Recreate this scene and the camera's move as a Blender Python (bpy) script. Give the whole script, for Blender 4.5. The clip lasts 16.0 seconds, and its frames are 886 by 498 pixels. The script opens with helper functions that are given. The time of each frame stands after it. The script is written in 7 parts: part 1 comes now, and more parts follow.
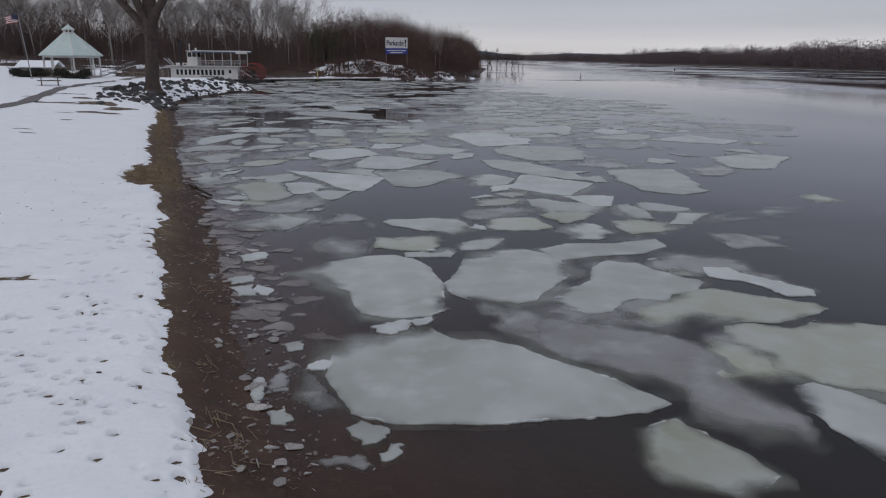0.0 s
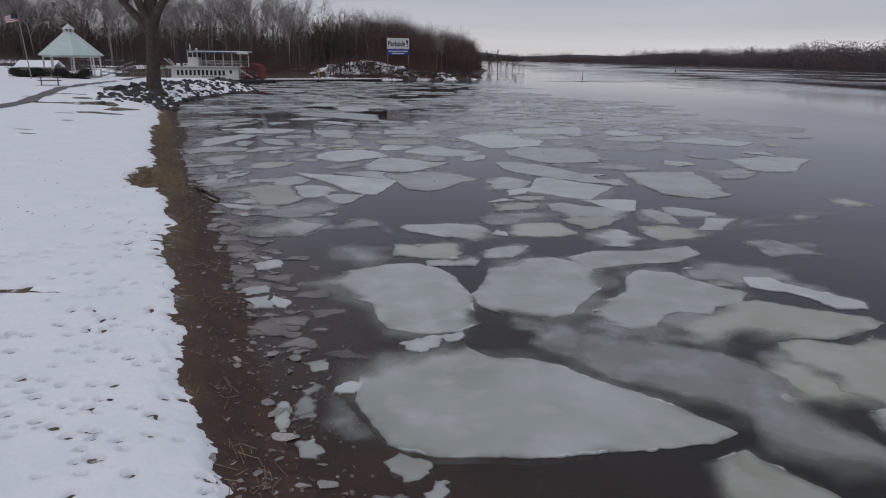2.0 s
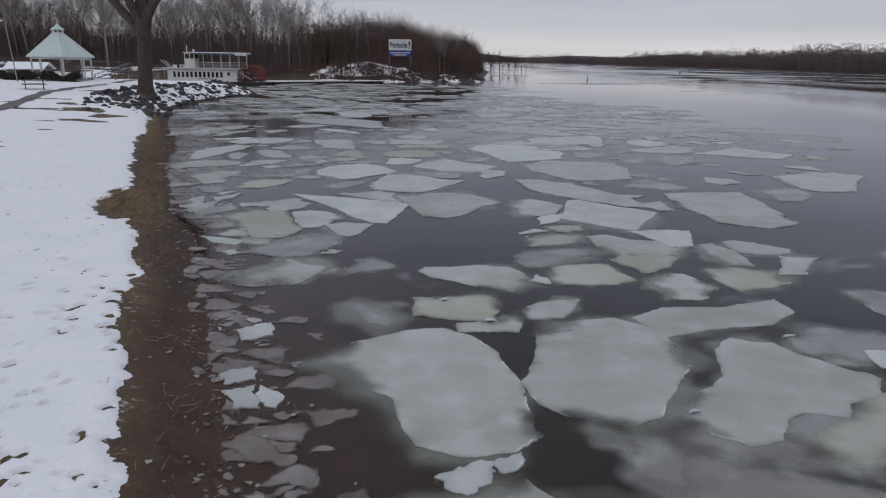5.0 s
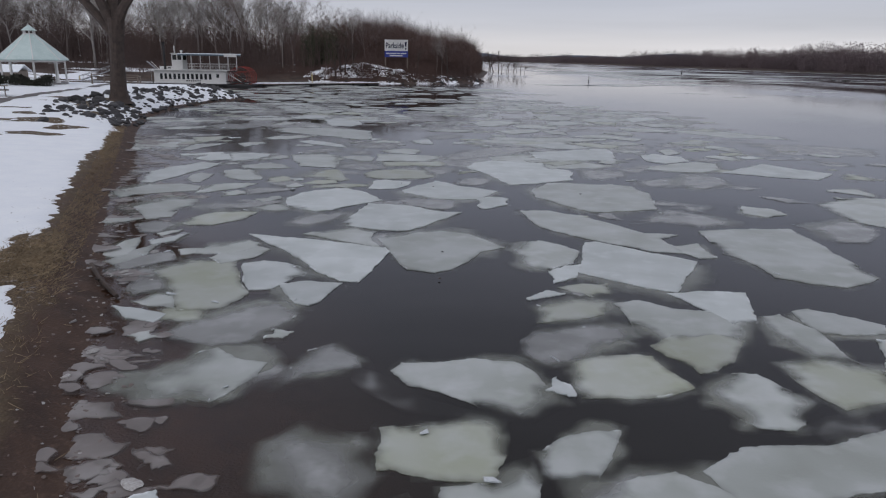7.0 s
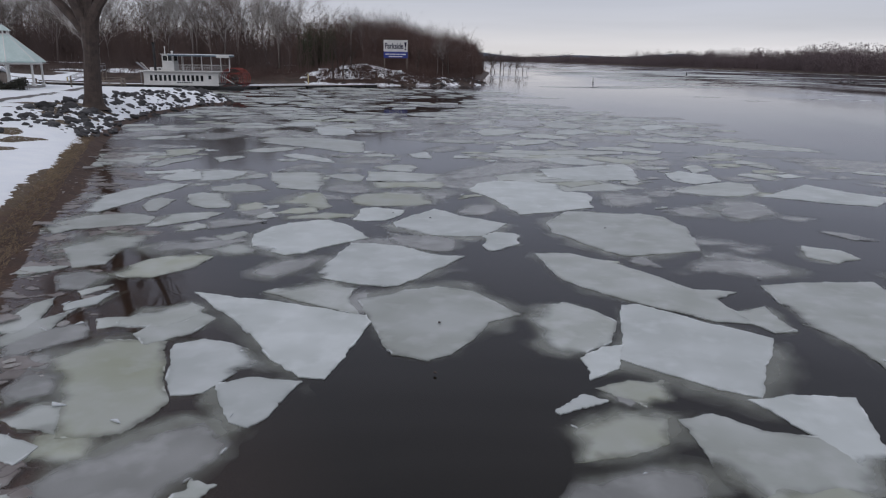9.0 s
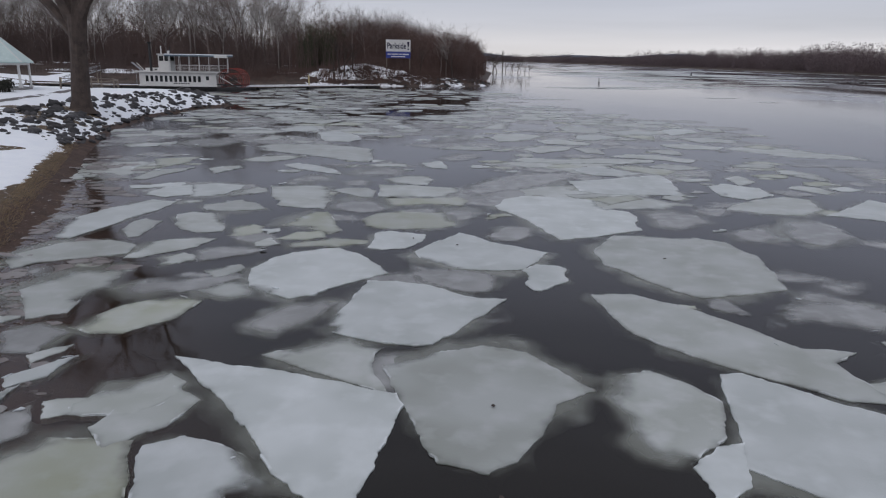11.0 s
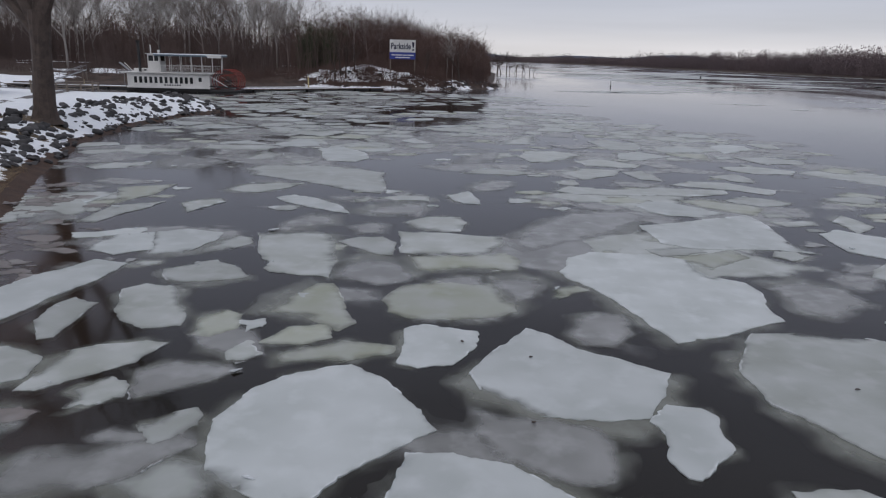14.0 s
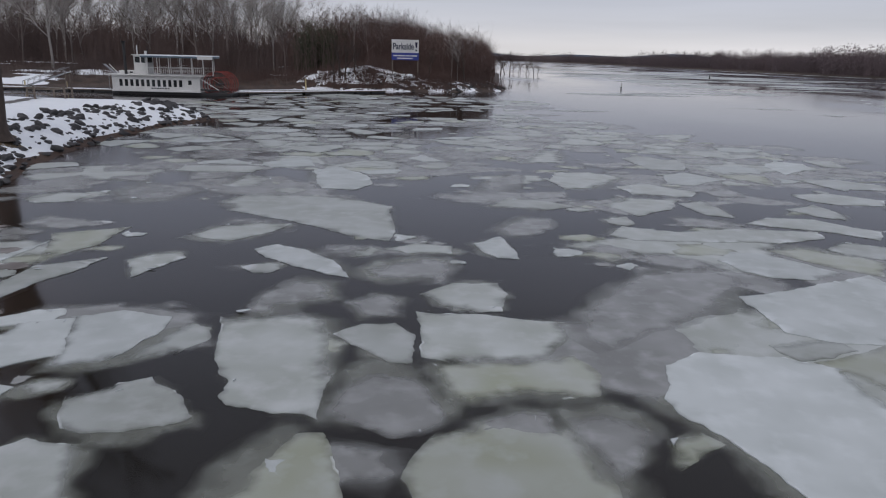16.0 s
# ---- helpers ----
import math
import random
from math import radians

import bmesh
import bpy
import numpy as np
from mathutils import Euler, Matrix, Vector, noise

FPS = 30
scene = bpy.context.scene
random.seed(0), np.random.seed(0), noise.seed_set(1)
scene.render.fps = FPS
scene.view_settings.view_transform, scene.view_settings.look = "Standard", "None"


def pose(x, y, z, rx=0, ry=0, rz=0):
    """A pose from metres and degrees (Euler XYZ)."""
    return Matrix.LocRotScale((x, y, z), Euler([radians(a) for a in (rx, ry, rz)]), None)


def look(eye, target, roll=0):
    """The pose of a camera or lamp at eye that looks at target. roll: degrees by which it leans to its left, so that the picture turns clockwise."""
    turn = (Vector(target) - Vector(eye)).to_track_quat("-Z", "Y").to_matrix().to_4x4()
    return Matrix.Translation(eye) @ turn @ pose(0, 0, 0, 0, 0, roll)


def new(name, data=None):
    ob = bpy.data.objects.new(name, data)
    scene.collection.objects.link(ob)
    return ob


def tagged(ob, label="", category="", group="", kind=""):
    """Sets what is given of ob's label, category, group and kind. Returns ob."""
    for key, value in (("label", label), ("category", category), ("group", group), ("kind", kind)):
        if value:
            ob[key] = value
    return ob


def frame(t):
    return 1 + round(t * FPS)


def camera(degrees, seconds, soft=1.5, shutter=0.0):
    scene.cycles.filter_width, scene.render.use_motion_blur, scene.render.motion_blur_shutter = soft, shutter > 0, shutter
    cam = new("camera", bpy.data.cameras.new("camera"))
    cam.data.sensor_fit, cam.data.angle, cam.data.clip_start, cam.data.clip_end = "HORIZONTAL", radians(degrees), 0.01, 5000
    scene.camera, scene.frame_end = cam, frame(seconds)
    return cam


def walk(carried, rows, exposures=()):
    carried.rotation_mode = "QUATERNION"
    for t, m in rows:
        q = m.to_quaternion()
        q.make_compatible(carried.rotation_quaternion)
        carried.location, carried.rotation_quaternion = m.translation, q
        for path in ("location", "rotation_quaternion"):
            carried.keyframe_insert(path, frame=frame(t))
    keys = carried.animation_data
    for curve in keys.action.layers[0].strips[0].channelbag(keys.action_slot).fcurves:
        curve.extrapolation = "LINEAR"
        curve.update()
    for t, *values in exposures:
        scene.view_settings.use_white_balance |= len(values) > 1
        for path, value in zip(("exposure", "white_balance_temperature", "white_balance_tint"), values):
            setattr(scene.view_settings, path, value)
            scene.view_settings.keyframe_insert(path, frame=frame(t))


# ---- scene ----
cam = camera(65.5, 16.0, 1.15)
PATH = [
    (0, (0.977, 0.875, 4.315), (0.903, 2.801, 3.78), 0.7),
    (0.5, (0.879, 0.982, 4.289), (0.804, 2.908, 3.756), 0.8),
    (1, (0.727, 1.131, 4.284), (0.652, 3.057, 3.751), 0.8),
    (1.5, (0.568, 1.391, 4.255), (0.494, 3.317, 3.722), 0.8),
    (2, (0.408, 1.665, 4.237), (0.337, 3.592, 3.705), 0.8),
    (2.5, (0.26, 1.979, 4.235), (0.189, 3.906, 3.705), 0.8),
    (3, (0.102, 2.368, 4.248), (0.032, 4.295, 3.718), 0.9),
    (3.5, (-0.045, 2.876, 4.256), (-0.116, 4.803, 3.726), 0.9),
    (6, (-0.363, 6.826, 4.531), (-0.432, 8.753, 4.002), 0.9),
    (6.5, (-0.331, 7.999, 4.609), (-0.399, 9.927, 4.079), 0.9),
    (7, (-0.245, 9.214, 4.694), (-0.312, 11.141, 4.163), 0.9),
    (7.5, (-0.139, 10.401, 4.762), (-0.207, 12.328, 4.23), 1.0),
    (8, (-0.083, 11.514, 4.846), (-0.151, 13.441, 4.314), 0.9),
    (8.5, (-0.164, 12.5, 4.926), (-0.233, 14.426, 4.393), 0.9),
    (9, (-0.351, 13.417, 4.947), (-0.42, 15.344, 4.415), 1.0),
    (11.5, (-1.521, 17.606, 4.956), (-1.588, 19.533, 4.424), 1.0),
    (12, (-1.725, 18.684, 5.011), (-1.79, 20.612, 4.48), 1.1),
    (12.5, (-1.932, 19.812, 5.106), (-1.995, 21.739, 4.574), 1.1),
    (13, (-2.185, 20.932, 5.188), (-2.249, 22.858, 4.655), 1.2),
    (13.5, (-2.512, 22.07, 5.199), (-2.576, 23.997, 4.666), 1.3),
    (14, (-2.811, 23.282, 5.24), (-2.874, 25.209, 4.707), 1.4),
    (14.5, (-3.059, 24.682, 5.279), (-3.124, 26.609, 4.747), 1.4),
    (15, (-3.355, 26.153, 5.365), (-3.42, 28.08, 4.832), 1.4),
    (15.5, (-3.647, 27.867, 5.384), (-3.711, 29.793, 4.851), 1.4),
    (16, (-3.854, 29.531, 5.555), (-3.917, 31.457, 5.019), 1.4),
]
walk(cam, [(t, look(eye, target, roll)) for t, eye, target, roll in PATH], [(0, -0.04), (3.5, -0.02), (6.5, 0.14), (9, 0.20), (16, 0.19)])
SKY_CLOUD, SKY_BLUE = 0.72, 0.02

# ---- world and sun: low, even overcast, brighter towards the horizon ahead ----
world = bpy.data.worlds.new("overcast")
scene.world = world
world.use_nodes = True
wn, wl = world.node_tree.nodes, world.node_tree.links
wn.clear()
sky = wn.new("ShaderNodeTexSky")
sky.sky_type, sky.sun_disc = "NISHITA", False
sky.sun_elevation, sky.sun_rotation = radians(58), radians(200)
wtc, wsep, wramp = wn.new("ShaderNodeTexCoord"), wn.new("ShaderNodeSeparateXYZ"), wn.new("ShaderNodeValToRGB")
wl.new(wtc.outputs["Generated"], wsep.inputs[0])
wl.new(wsep.outputs["Z"], wramp.inputs[0])
stops = [(0.0, (0.79, 0.77, 0.79)), (0.018, (0.755, 0.735, 0.785)), (0.045, (0.56, 0.555, 0.635)), (0.10, (0.468, 0.466, 0.552)), (0.2, (0.438, 0.44, 0.515)), (0.4, (0.425, 0.43, 0.495)), (1.0, (0.665, 0.67, 0.74))]
while len(wramp.color_ramp.elements) < len(stops):
    wramp.color_ramp.elements.new(0.5)
for el, (p, c) in zip(wramp.color_ramp.elements, stops):
    el.position, el.color = p, (*c, 1)
wmap, wnoise = wn.new("ShaderNodeMapping"), wn.new("ShaderNodeTexNoise")
wmap.inputs["Scale"].default_value = (1.6, 1.6, 22.0)
wl.new(wtc.outputs["Generated"], wmap.inputs[0])
wl.new(wmap.outputs[0], wnoise.inputs["Vector"])
wnoise.inputs["Scale"].default_value, wnoise.inputs["Detail"].default_value = 1.3, 5.0
wrange = wn.new("ShaderNodeMapRange")
wrange.inputs["To Min"].default_value, wrange.inputs["To Max"].default_value = 0.78, 1.22
wl.new(wnoise.outputs[0], wrange.inputs[0])
wmul = wn.new("ShaderNodeVectorMath")
wmul.operation = "SCALE"
wl.new(wramp.outputs[0], wmul.inputs[0])
wl.new(wrange.outputs[0], wmul.inputs["Scale"])
back_cloud, back_sky, wadd, wout = wn.new("ShaderNodeBackground"), wn.new("ShaderNodeBackground"), wn.new("ShaderNodeAddShader"), wn.new("ShaderNodeOutputWorld")
wl.new(wmul.outputs[0], back_cloud.inputs[0])
wl.new(sky.outputs[0], back_sky.inputs[0])
back_cloud.inputs[1].default_value = SKY_CLOUD
back_sky.inputs[1].default_value = SKY_BLUE
wl.new(back_cloud.outputs[0], wadd.inputs[0])
wl.new(back_sky.outputs[0], wadd.inputs[1])
wl.new(wadd.outputs[0], wout.inputs[0])
sun = new("sun", bpy.data.lights.new("sun", "SUN"))
sun.data.energy, sun.data.angle, sun.data.color = 0.5, radians(50), (1.0, 0.97, 0.93)
sun.matrix_world = look((-20, -55, 95), (0, 0, 0))


# ---- materials ----
def material(name):
    m = bpy.data.materials.new(name)
    m.use_nodes = True
    return m, m.node_tree.nodes, m.node_tree.links, m.node_tree.nodes["Principled BSDF"]


def noise_mix(n, l, vec, scale, c1, c2, low=0.35, high=0.65, detail=6):
    t = n.new("ShaderNodeTexNoise")
    t.inputs["Scale"].default_value, t.inputs["Detail"].default_value = scale, detail
    l.new(vec, t.inputs["Vector"])
    r = n.new("ShaderNodeMapRange")
    r.inputs["From Min"].default_value, r.inputs["From Max"].default_value = low, high
    l.new(t.outputs[0], r.inputs[0])
    x = n.new("ShaderNodeMix")
    x.data_type = "RGBA"
    l.new(r.outputs[0], x.inputs[0])
    for sock, c in ((x.inputs[6], c1), (x.inputs[7], c2)):
        if isinstance(c, tuple):
            sock.default_value = (*c, 1)
        else:
            l.new(c, sock)
    return x.outputs[2], t.outputs[0]


def surface(name, c1, c2, c3=None, scale=3.0, fine=30.0, rough=0.8, bump=0.3, metal=0.0, spread=0.0, dist=0.02):
    """Two scales of colour variation, fine relief, and, with spread, a lightness that differs from piece to piece."""
    m, n, l, b = material(name)
    pos = n.new("ShaderNodeTexCoord").outputs["Object"]
    col, _ = noise_mix(n, l, pos, scale, c1, c2)
    col, grain = noise_mix(n, l, pos, fine, col, c3 or tuple(0.7 * a for a in c1), 0.5, 0.9)
    if spread:
        info, hsv, rg = n.new("ShaderNodeObjectInfo"), n.new("ShaderNodeHueSaturation"), n.new("ShaderNodeMapRange")
        rg.inputs["To Min"].default_value, rg.inputs["To Max"].default_value = 1 - spread, 1 + spread
        l.new(info.outputs["Random"], rg.inputs[0])
        l.new(rg.outputs[0], hsv.inputs["Value"])
        l.new(col, hsv.inputs["Color"])
        col = hsv.outputs[0]
    l.new(col, b.inputs["Base Color"])
    b.inputs["Roughness"].default_value, b.inputs["Metallic"].default_value = rough, metal
    bp = n.new("ShaderNodeBump")
    bp.inputs["Strength"].default_value, bp.inputs["Distance"].default_value = bump, dist
    l.new(grain, bp.inputs["Height"])
    l.new(bp.outputs[0], b.inputs["Normal"])
    return m


def ice(name, c1, c2, c3, wet, clear, dense=1.0):
    """Floe ice: cloudy inside, thin and clear towards the rim. wet: roughness; clear: how far the rim is seen through."""
    m, n, l, b = material(name)
    geo = n.new("ShaderNodeNewGeometry").outputs["Position"]
    col, big = noise_mix(n, l, geo, 0.75, c1, c2, 0.32, 0.68, 2)
    col, mid = noise_mix(n, l, geo, 1.7, col, c3, 0.5, 0.8, 3)
    crust = n.new("ShaderNodeAttribute")
    crust.attribute_name = "crust"
    white = n.new("ShaderNodeMix")
    white.data_type = "RGBA"
    white.inputs[7].default_value = (0.68, 0.71, 0.73, 1)
    l.new(crust.outputs["Fac"], white.inputs[0])
    l.new(col, white.inputs[6])
    col = white.outputs[2]
    info, hsv, rg = n.new("ShaderNodeObjectInfo"), n.new("ShaderNodeHueSaturation"), n.new("ShaderNodeMapRange")
    rg.inputs["To Min"].default_value, rg.inputs["To Max"].default_value = 0.86, 1.1
    l.new(info.outputs["Random"], rg.inputs[0])
    l.new(rg.outputs[0], hsv.inputs["Value"])
    l.new(col, hsv.inputs["Color"])
    l.new(hsv.outputs[0], b.inputs["Base Color"])
    b.inputs["Roughness"].default_value = wet
    b.inputs["Specular IOR Level"].default_value = 0.5
    fine = n.new("ShaderNodeTexNoise")
    fine.inputs["Scale"].default_value, fine.inputs["Detail"].default_value = 26, 6
    l.new(geo, fine.inputs["Vector"])
    bp = n.new("ShaderNodeBump")
    bp.inputs["Strength"].default_value, bp.inputs["Distance"].default_value = 0.15, 0.015
    l.new(fine.outputs[0], bp.inputs["Height"])
    l.new(bp.outputs[0], b.inputs["Normal"])
    rim = n.new("ShaderNodeAttribute")
    rim.attribute_name = "rim"
    # ragged thinning of the rim
    sub = n.new("ShaderNodeMath")
    sub.operation = "MULTIPLY_ADD"
    l.new(mid, sub.inputs[0])
    sub.inputs[1].default_value = 0.9
    sub.inputs[2].default_value = -0.45
    add = n.new("ShaderNodeMath")
    add.operation = "ADD"
    l.new(rim.outputs["Fac"], add.inputs[0])
    l.new(sub.outputs[0], add.inputs[1])
    rr = n.new("ShaderNodeMapRange")
    rr.interpolation_type = "SMOOTHSTEP"
    rr.inputs["From Min"].default_value, rr.inputs["From Max"].default_value = -0.05, 0.8
    rr.inputs["To Min"].default_value, rr.inputs["To Max"].default_value = 1 - clear, dense
    firm = n.new("ShaderNodeMath")
    firm.operation = "ADD"
    l.new(add.outputs[0], firm.inputs[0])
    l.new(crust.outputs["Fac"], firm.inputs[1])
    l.new(firm.outputs[0], rr.inputs[0])
    clearer, mix, out = n.new("ShaderNodeBsdfTransparent"), n.new("ShaderNodeMixShader"), n["Material Output"]
    l.new(rr.outputs[0], mix.inputs[0])
    l.new(clearer.outputs[0], mix.inputs[1])
    l.new(b.outputs[0], mix.inputs[2])
    l.new(mix.outputs[0], out.inputs[0])
    return m


ICE = [ice("frosted_ice", (0.50, 0.53, 0.53), (0.40, 0.43, 0.422), (0.55, 0.58, 0.585), 0.5, 0.97),
       ice("pale_wet_ice", (0.43, 0.455, 0.44), (0.315, 0.335, 0.305), (0.49, 0.51, 0.505), 0.32, 0.98, 0.96),
       ice("grey_thin_ice", (0.31, 0.315, 0.31), (0.205, 0.208, 0.20), (0.38, 0.39, 0.385), 0.25, 0.98, 0.85),
       ice("stained_ice", (0.41, 0.43, 0.39), (0.33, 0.35, 0.265), (0.45, 0.475, 0.45), 0.35, 0.98, 0.94),
       ice("sunken_ice", (0.215, 0.225, 0.195), (0.15, 0.155, 0.13), (0.26, 0.275, 0.25), 0.2, 1.0, 0.8)]
M_SLUSH = ice("muddy_slush", (0.235, 0.208, 0.198), (0.15, 0.13, 0.12), (0.33, 0.315, 0.305), 0.35, 0.98, 0.85)
M_CRUMB = surface("ice_crumb", (0.40, 0.395, 0.385), (0.22, 0.195, 0.18), (0.52, 0.53, 0.53), 9, 40, 0.5, 0.4, spread=0.35)
M_GRIT = surface("muddy_ice_crumb", (0.17, 0.135, 0.118), (0.085, 0.062, 0.052), (0.36, 0.34, 0.33), 2.2, 9, 0.5, 0.4)
# dark tones paint the shaded side of a far ice edge
M_JAM_SHADE = surface("shaded_jam_ice", (0.16, 0.15, 0.15), (0.07, 0.062, 0.06), (0.5, 0.51, 0.53), 0.25, 2.5, 0.6, 0.3)
M_CHIP = surface("white_ice_chip", (0.62, 0.65, 0.67), (0.48, 0.51, 0.53), (0.68, 0.71, 0.73), 9, 40, 0.5, 0.4, spread=0.15)
M_SNOW = surface("snow", (0.85, 0.875, 0.90), (0.80, 0.83, 0.87), (0.74, 0.77, 0.82), 1.2, 14, 0.75, 0.35, dist=0.015)
M_ROCK = surface("riprap_stone", (0.062, 0.060, 0.062), (0.034, 0.033, 0.035), (0.11, 0.105, 0.105), 2.0, 14, 0.85, 0.6, spread=0.35)
M_BARK = surface("grey_brown_bark", (0.082, 0.060, 0.050), (0.050, 0.037, 0.032), (0.115, 0.088, 0.074), 2.5, 18, 0.9, 0.8)
M_TWIG = surface("twig_bark", (0.185, 0.148, 0.134), (0.125, 0.10, 0.09), (0.23, 0.19, 0.172), 0.4, 6, 0.9, 0.2, spread=0.25)
M_PALE = surface("pale_tree_bark", (0.34, 0.312, 0.29), (0.24, 0.215, 0.2), (0.39, 0.36, 0.34), 0.4, 6, 0.9, 0.2, spread=0.25)
M_BRUSH = surface("brown_brush", (0.115, 0.078, 0.069), (0.078, 0.057, 0.053), (0.145, 0.104, 0.09), 0.06, 1.5, 0.95, 0.1)
M_WILLOW = surface("red_brown_willow", (0.12, 0.074, 0.062), (0.078, 0.051, 0.046), (0.155, 0.10, 0.083), 0.1, 1.5, 0.95, 0.1)
# distance haze is put into this bark colour: lighter and purplish
M_FAR_HAZED = surface("hazed_far_wood", (0.15, 0.112, 0.116), (0.11, 0.086, 0.092), (0.18, 0.138, 0.138), 0.02, 0.4, 0.95, 0.1)
# blue-grey of the air between, painted onto the horizon hills
M_HAZE = surface("hazed_far_hill", (0.085, 0.10, 0.135), (0.07, 0.085, 0.115), (0.1, 0.115, 0.14), 0.004, 0.05, 0.95, 0.1)
M_WHITE = surface("white_paint", (0.72, 0.71, 0.69), (0.62, 0.61, 0.59), (0.5, 0.49, 0.47), 0.8, 9, 0.5, 0.1)
M_TEAL = surface("grey_blue_trim", (0.13, 0.18, 0.22), (0.10, 0.14, 0.18), None, 1, 9, 0.5, 0.1)
M_BLACK = surface("black_paint", (0.02, 0.02, 0.022), (0.03, 0.028, 0.028), None, 1, 9, 0.5, 0.1)
M_RED = surface("red_paint", (0.34, 0.05, 0.035), (0.25, 0.04, 0.03), (0.18, 0.05, 0.04), 2, 9, 0.5, 0.1)
M_OXIDE = surface("dark_red_board", (0.045, 0.02, 0.018), (0.03, 0.016, 0.015), None, 2, 9, 0.7, 0.2)
M_ROOF = surface("frosted_green_roof", (0.50, 0.60, 0.58), (0.42, 0.53, 0.51), (0.64, 0.70, 0.70), 0.8, 7, 0.6, 0.2)
M_WOOD = surface("weathered_wood", (0.20, 0.165, 0.135), (0.13, 0.105, 0.088), (0.26, 0.22, 0.18), 1.5, 14, 0.85, 0.4)
M_HEDGE = surface("dark_hedge", (0.022, 0.026, 0.018), (0.035, 0.032, 0.024), (0.05, 0.045, 0.03), 2, 12, 0.9, 0.4)
M_CEDAR = surface("dull_green_cedar", (0.040, 0.050, 0.026), (0.055, 0.058, 0.03), (0.07, 0.065, 0.04), 0.3, 4, 0.9, 0.2)
M_BLUE = surface("sign_blue", (0.035, 0.055, 0.30), (0.03, 0.045, 0.24), None, 1, 6, 0.5, 0.05)
M_NAVY = surface("navy_lettering", (0.012, 0.014, 0.05), (0.015, 0.015, 0.045), None, 1, 6, 0.5, 0.05)
M_STEEL = surface("galvanised_steel", (0.35, 0.35, 0.36), (0.25, 0.25, 0.26), None, 2, 14, 0.5, 0.1, 0.6)
M_PATH = surface("wet_asphalt", (0.135, 0.122, 0.118), (0.09, 0.082, 0.08), (0.19, 0.175, 0.17), 1.0, 20, 0.7, 0.4)
M_STRAW = surface("dead_grass", (0.30, 0.225, 0.14), (0.20, 0.15, 0.095), (0.38, 0.30, 0.2), 3, 20, 0.9, 0.2)
M_YELLOW = surface("pale_yellow_paint", (0.55, 0.45, 0.22), (0.45, 0.37, 0.2), None, 2, 12, 0.6, 0.1)
M_FLAGR = surface("flag_red", (0.30, 0.04, 0.05), (0.25, 0.035, 0.045), None, 2, 12, 0.8, 0.1)
M_CONC = surface("concrete", (0.30, 0.29, 0.28), (0.22, 0.21, 0.2), None, 1.5, 20, 0.85, 0.3)


def glass():
    m, n, l, b = material("dark_window_glass")
    b.inputs["Base Color"].default_value = (0.02, 0.022, 0.025, 1)
    b.inputs["Roughness"].default_value = 0.06
    return m


M_GLASS = glass()


def water():
    """Still, muddy river: brown body, a little of the bed seen through, mirror by Fresnel over the faintest ripples."""
    m, n, l, b = material("muddy_water")
    pos = n.new("ShaderNodeNewGeometry").outputs["Position"]
    deep = n.new("ShaderNodeAttribute")
    deep.attribute_name = "depth"
    dark, _ = noise_mix(n, l, pos, 0.16, (0.0078, 0.0064, 0.0042), (0.0115, 0.0095, 0.0062), 0.3, 0.7, 3)
    silt, col = n.new("ShaderNodeMapRange"), n.new("ShaderNodeMix")
    col.data_type = "RGBA"
    silt.inputs["From Max"].default_value = 0.5
    l.new(deep.outputs["Fac"], silt.inputs[0])
    l.new(silt.outputs[0], col.inputs[0])
    col.inputs[6].default_value = (0.061, 0.040, 0.030, 1)
    l.new(dark, col.inputs[7])
    col = col.outputs[2]
    dif, see, body = n.new("ShaderNodeBsdfDiffuse"), n.new("ShaderNodeBsdfTransparent"), n.new("ShaderNodeMixShader")
    l.new(col, dif.inputs[0])
    see.inputs[0].default_value = (0.92, 0.80, 0.71, 1)
    murk = n.new("ShaderNodeMapRange")
    murk.inputs["From Max"].default_value = 0.40
    murk.inputs["To Min"].default_value, murk.inputs["To Max"].default_value = 0.08, 0.95
    l.new(deep.outputs["Fac"], murk.inputs[0])
    l.new(murk.outputs[0], body.inputs[0])
    l.new(see.outputs[0], body.inputs[1])
    l.new(dif.outputs[0], body.inputs[2])
    mp = n.new("ShaderNodeMapping")
    mp.inputs["Scale"].default_value = (1.0, 0.35, 1.0)
    l.new(pos, mp.inputs[0])
    rip = n.new("ShaderNodeTexNoise")
    rip.inputs["Scale"].default_value, rip.inputs["Detail"].default_value = 1.1, 3
    l.new(mp.outputs[0], rip.inputs["Vector"])
    bp = n.new("ShaderNodeBump")
    bp.inputs["Strength"].default_value, bp.inputs["Distance"].default_value = 0.10, 0.02
    l.new(rip.outputs[0], bp.inputs["Height"])
    # patches of wind-ruffled or filmed surface, blurrier than the calm
    patch, _ = noise_mix(n, l, mp.outputs[0], 0.035, (0.03, 0.03, 0.03), (0.16, 0.16, 0.16), 0.4, 0.62, 4)
    gl, fr, mix = n.new("ShaderNodeBsdfGlossy"), n.new("ShaderNodeFresnel"), n.new("ShaderNodeMixShader")
    gl.inputs["Color"].default_value = (0.92, 0.92, 0.94, 1)
    l.new(patch, gl.inputs["Roughness"])
    fr.inputs["IOR"].default_value = 1.33
    for node in (gl, fr):
        l.new(bp.outputs[0], node.inputs["Normal"])
    l.new(fr.outputs[0], mix.inputs[0])
    l.new(body.outputs[0], mix.inputs[1])
    l.new(gl.outputs[0], mix.inputs[2])
    l.new(mix.outputs[0], n["Material Output"].inputs[0])
    return m


M_WATER = water()


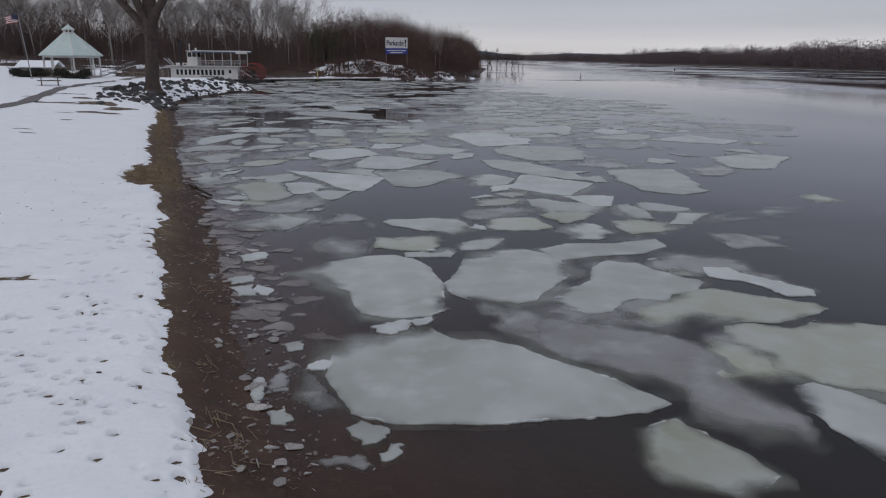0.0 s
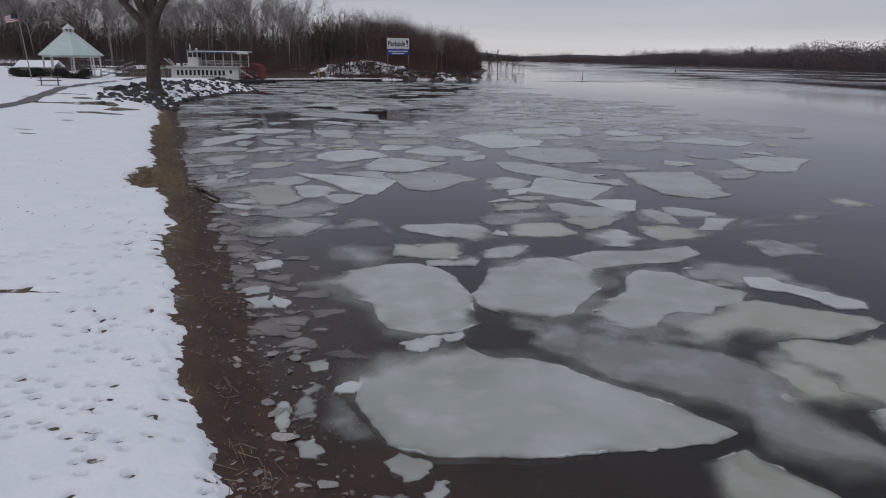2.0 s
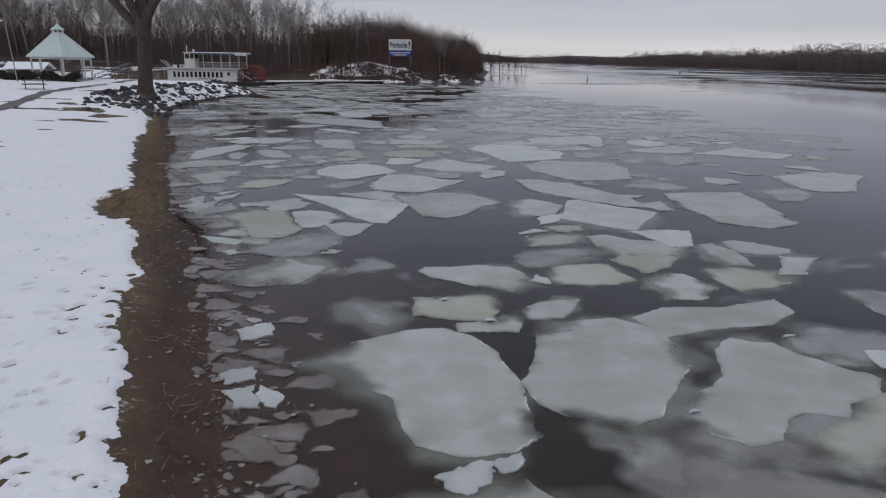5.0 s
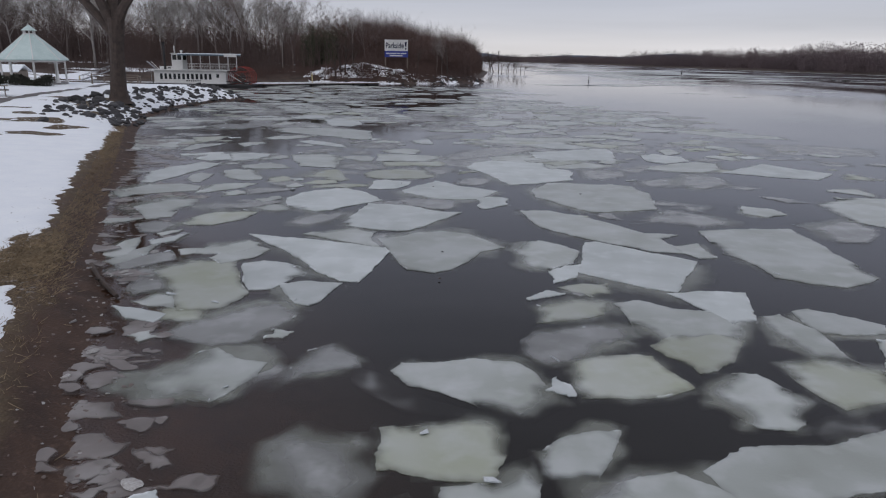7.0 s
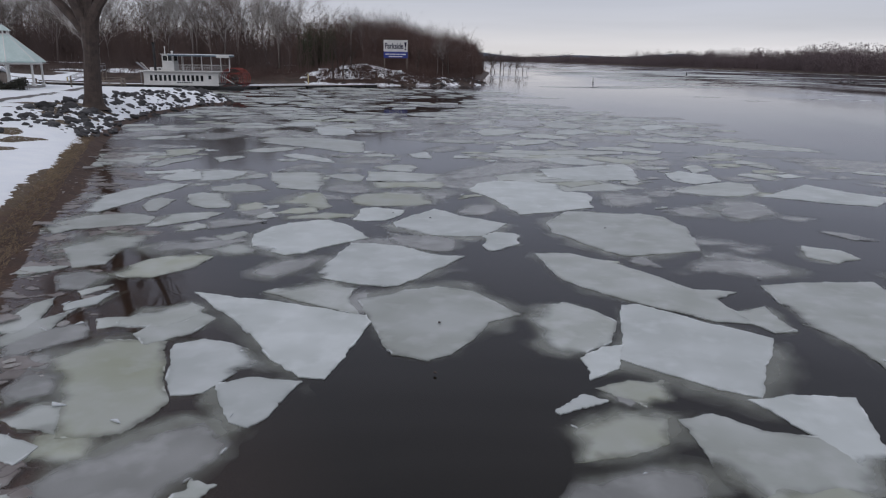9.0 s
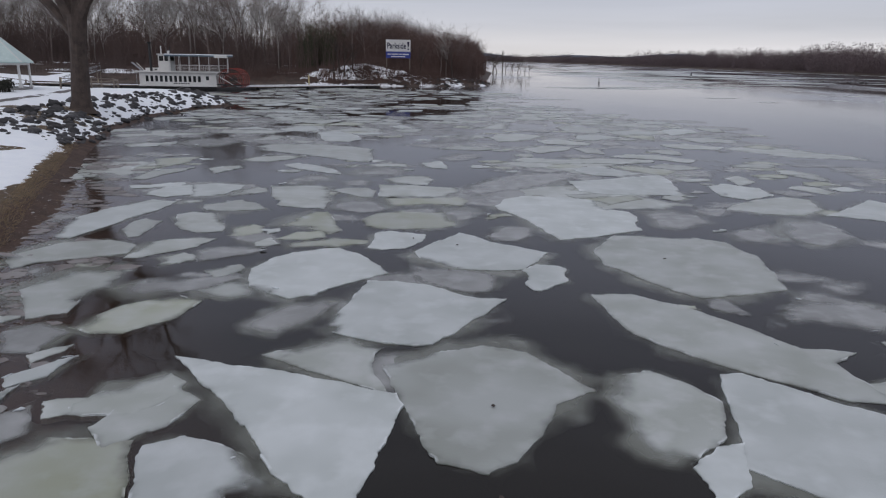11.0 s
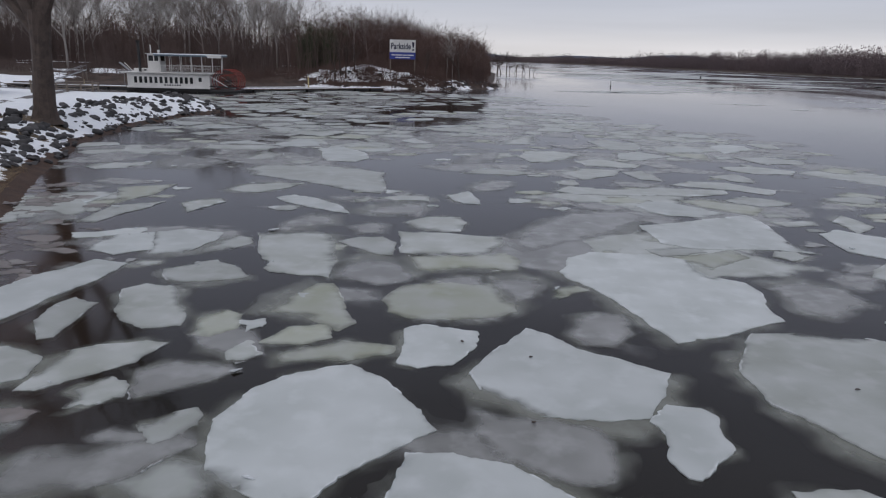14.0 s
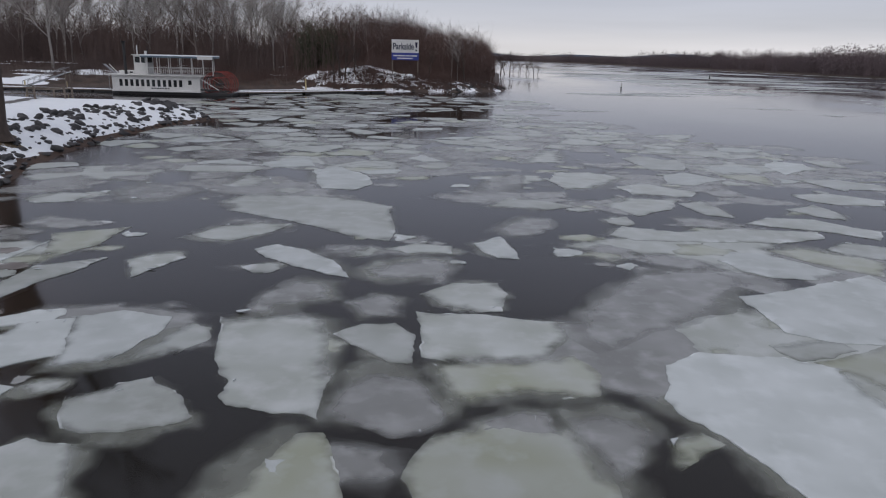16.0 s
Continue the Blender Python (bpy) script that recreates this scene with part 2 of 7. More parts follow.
def ground_material():
    """Wet brown mud at the foot of the bank, matted dead grass higher up."""
    m, n, l, b = material("mud_and_dead_grass")
    geo = n.new("ShaderNodeNewGeometry").outputs["Position"]
    mud, g1 = noise_mix(n, l, geo, 1.4, (0.074, 0.044, 0.031), (0.046, 0.028, 0.021), 0.35, 0.65, 6)
    mud, _ = noise_mix(n, l, geo, 11, mud, (0.118, 0.074, 0.053), 0.55, 0.8, 6)
    grass, _ = noise_mix(n, l, geo, 2.2, (0.125, 0.092, 0.058), (0.075, 0.056, 0.038), 0.35, 0.65, 6)
    grass, g2 = noise_mix(n, l, geo, 24, grass, (0.19, 0.145, 0.09), 0.5, 0.8, 6)
    sep = n.new("ShaderNodeSeparateXYZ")
    l.new(geo, sep.inputs[0])
    wob = n.new("ShaderNodeMath")
    wob.operation = "MULTIPLY_ADD"
    l.new(g1, wob.inputs[0])
    wob.inputs[1].default_value = 0.5
    l.new(sep.outputs["Z"], wob.inputs[2])
    rg = n.new("ShaderNodeMapRange")
    rg.inputs["From Min"].default_value, rg.inputs["From Max"].default_value = 0.58, 0.78
    l.new(wob.outputs[0], rg.inputs[0])
    x = n.new("ShaderNodeMix")
    x.data_type = "RGBA"
    l.new(rg.outputs[0], x.inputs[0])
    l.new(mud, x.inputs[6])
    l.new(grass, x.inputs[7])
    dusted, _ = noise_mix(n, l, geo, 7, x.outputs[2], (0.62, 0.64, 0.68), 0.60, 0.66, 5)
    dust = n.new("ShaderNodeMix")
    dust.data_type = "RGBA"
    high = n.new("ShaderNodeMapRange")
    high.inputs["From Min"].default_value, high.inputs["From Max"].default_value = 0.42, 0.60
    l.new(sep.outputs["Z"], high.inputs[0])
    l.new(high.outputs[0], dust.inputs[0])
    l.new(x.outputs[2], dust.inputs[6])
    l.new(dusted, dust.inputs[7])
    leaf = n.new("ShaderNodeMix")
    leaf.data_type = "RGBA"
    lr = n.new("ShaderNodeMapRange")
    lr.inputs["From Min"].default_value, lr.inputs["From Max"].default_value = 119, 130
    l.new(sep.outputs["Y"], lr.inputs[0])
    l.new(lr.outputs[0], leaf.inputs[0])
    l.new(dust.outputs[2], leaf.inputs[6])
    litter, _ = noise_mix(n, l, geo, 0.8, (0.085, 0.06, 0.048), (0.05, 0.038, 0.033), 0.35, 0.65, 6)
    l.new(litter, leaf.inputs[7])
    l.new(leaf.outputs[2], b.inputs["Base Color"])
    rr = n.new("ShaderNodeMapRange")
    rr.inputs["To Min"].default_value, rr.inputs["To Max"].default_value = 0.7, 0.9
    b.inputs["Specular IOR Level"].default_value = 0.25
    l.new(rg.outputs[0], rr.inputs[0])
    l.new(rr.outputs[0], b.inputs["Roughness"])
    bp = n.new("ShaderNodeBump")
    bp.inputs["Strength"].default_value, bp.inputs["Distance"].default_value = 0.7, 0.03
    l.new(g2, bp.inputs["Height"])
    l.new(bp.outputs[0], b.inputs["Normal"])
    return m


M_GROUND = ground_material()


# ---- mesh helpers ----
def mesh_of(name, verts, faces, mat, smooth=False):
    me = bpy.data.meshes.new(name)
    me.from_pydata([tuple(v) for v in verts], [], [tuple(int(i) for i in f) for f in faces])
    me.materials.append(mat)
    if smooth:
        me.shade_smooth()
    me.update()
    return me


def part(name, bm, mat, parent=None, label=""):
    """Links a bmesh (or ready mesh) as one mesh object under a thing or a part."""
    if isinstance(bm, bpy.types.Mesh):
        me = bm
    else:
        bmesh.ops.recalc_face_normals(bm, faces=bm.faces)
        me = bpy.data.meshes.new(name)
        bm.to_mesh(me)
        bm.free()
        me.materials.append(mat)
    ob = new(name, me)
    if parent:
        ob.parent = parent
    return tagged(ob, label)


def thing(name, label, category, m, group="", kind=""):
    ob = new(name)
    ob.matrix_world = m
    ob.empty_display_size = 0.2
    return tagged(ob, label, category, group, kind)


def box(bm, lo, hi, bevel=0.0, m=None):
    s, c = Vector(hi) - Vector(lo), (Vector(hi) + Vector(lo)) / 2
    mm = Matrix.LocRotScale(c, None, s)
    r = bmesh.ops.create_cube(bm, size=1, matrix=(m @ mm) if m else mm)
    if bevel:
        bmesh.ops.bevel(bm, geom=list({e for v in r["verts"] for e in v.link_edges}), offset=bevel, segments=1, affect="EDGES")
    return bm


def beam(bm, a, b, w, sides=4, w2=None):
    """A tapered bar from a to b."""
    a, b = Vector(a), Vector(b)
    q = (b - a).to_track_quat("Z", "Y")
    bmesh.ops.create_cone(bm, cap_ends=True, segments=sides, radius1=w, radius2=w if w2 is None else w2, depth=(b - a).length,
                          matrix=Matrix.LocRotScale((a + b) / 2, q, None) @ pose(0, 0, 0, 0, 0, 180 / sides))
    return bm


def ring(bm, c, r, w, axis="Y", steps=20, depth=None):
    """A hoop of square section."""
    d = (depth or w) / 2
    rows = []
    for i in range(steps):
        a = 2 * math.pi * i / steps
        row = []
        for rr, off in ((r - w / 2, -d), (r + w / 2, -d), (r + w / 2, d), (r - w / 2, d)):
            x, z = rr * math.cos(a), rr * math.sin(a)
            p = (x, off, z) if axis == "Y" else (x, z, off)
            row.append(bm.verts.new(Vector(c) + Vector(p)))
        rows.append(row)
    for i in range(steps):
        for k in range(4):
            bm.faces.new((rows[i][k], rows[i][(k + 1) % 4], rows[(i + 1) % steps][(k + 1) % 4], rows[(i + 1) % steps][k]))
    return bm


def sticks(p0, p1, r0, r1=None):
    """Many thin three-sided bars at once, as verts and faces."""
    p0, p1 = np.asarray(p0, float), np.asarray(p1, float)
    n = len(p0)
    d = p1 - p0
    d /= np.maximum(np.linalg.norm(d, axis=1, keepdims=True), 1e-6)
    ref = np.where(np.abs(d[:, 2:3]) > 0.9, np.array([[1.0, 0, 0]]), np.array([[0, 0, 1.0]]))
    u = np.cross(d, ref)
    u /= np.linalg.norm(u, axis=1, keepdims=True)
    v = np.cross(d, u)
    r0 = np.broadcast_to(r0, (n,))[:, None]
    base = np.arange(n)
    ang = [0, 2.094, 4.189]
    if r1 is None:
        vs = np.stack([p0 + r0 * (math.cos(a) * u + math.sin(a) * v) for a in ang] + [p1], 1).reshape(-1, 3)
        fs = np.concatenate([np.stack([base * 4 + i, base * 4 + (i + 1) % 3, base * 4 + 3], 1) for i in range(3)])
        return vs, fs
    r1 = np.broadcast_to(r1, (n,))[:, None]
    vs = np.stack([p0 + r0 * (math.cos(a) * u + math.sin(a) * v) for a in ang] + [p1 + r1 * (math.cos(a) * u + math.sin(a) * v) for a in ang], 1).reshape(-1, 3)
    fs = np.concatenate([np.stack([base * 6 + i, base * 6 + (i + 1) % 3, base * 6 + 3 + (i + 1) % 3, base * 6 + 3 + i], 1) for i in range(3)])
    return vs, fs


# ---- the lie of the land ----
SHORE = [(900, -900), (120, -160), (40, -50), (14, -17), (5, -4), (1.2, 3.2), (-1.3, 7.7), (-2.3, 9.8), (-3.5, 12.9), (-5.3, 17.0), (-8.3, 23.5), (-10.7, 28.0), (-12.6, 32.0),
         (-15.0, 38.6), (-17.5, 44.0), (-20.5, 50.5), (-22.9, 56.5), (-25.0, 62.0), (-26.2, 68.0), (-26.9, 76.0), (-26.5, 83.0), (-25.6, 87.4), (-26.6, 90.0), (-31, 91.5), (-40, 92),
         (-56, 98), (-68, 108), (-72, 122), (-60, 136), (-46, 141), (-31, 145.5), (-16, 145)]
SHORE += [(-6, 148), (1, 153), (3.2, 159), (1.5, 170), (3, 200), (5, 250), (7, 300), (0, 370), (-25, 460), (-120, 800), (-330, 1500), (-900, 2250), (-4200, 2600), (-4200, -900)]
OPPOSITE = [(420, -900), (330, 100), (222, 380), (205, 600), (208, 1000), (185, 1550), (140, 2050), (-120, 2280), (-900, 2450), (-900, 4800), (4200, 4800), (4200, -900)]


def shore_distance(poly, x, y):
    """Metres inland (positive) or out on the water (negative)."""
    best, inside = np.full(x.shape, 1e9), np.zeros(x.shape, bool)
    for (ax, ay), (bx, by) in zip(poly, poly[1:] + poly[:1]):
        dx, dy = bx - ax, by - ay
        t = np.clip(((x - ax) * dx + (y - ay) * dy) / (dx * dx + dy * dy), 0, 1)
        best = np.minimum(best, np.hypot(x - ax - t * dx, y - ay - t * dy))
        if ay != by:
            cross = ((ay > y) != (by > y)) & (x < (bx - ax) * (y - ay) / (by - ay) + ax)
            inside ^= cross
    return np.where(inside, best, -best)


def wave(x, y, s, seed=0):
    """Cheap smooth unevenness, about -1 to 1."""
    a, b = x / s + seed * 3.1, y / s - seed * 1.7
    return (np.sin(a * 1.9 + 1.3 * np.sin(b * 1.1)) + np.sin(b * 2.3 + 1.7 * np.sin(a * 0.9 + 2)) + 0.6 * np.sin(3.7 * a + 2.9 * b) + 0.5 * np.sin(6.1 * b - 4.3 * a + np.sin(2 * a))) / 3.1


def land(x, y):
    d1 = shore_distance(SHORE, x, y) + 0.12 * wave(x, y, 1.3, 1) + 0.05 * wave(x, y, 0.4, 2)
    d2 = shore_distance(OPPOSITE, x, y)
    meadow = np.interp(d1, [-30, -4, -1.5, 0, 0.8, 1.2, 6, 10, 20, 45, 200], [-2.5, -0.42, -0.07, 0, 0.40, 0.50, 0.85, 1.2, 1.65, 1.9, 2.6])
    bank = np.interp(d1, [-30, -4, 0, 2.6, 5, 14, 40, 200], [-2.5, -1.2, 0, 1.15, 1.5, 1.85, 2.0, 2.6])
    wood = np.interp(d1, [-30, -4, 0, 3, 7, 22, 60, 140, 400], [-2.5, -1.0, 0, 0.9, 1.4, 2.3, 4.5, 6.0, 7.0])
    k1, k2 = np.clip((y - 45) / 10, 0, 1), np.clip((y - 108) / 22, 0, 1)
    h = (meadow * (1 - k1) + bank * k1) * (1 - k2) + wood * k2
    h = np.where(d1 > 0.8, h + 0.035 * wave(x, y, 2.2, 3) + 0.015 * wave(x, y, 0.7, 4), h)
    h = h + 2.1 * np.exp(-((x + 22) / 8.5) ** 2) * np.clip((d1 - 1.5) / 4.5, 0, 1) * np.clip((170 - y) / 8, 0, 1) * np.clip((y - 140) / 3, 0, 1)
    far = np.interp(d2, [-30, 0, 4, 60, 700, 1500], [-2.5, 0, 1.0, 2.5, 12, 30])
    return np.maximum(h, far), d1


def land_at(x, y):
    return float(land(np.array([float(x)]), np.array([float(y)]))[0][0])


def lines(*spans):
    """Grid lines from spans (start, end, step)."""
    return np.unique(np.round(np.concatenate([np.arange(a, b, s) for a, b, s in spans]), 3))


gx = lines((-4200, -600, 300), (-600, -160, 40), (-160, -34, 3), (-34, -14, 0.35), (-14, 3, 0.18), (3, 20, 2), (20, 200, 30), (200, 420, 20), (420, 4300, 400))
gy = lines((-900, -20, 80), (-20, 0, 2), (0, 4, 0.45), (4, 30, 0.22), (30, 92, 0.45), (92, 160, 1.5), (160, 320, 6), (320, 800, 40), (800, 2400, 100), (2400, 4900, 400))
X, Y = np.meshgrid(gx, gy)
H, D = land(X, Y)
nx, ny = len(gx), len(gy)
idx = np.arange(nx * ny).reshape(ny, nx)
quads = np.stack([idx[:-1, :-1], idx[:-1, 1:], idx[1:, 1:], idx[1:, :-1]], -1).reshape(-1, 4)
tagged(new("ground", mesh_of("ground", np.stack([X, Y, H], -1).reshape(-1, 3), quads, M_GROUND, True)), "brown mud shore and matted dead grass under snow", "ground", kind="structure")
wet = quads[(H.reshape(-1)[quads] < 0.12).any(1)]
used, inv = np.unique(wet, return_inverse=True)
flat = np.stack([X, Y, np.zeros_like(X)], -1).reshape(-1, 3)[used]
water_mesh = mesh_of("water", flat, inv.reshape(-1, 4), M_WATER, True)
water_mesh.attributes.new("depth", "FLOAT", "POINT").data.foreach_set("value", np.clip(-H.reshape(-1)[used], 0, 5).astype(np.float32))
tagged(new("water", water_mesh),
       "calm muddy brown river reflecting an overcast sky", "river", kind="structure")

# snow: a sheet a few centimetres over the ground that dips under it where the ground is bare
rng = np.random.default_rng(5)
sx = lines((-160, -34, 3), (-34, -12, 0.35), (-12, -6.4, 0.075), (-6.4, -0.9, 0.038), (-0.9, 4, 0.4))
sy = lines((-40, 3, 1.5), (3, 5, 0.1), (5, 10.6, 0.035), (10.6, 15, 0.07), (15, 20, 0.12), (20, 92, 0.35), (92, 140, 3), (140, 158, 0.5), (158, 200, 3))
X, Y = np.meshgrid(sx, sy)
H, D = land(X, Y)
edge = np.interp(Y, [6, 8.9, 11.5, 15, 18.5, 23, 30, 40, 50, 58], [0.75, 0.88, 1.08, 1.25, 1.2, 1.15, 1.1, 1.25, 1.1, 0.5]) + 0.16 * wave(X, Y, 0.9, 7) + 0.08 * wave(X, Y, 0.28, 8) + 0.05 * wave(X, Y, 0.11, 6) + np.clip((Y - 20) / 8, 0, 1) * 0.2 * wave(X, Y, 2.5, 9)
m = np.clip((D - edge) / 0.16, -1, 1)


def bare(px, py, ax, ay, turn, power):
    """An oval patch where the snow has gone, ragged."""
    c, s = math.cos(radians(turn)), math.sin(radians(turn))
    u, v = (X - px) * c + (Y - py) * s, -(X - px) * s + (Y - py) * c
    q = 1.2 - np.hypot(u / ax, v / ay) + 0.35 * wave(X, Y, 0.5, 12) + 0.2 * wave(X, Y, 0.17, 14)
    return np.clip(q * 2, 0, 1) * power


for a in [(-9.55, 22.9, 2.5, 0.72, 115, 2.0), (-6.7, 11.5, 0.85, 0.13, 10, 2.4), (-15.6, 37.0, 3.2, 0.5, 114, 1.8), (-20.0, 32.3, 0.8, 0.35, 60, 1.5), (-23.4, 42.0, 1.0, 0.5, 60, 1.5),
          (-25.2, 48.4, 1.6, 1.0, 60, 1.5), (-30.4, 61.0, 2.2, 1.2, 60, 1.5), (-24.4, 53.3, 1.3, 0.8, 70, 1.3), (-26.4, 58.3, 2.0, 1.2, 60, 1.5), (-28.2, 63.8, 1.7, 1.5, 0, 2.0), (-33.5, 58.0, 1.2, 0.6, 30, 1.5),
          (-30.0, 49.5, 1.6, 0.35, 60, 1.6), (-27.5, 47.0, 2.0, 0.5, 30, 1.6), (-29.0, 52.0, 1.5, 0.5, 20, 1.5), (-28.0, 57.0, 2.2, 0.6, 10, 1.6),
          (-28.7, 58.8, 1.2, 1.5, 0, 1.8), (-26.3, 56.1, 0.9, 1.3, 10, 1.8), (-22.5, 43.9, 1.4, 0.9, 15, 1.8), (-27.0, 50.2, 0.8, 0.8, 0, 1.6), (-20.9, 37.8, 0.45, 0.5, 0, 1.6), (-18.9, 31.1, 0.5, 0.35, 20, 1.6), (-22.5, 46.8, 1.0, 1.1, 0, 1.8), (-24.2, 48.3, 0.8, 0.9, 0, 1.7)]:
    m = m - bare(*a)
m = np.where((Y > 128) & (wave(X, Y, 7, 31) < np.where((X < -50) & (Y < 152), 0.15, np.where((X > -29) & (Y < 156), -0.1, 0.6))), -1.0, m)
point = (Y > 140) & (Y < 158) & (X > -33)
m = np.where(point, np.where(wave(X, Y, 1.9, 33) + 0.5 * wave(X, Y, 0.7, 34) > np.interp(X, [-33, -25, -17, -12, -6], [-0.15, -0.4, -0.25, 0.0, 0.15]), 0.6, -1.0), m)
pits = np.zeros_like(m)


def prints(px, py, heading, count, stride, size):
    """A track of paw or shoe prints pressed through the snow, in pairs."""
    h = radians(heading)
    for i in range(count):
        side = 0.11 if i % 2 else -0.11
        h += rng.normal(0, 0.07)
        cx, cy = px + math.cos(h) * stride * i - math.sin(h) * side + rng.normal(0, 0.04), py + math.sin(h) * stride * i + math.cos(h) * side + rng.normal(0, 0.04)
        sel = (np.abs(X - cx) < 0.3) & (np.abs(Y - cy) < 0.3)
        u, v = (X[sel] - cx) * math.cos(h) + (Y[sel] - cy) * math.sin(h), -(X[sel] - cx) * math.sin(h) + (Y[sel] - cy) * math.cos(h)
        pits[sel] = np.maximum(pits[sel], np.clip(1.8 - 1.1 * np.hypot(u / (size * 1.3), v / size), 0, 1) * rng.choice([0.15, 0.6, 1.0, 1.0, 1.0]))


for a in [(-1.75, 5.6, 95, 16, 0.22, 0.030), (-2.2, 6.3, 120, 14, 0.42, 0.034), (-3.2, 5.7, 70, 12, 0.5, 0.036), (-3.9, 6.6, 100, 15, 0.45, 0.034), (-4.6, 6.2, 60, 12, 0.55, 0.04),
          (-2.4, 8.2, 175, 10, 0.35, 0.03), (-5.2, 8.4, 20, 9, 0.4, 0.034), (-6.2, 7.6, 80, 14, 0.5, 0.04), (-3.6, 10.4, 190, 10, 0.4, 0.04), (-4.3, 12.0, 110, 14, 0.5, 0.05),
          (-7.5, 10.0, 60, 12, 0.5, 0.05), (-8.6, 12.2, 40, 10, 0.5, 0.05), (-6.2, 14.2, 105, 14, 0.5, 0.05), (-2.9, 7.3, 150, 9, 0.3, 0.03)]:
    prints(*a)
for _ in range(130):
    prints(rng.uniform(-8, -1.8), rng.uniform(5.5, 17), rng.uniform(0, 360), 2, 0.15, rng.uniform(0.018, 0.034))
SZ = H + np.where(m > 0, 0.015 + 0.04 * m, 0.10 * m + 0.015) + 0.010 * wave(X, Y, 0.5, 21) * (m > 0) + 0.006 * wave(X, Y, 0.16, 22) * (m > 0) - 0.26 * pits
nx, ny = len(sx), len(sy)
idx = np.arange(nx * ny).reshape(ny, nx)
quads = np.stack([idx[:-1, :-1], idx[:-1, 1:], idx[1:, 1:], idx[1:, :-1]], -1).reshape(-1, 4)
quads = quads[(m.reshape(-1)[quads] > -0.95).any(1)]
used, inv = np.unique(quads, return_inverse=True)
tagged(new("snow", mesh_of("snow", np.stack([X, Y, SZ], -1).reshape(-1, 3)[used], inv.reshape(-1, 4), M_SNOW, True)), "thin trodden snow with paw prints on the river bank", "snow", kind="structure")


# ---- river ice ----
from mathutils.geometry import delaunay_2d_cdt
def outline(corners, step, rough, seed):
    """A broken edge between the corners: straight runs with fine chips where it is hard, wavering where it sinks. Gives points, and for each whether it is soft."""
    r = random.Random(seed)
    pts, soft, n = [], [], len(corners)
    for i in range(n):
        ca, cb = corners[i], corners[(i + 1) % n]
        a, b, melt = Vector(ca[:2]), Vector(cb[:2]), len(ca) > 2 and len(cb) > 2
        e = b - a
        if e.length < 1e-4:
            continue
        k = max(2, int(e.length / step))
        side = Vector((e.y, -e.x)) / e.length
        bow, drift = r.uniform(-0.03, 0.03) * e.length, 0.0
        notch = 0.0
        for j in range(k):
            t = j / k
            drift = 0.75 * drift + r.gauss(0, 0.8)
            if r.random() < 0.12:
                notch = r.choice([0, 0, -1.6, -2.6, 1.2])
            calm = math.sin(math.pi * t) ** 0.5
            off = bow * math.sin(math.pi * t) + rough * ((drift * 1.2 + notch) * calm + r.gauss(0, 0.25)) * (1.6 if melt else 1.0)
            pts.append(a + e * t + side * off)
            soft.append(melt)
    return pts, soft


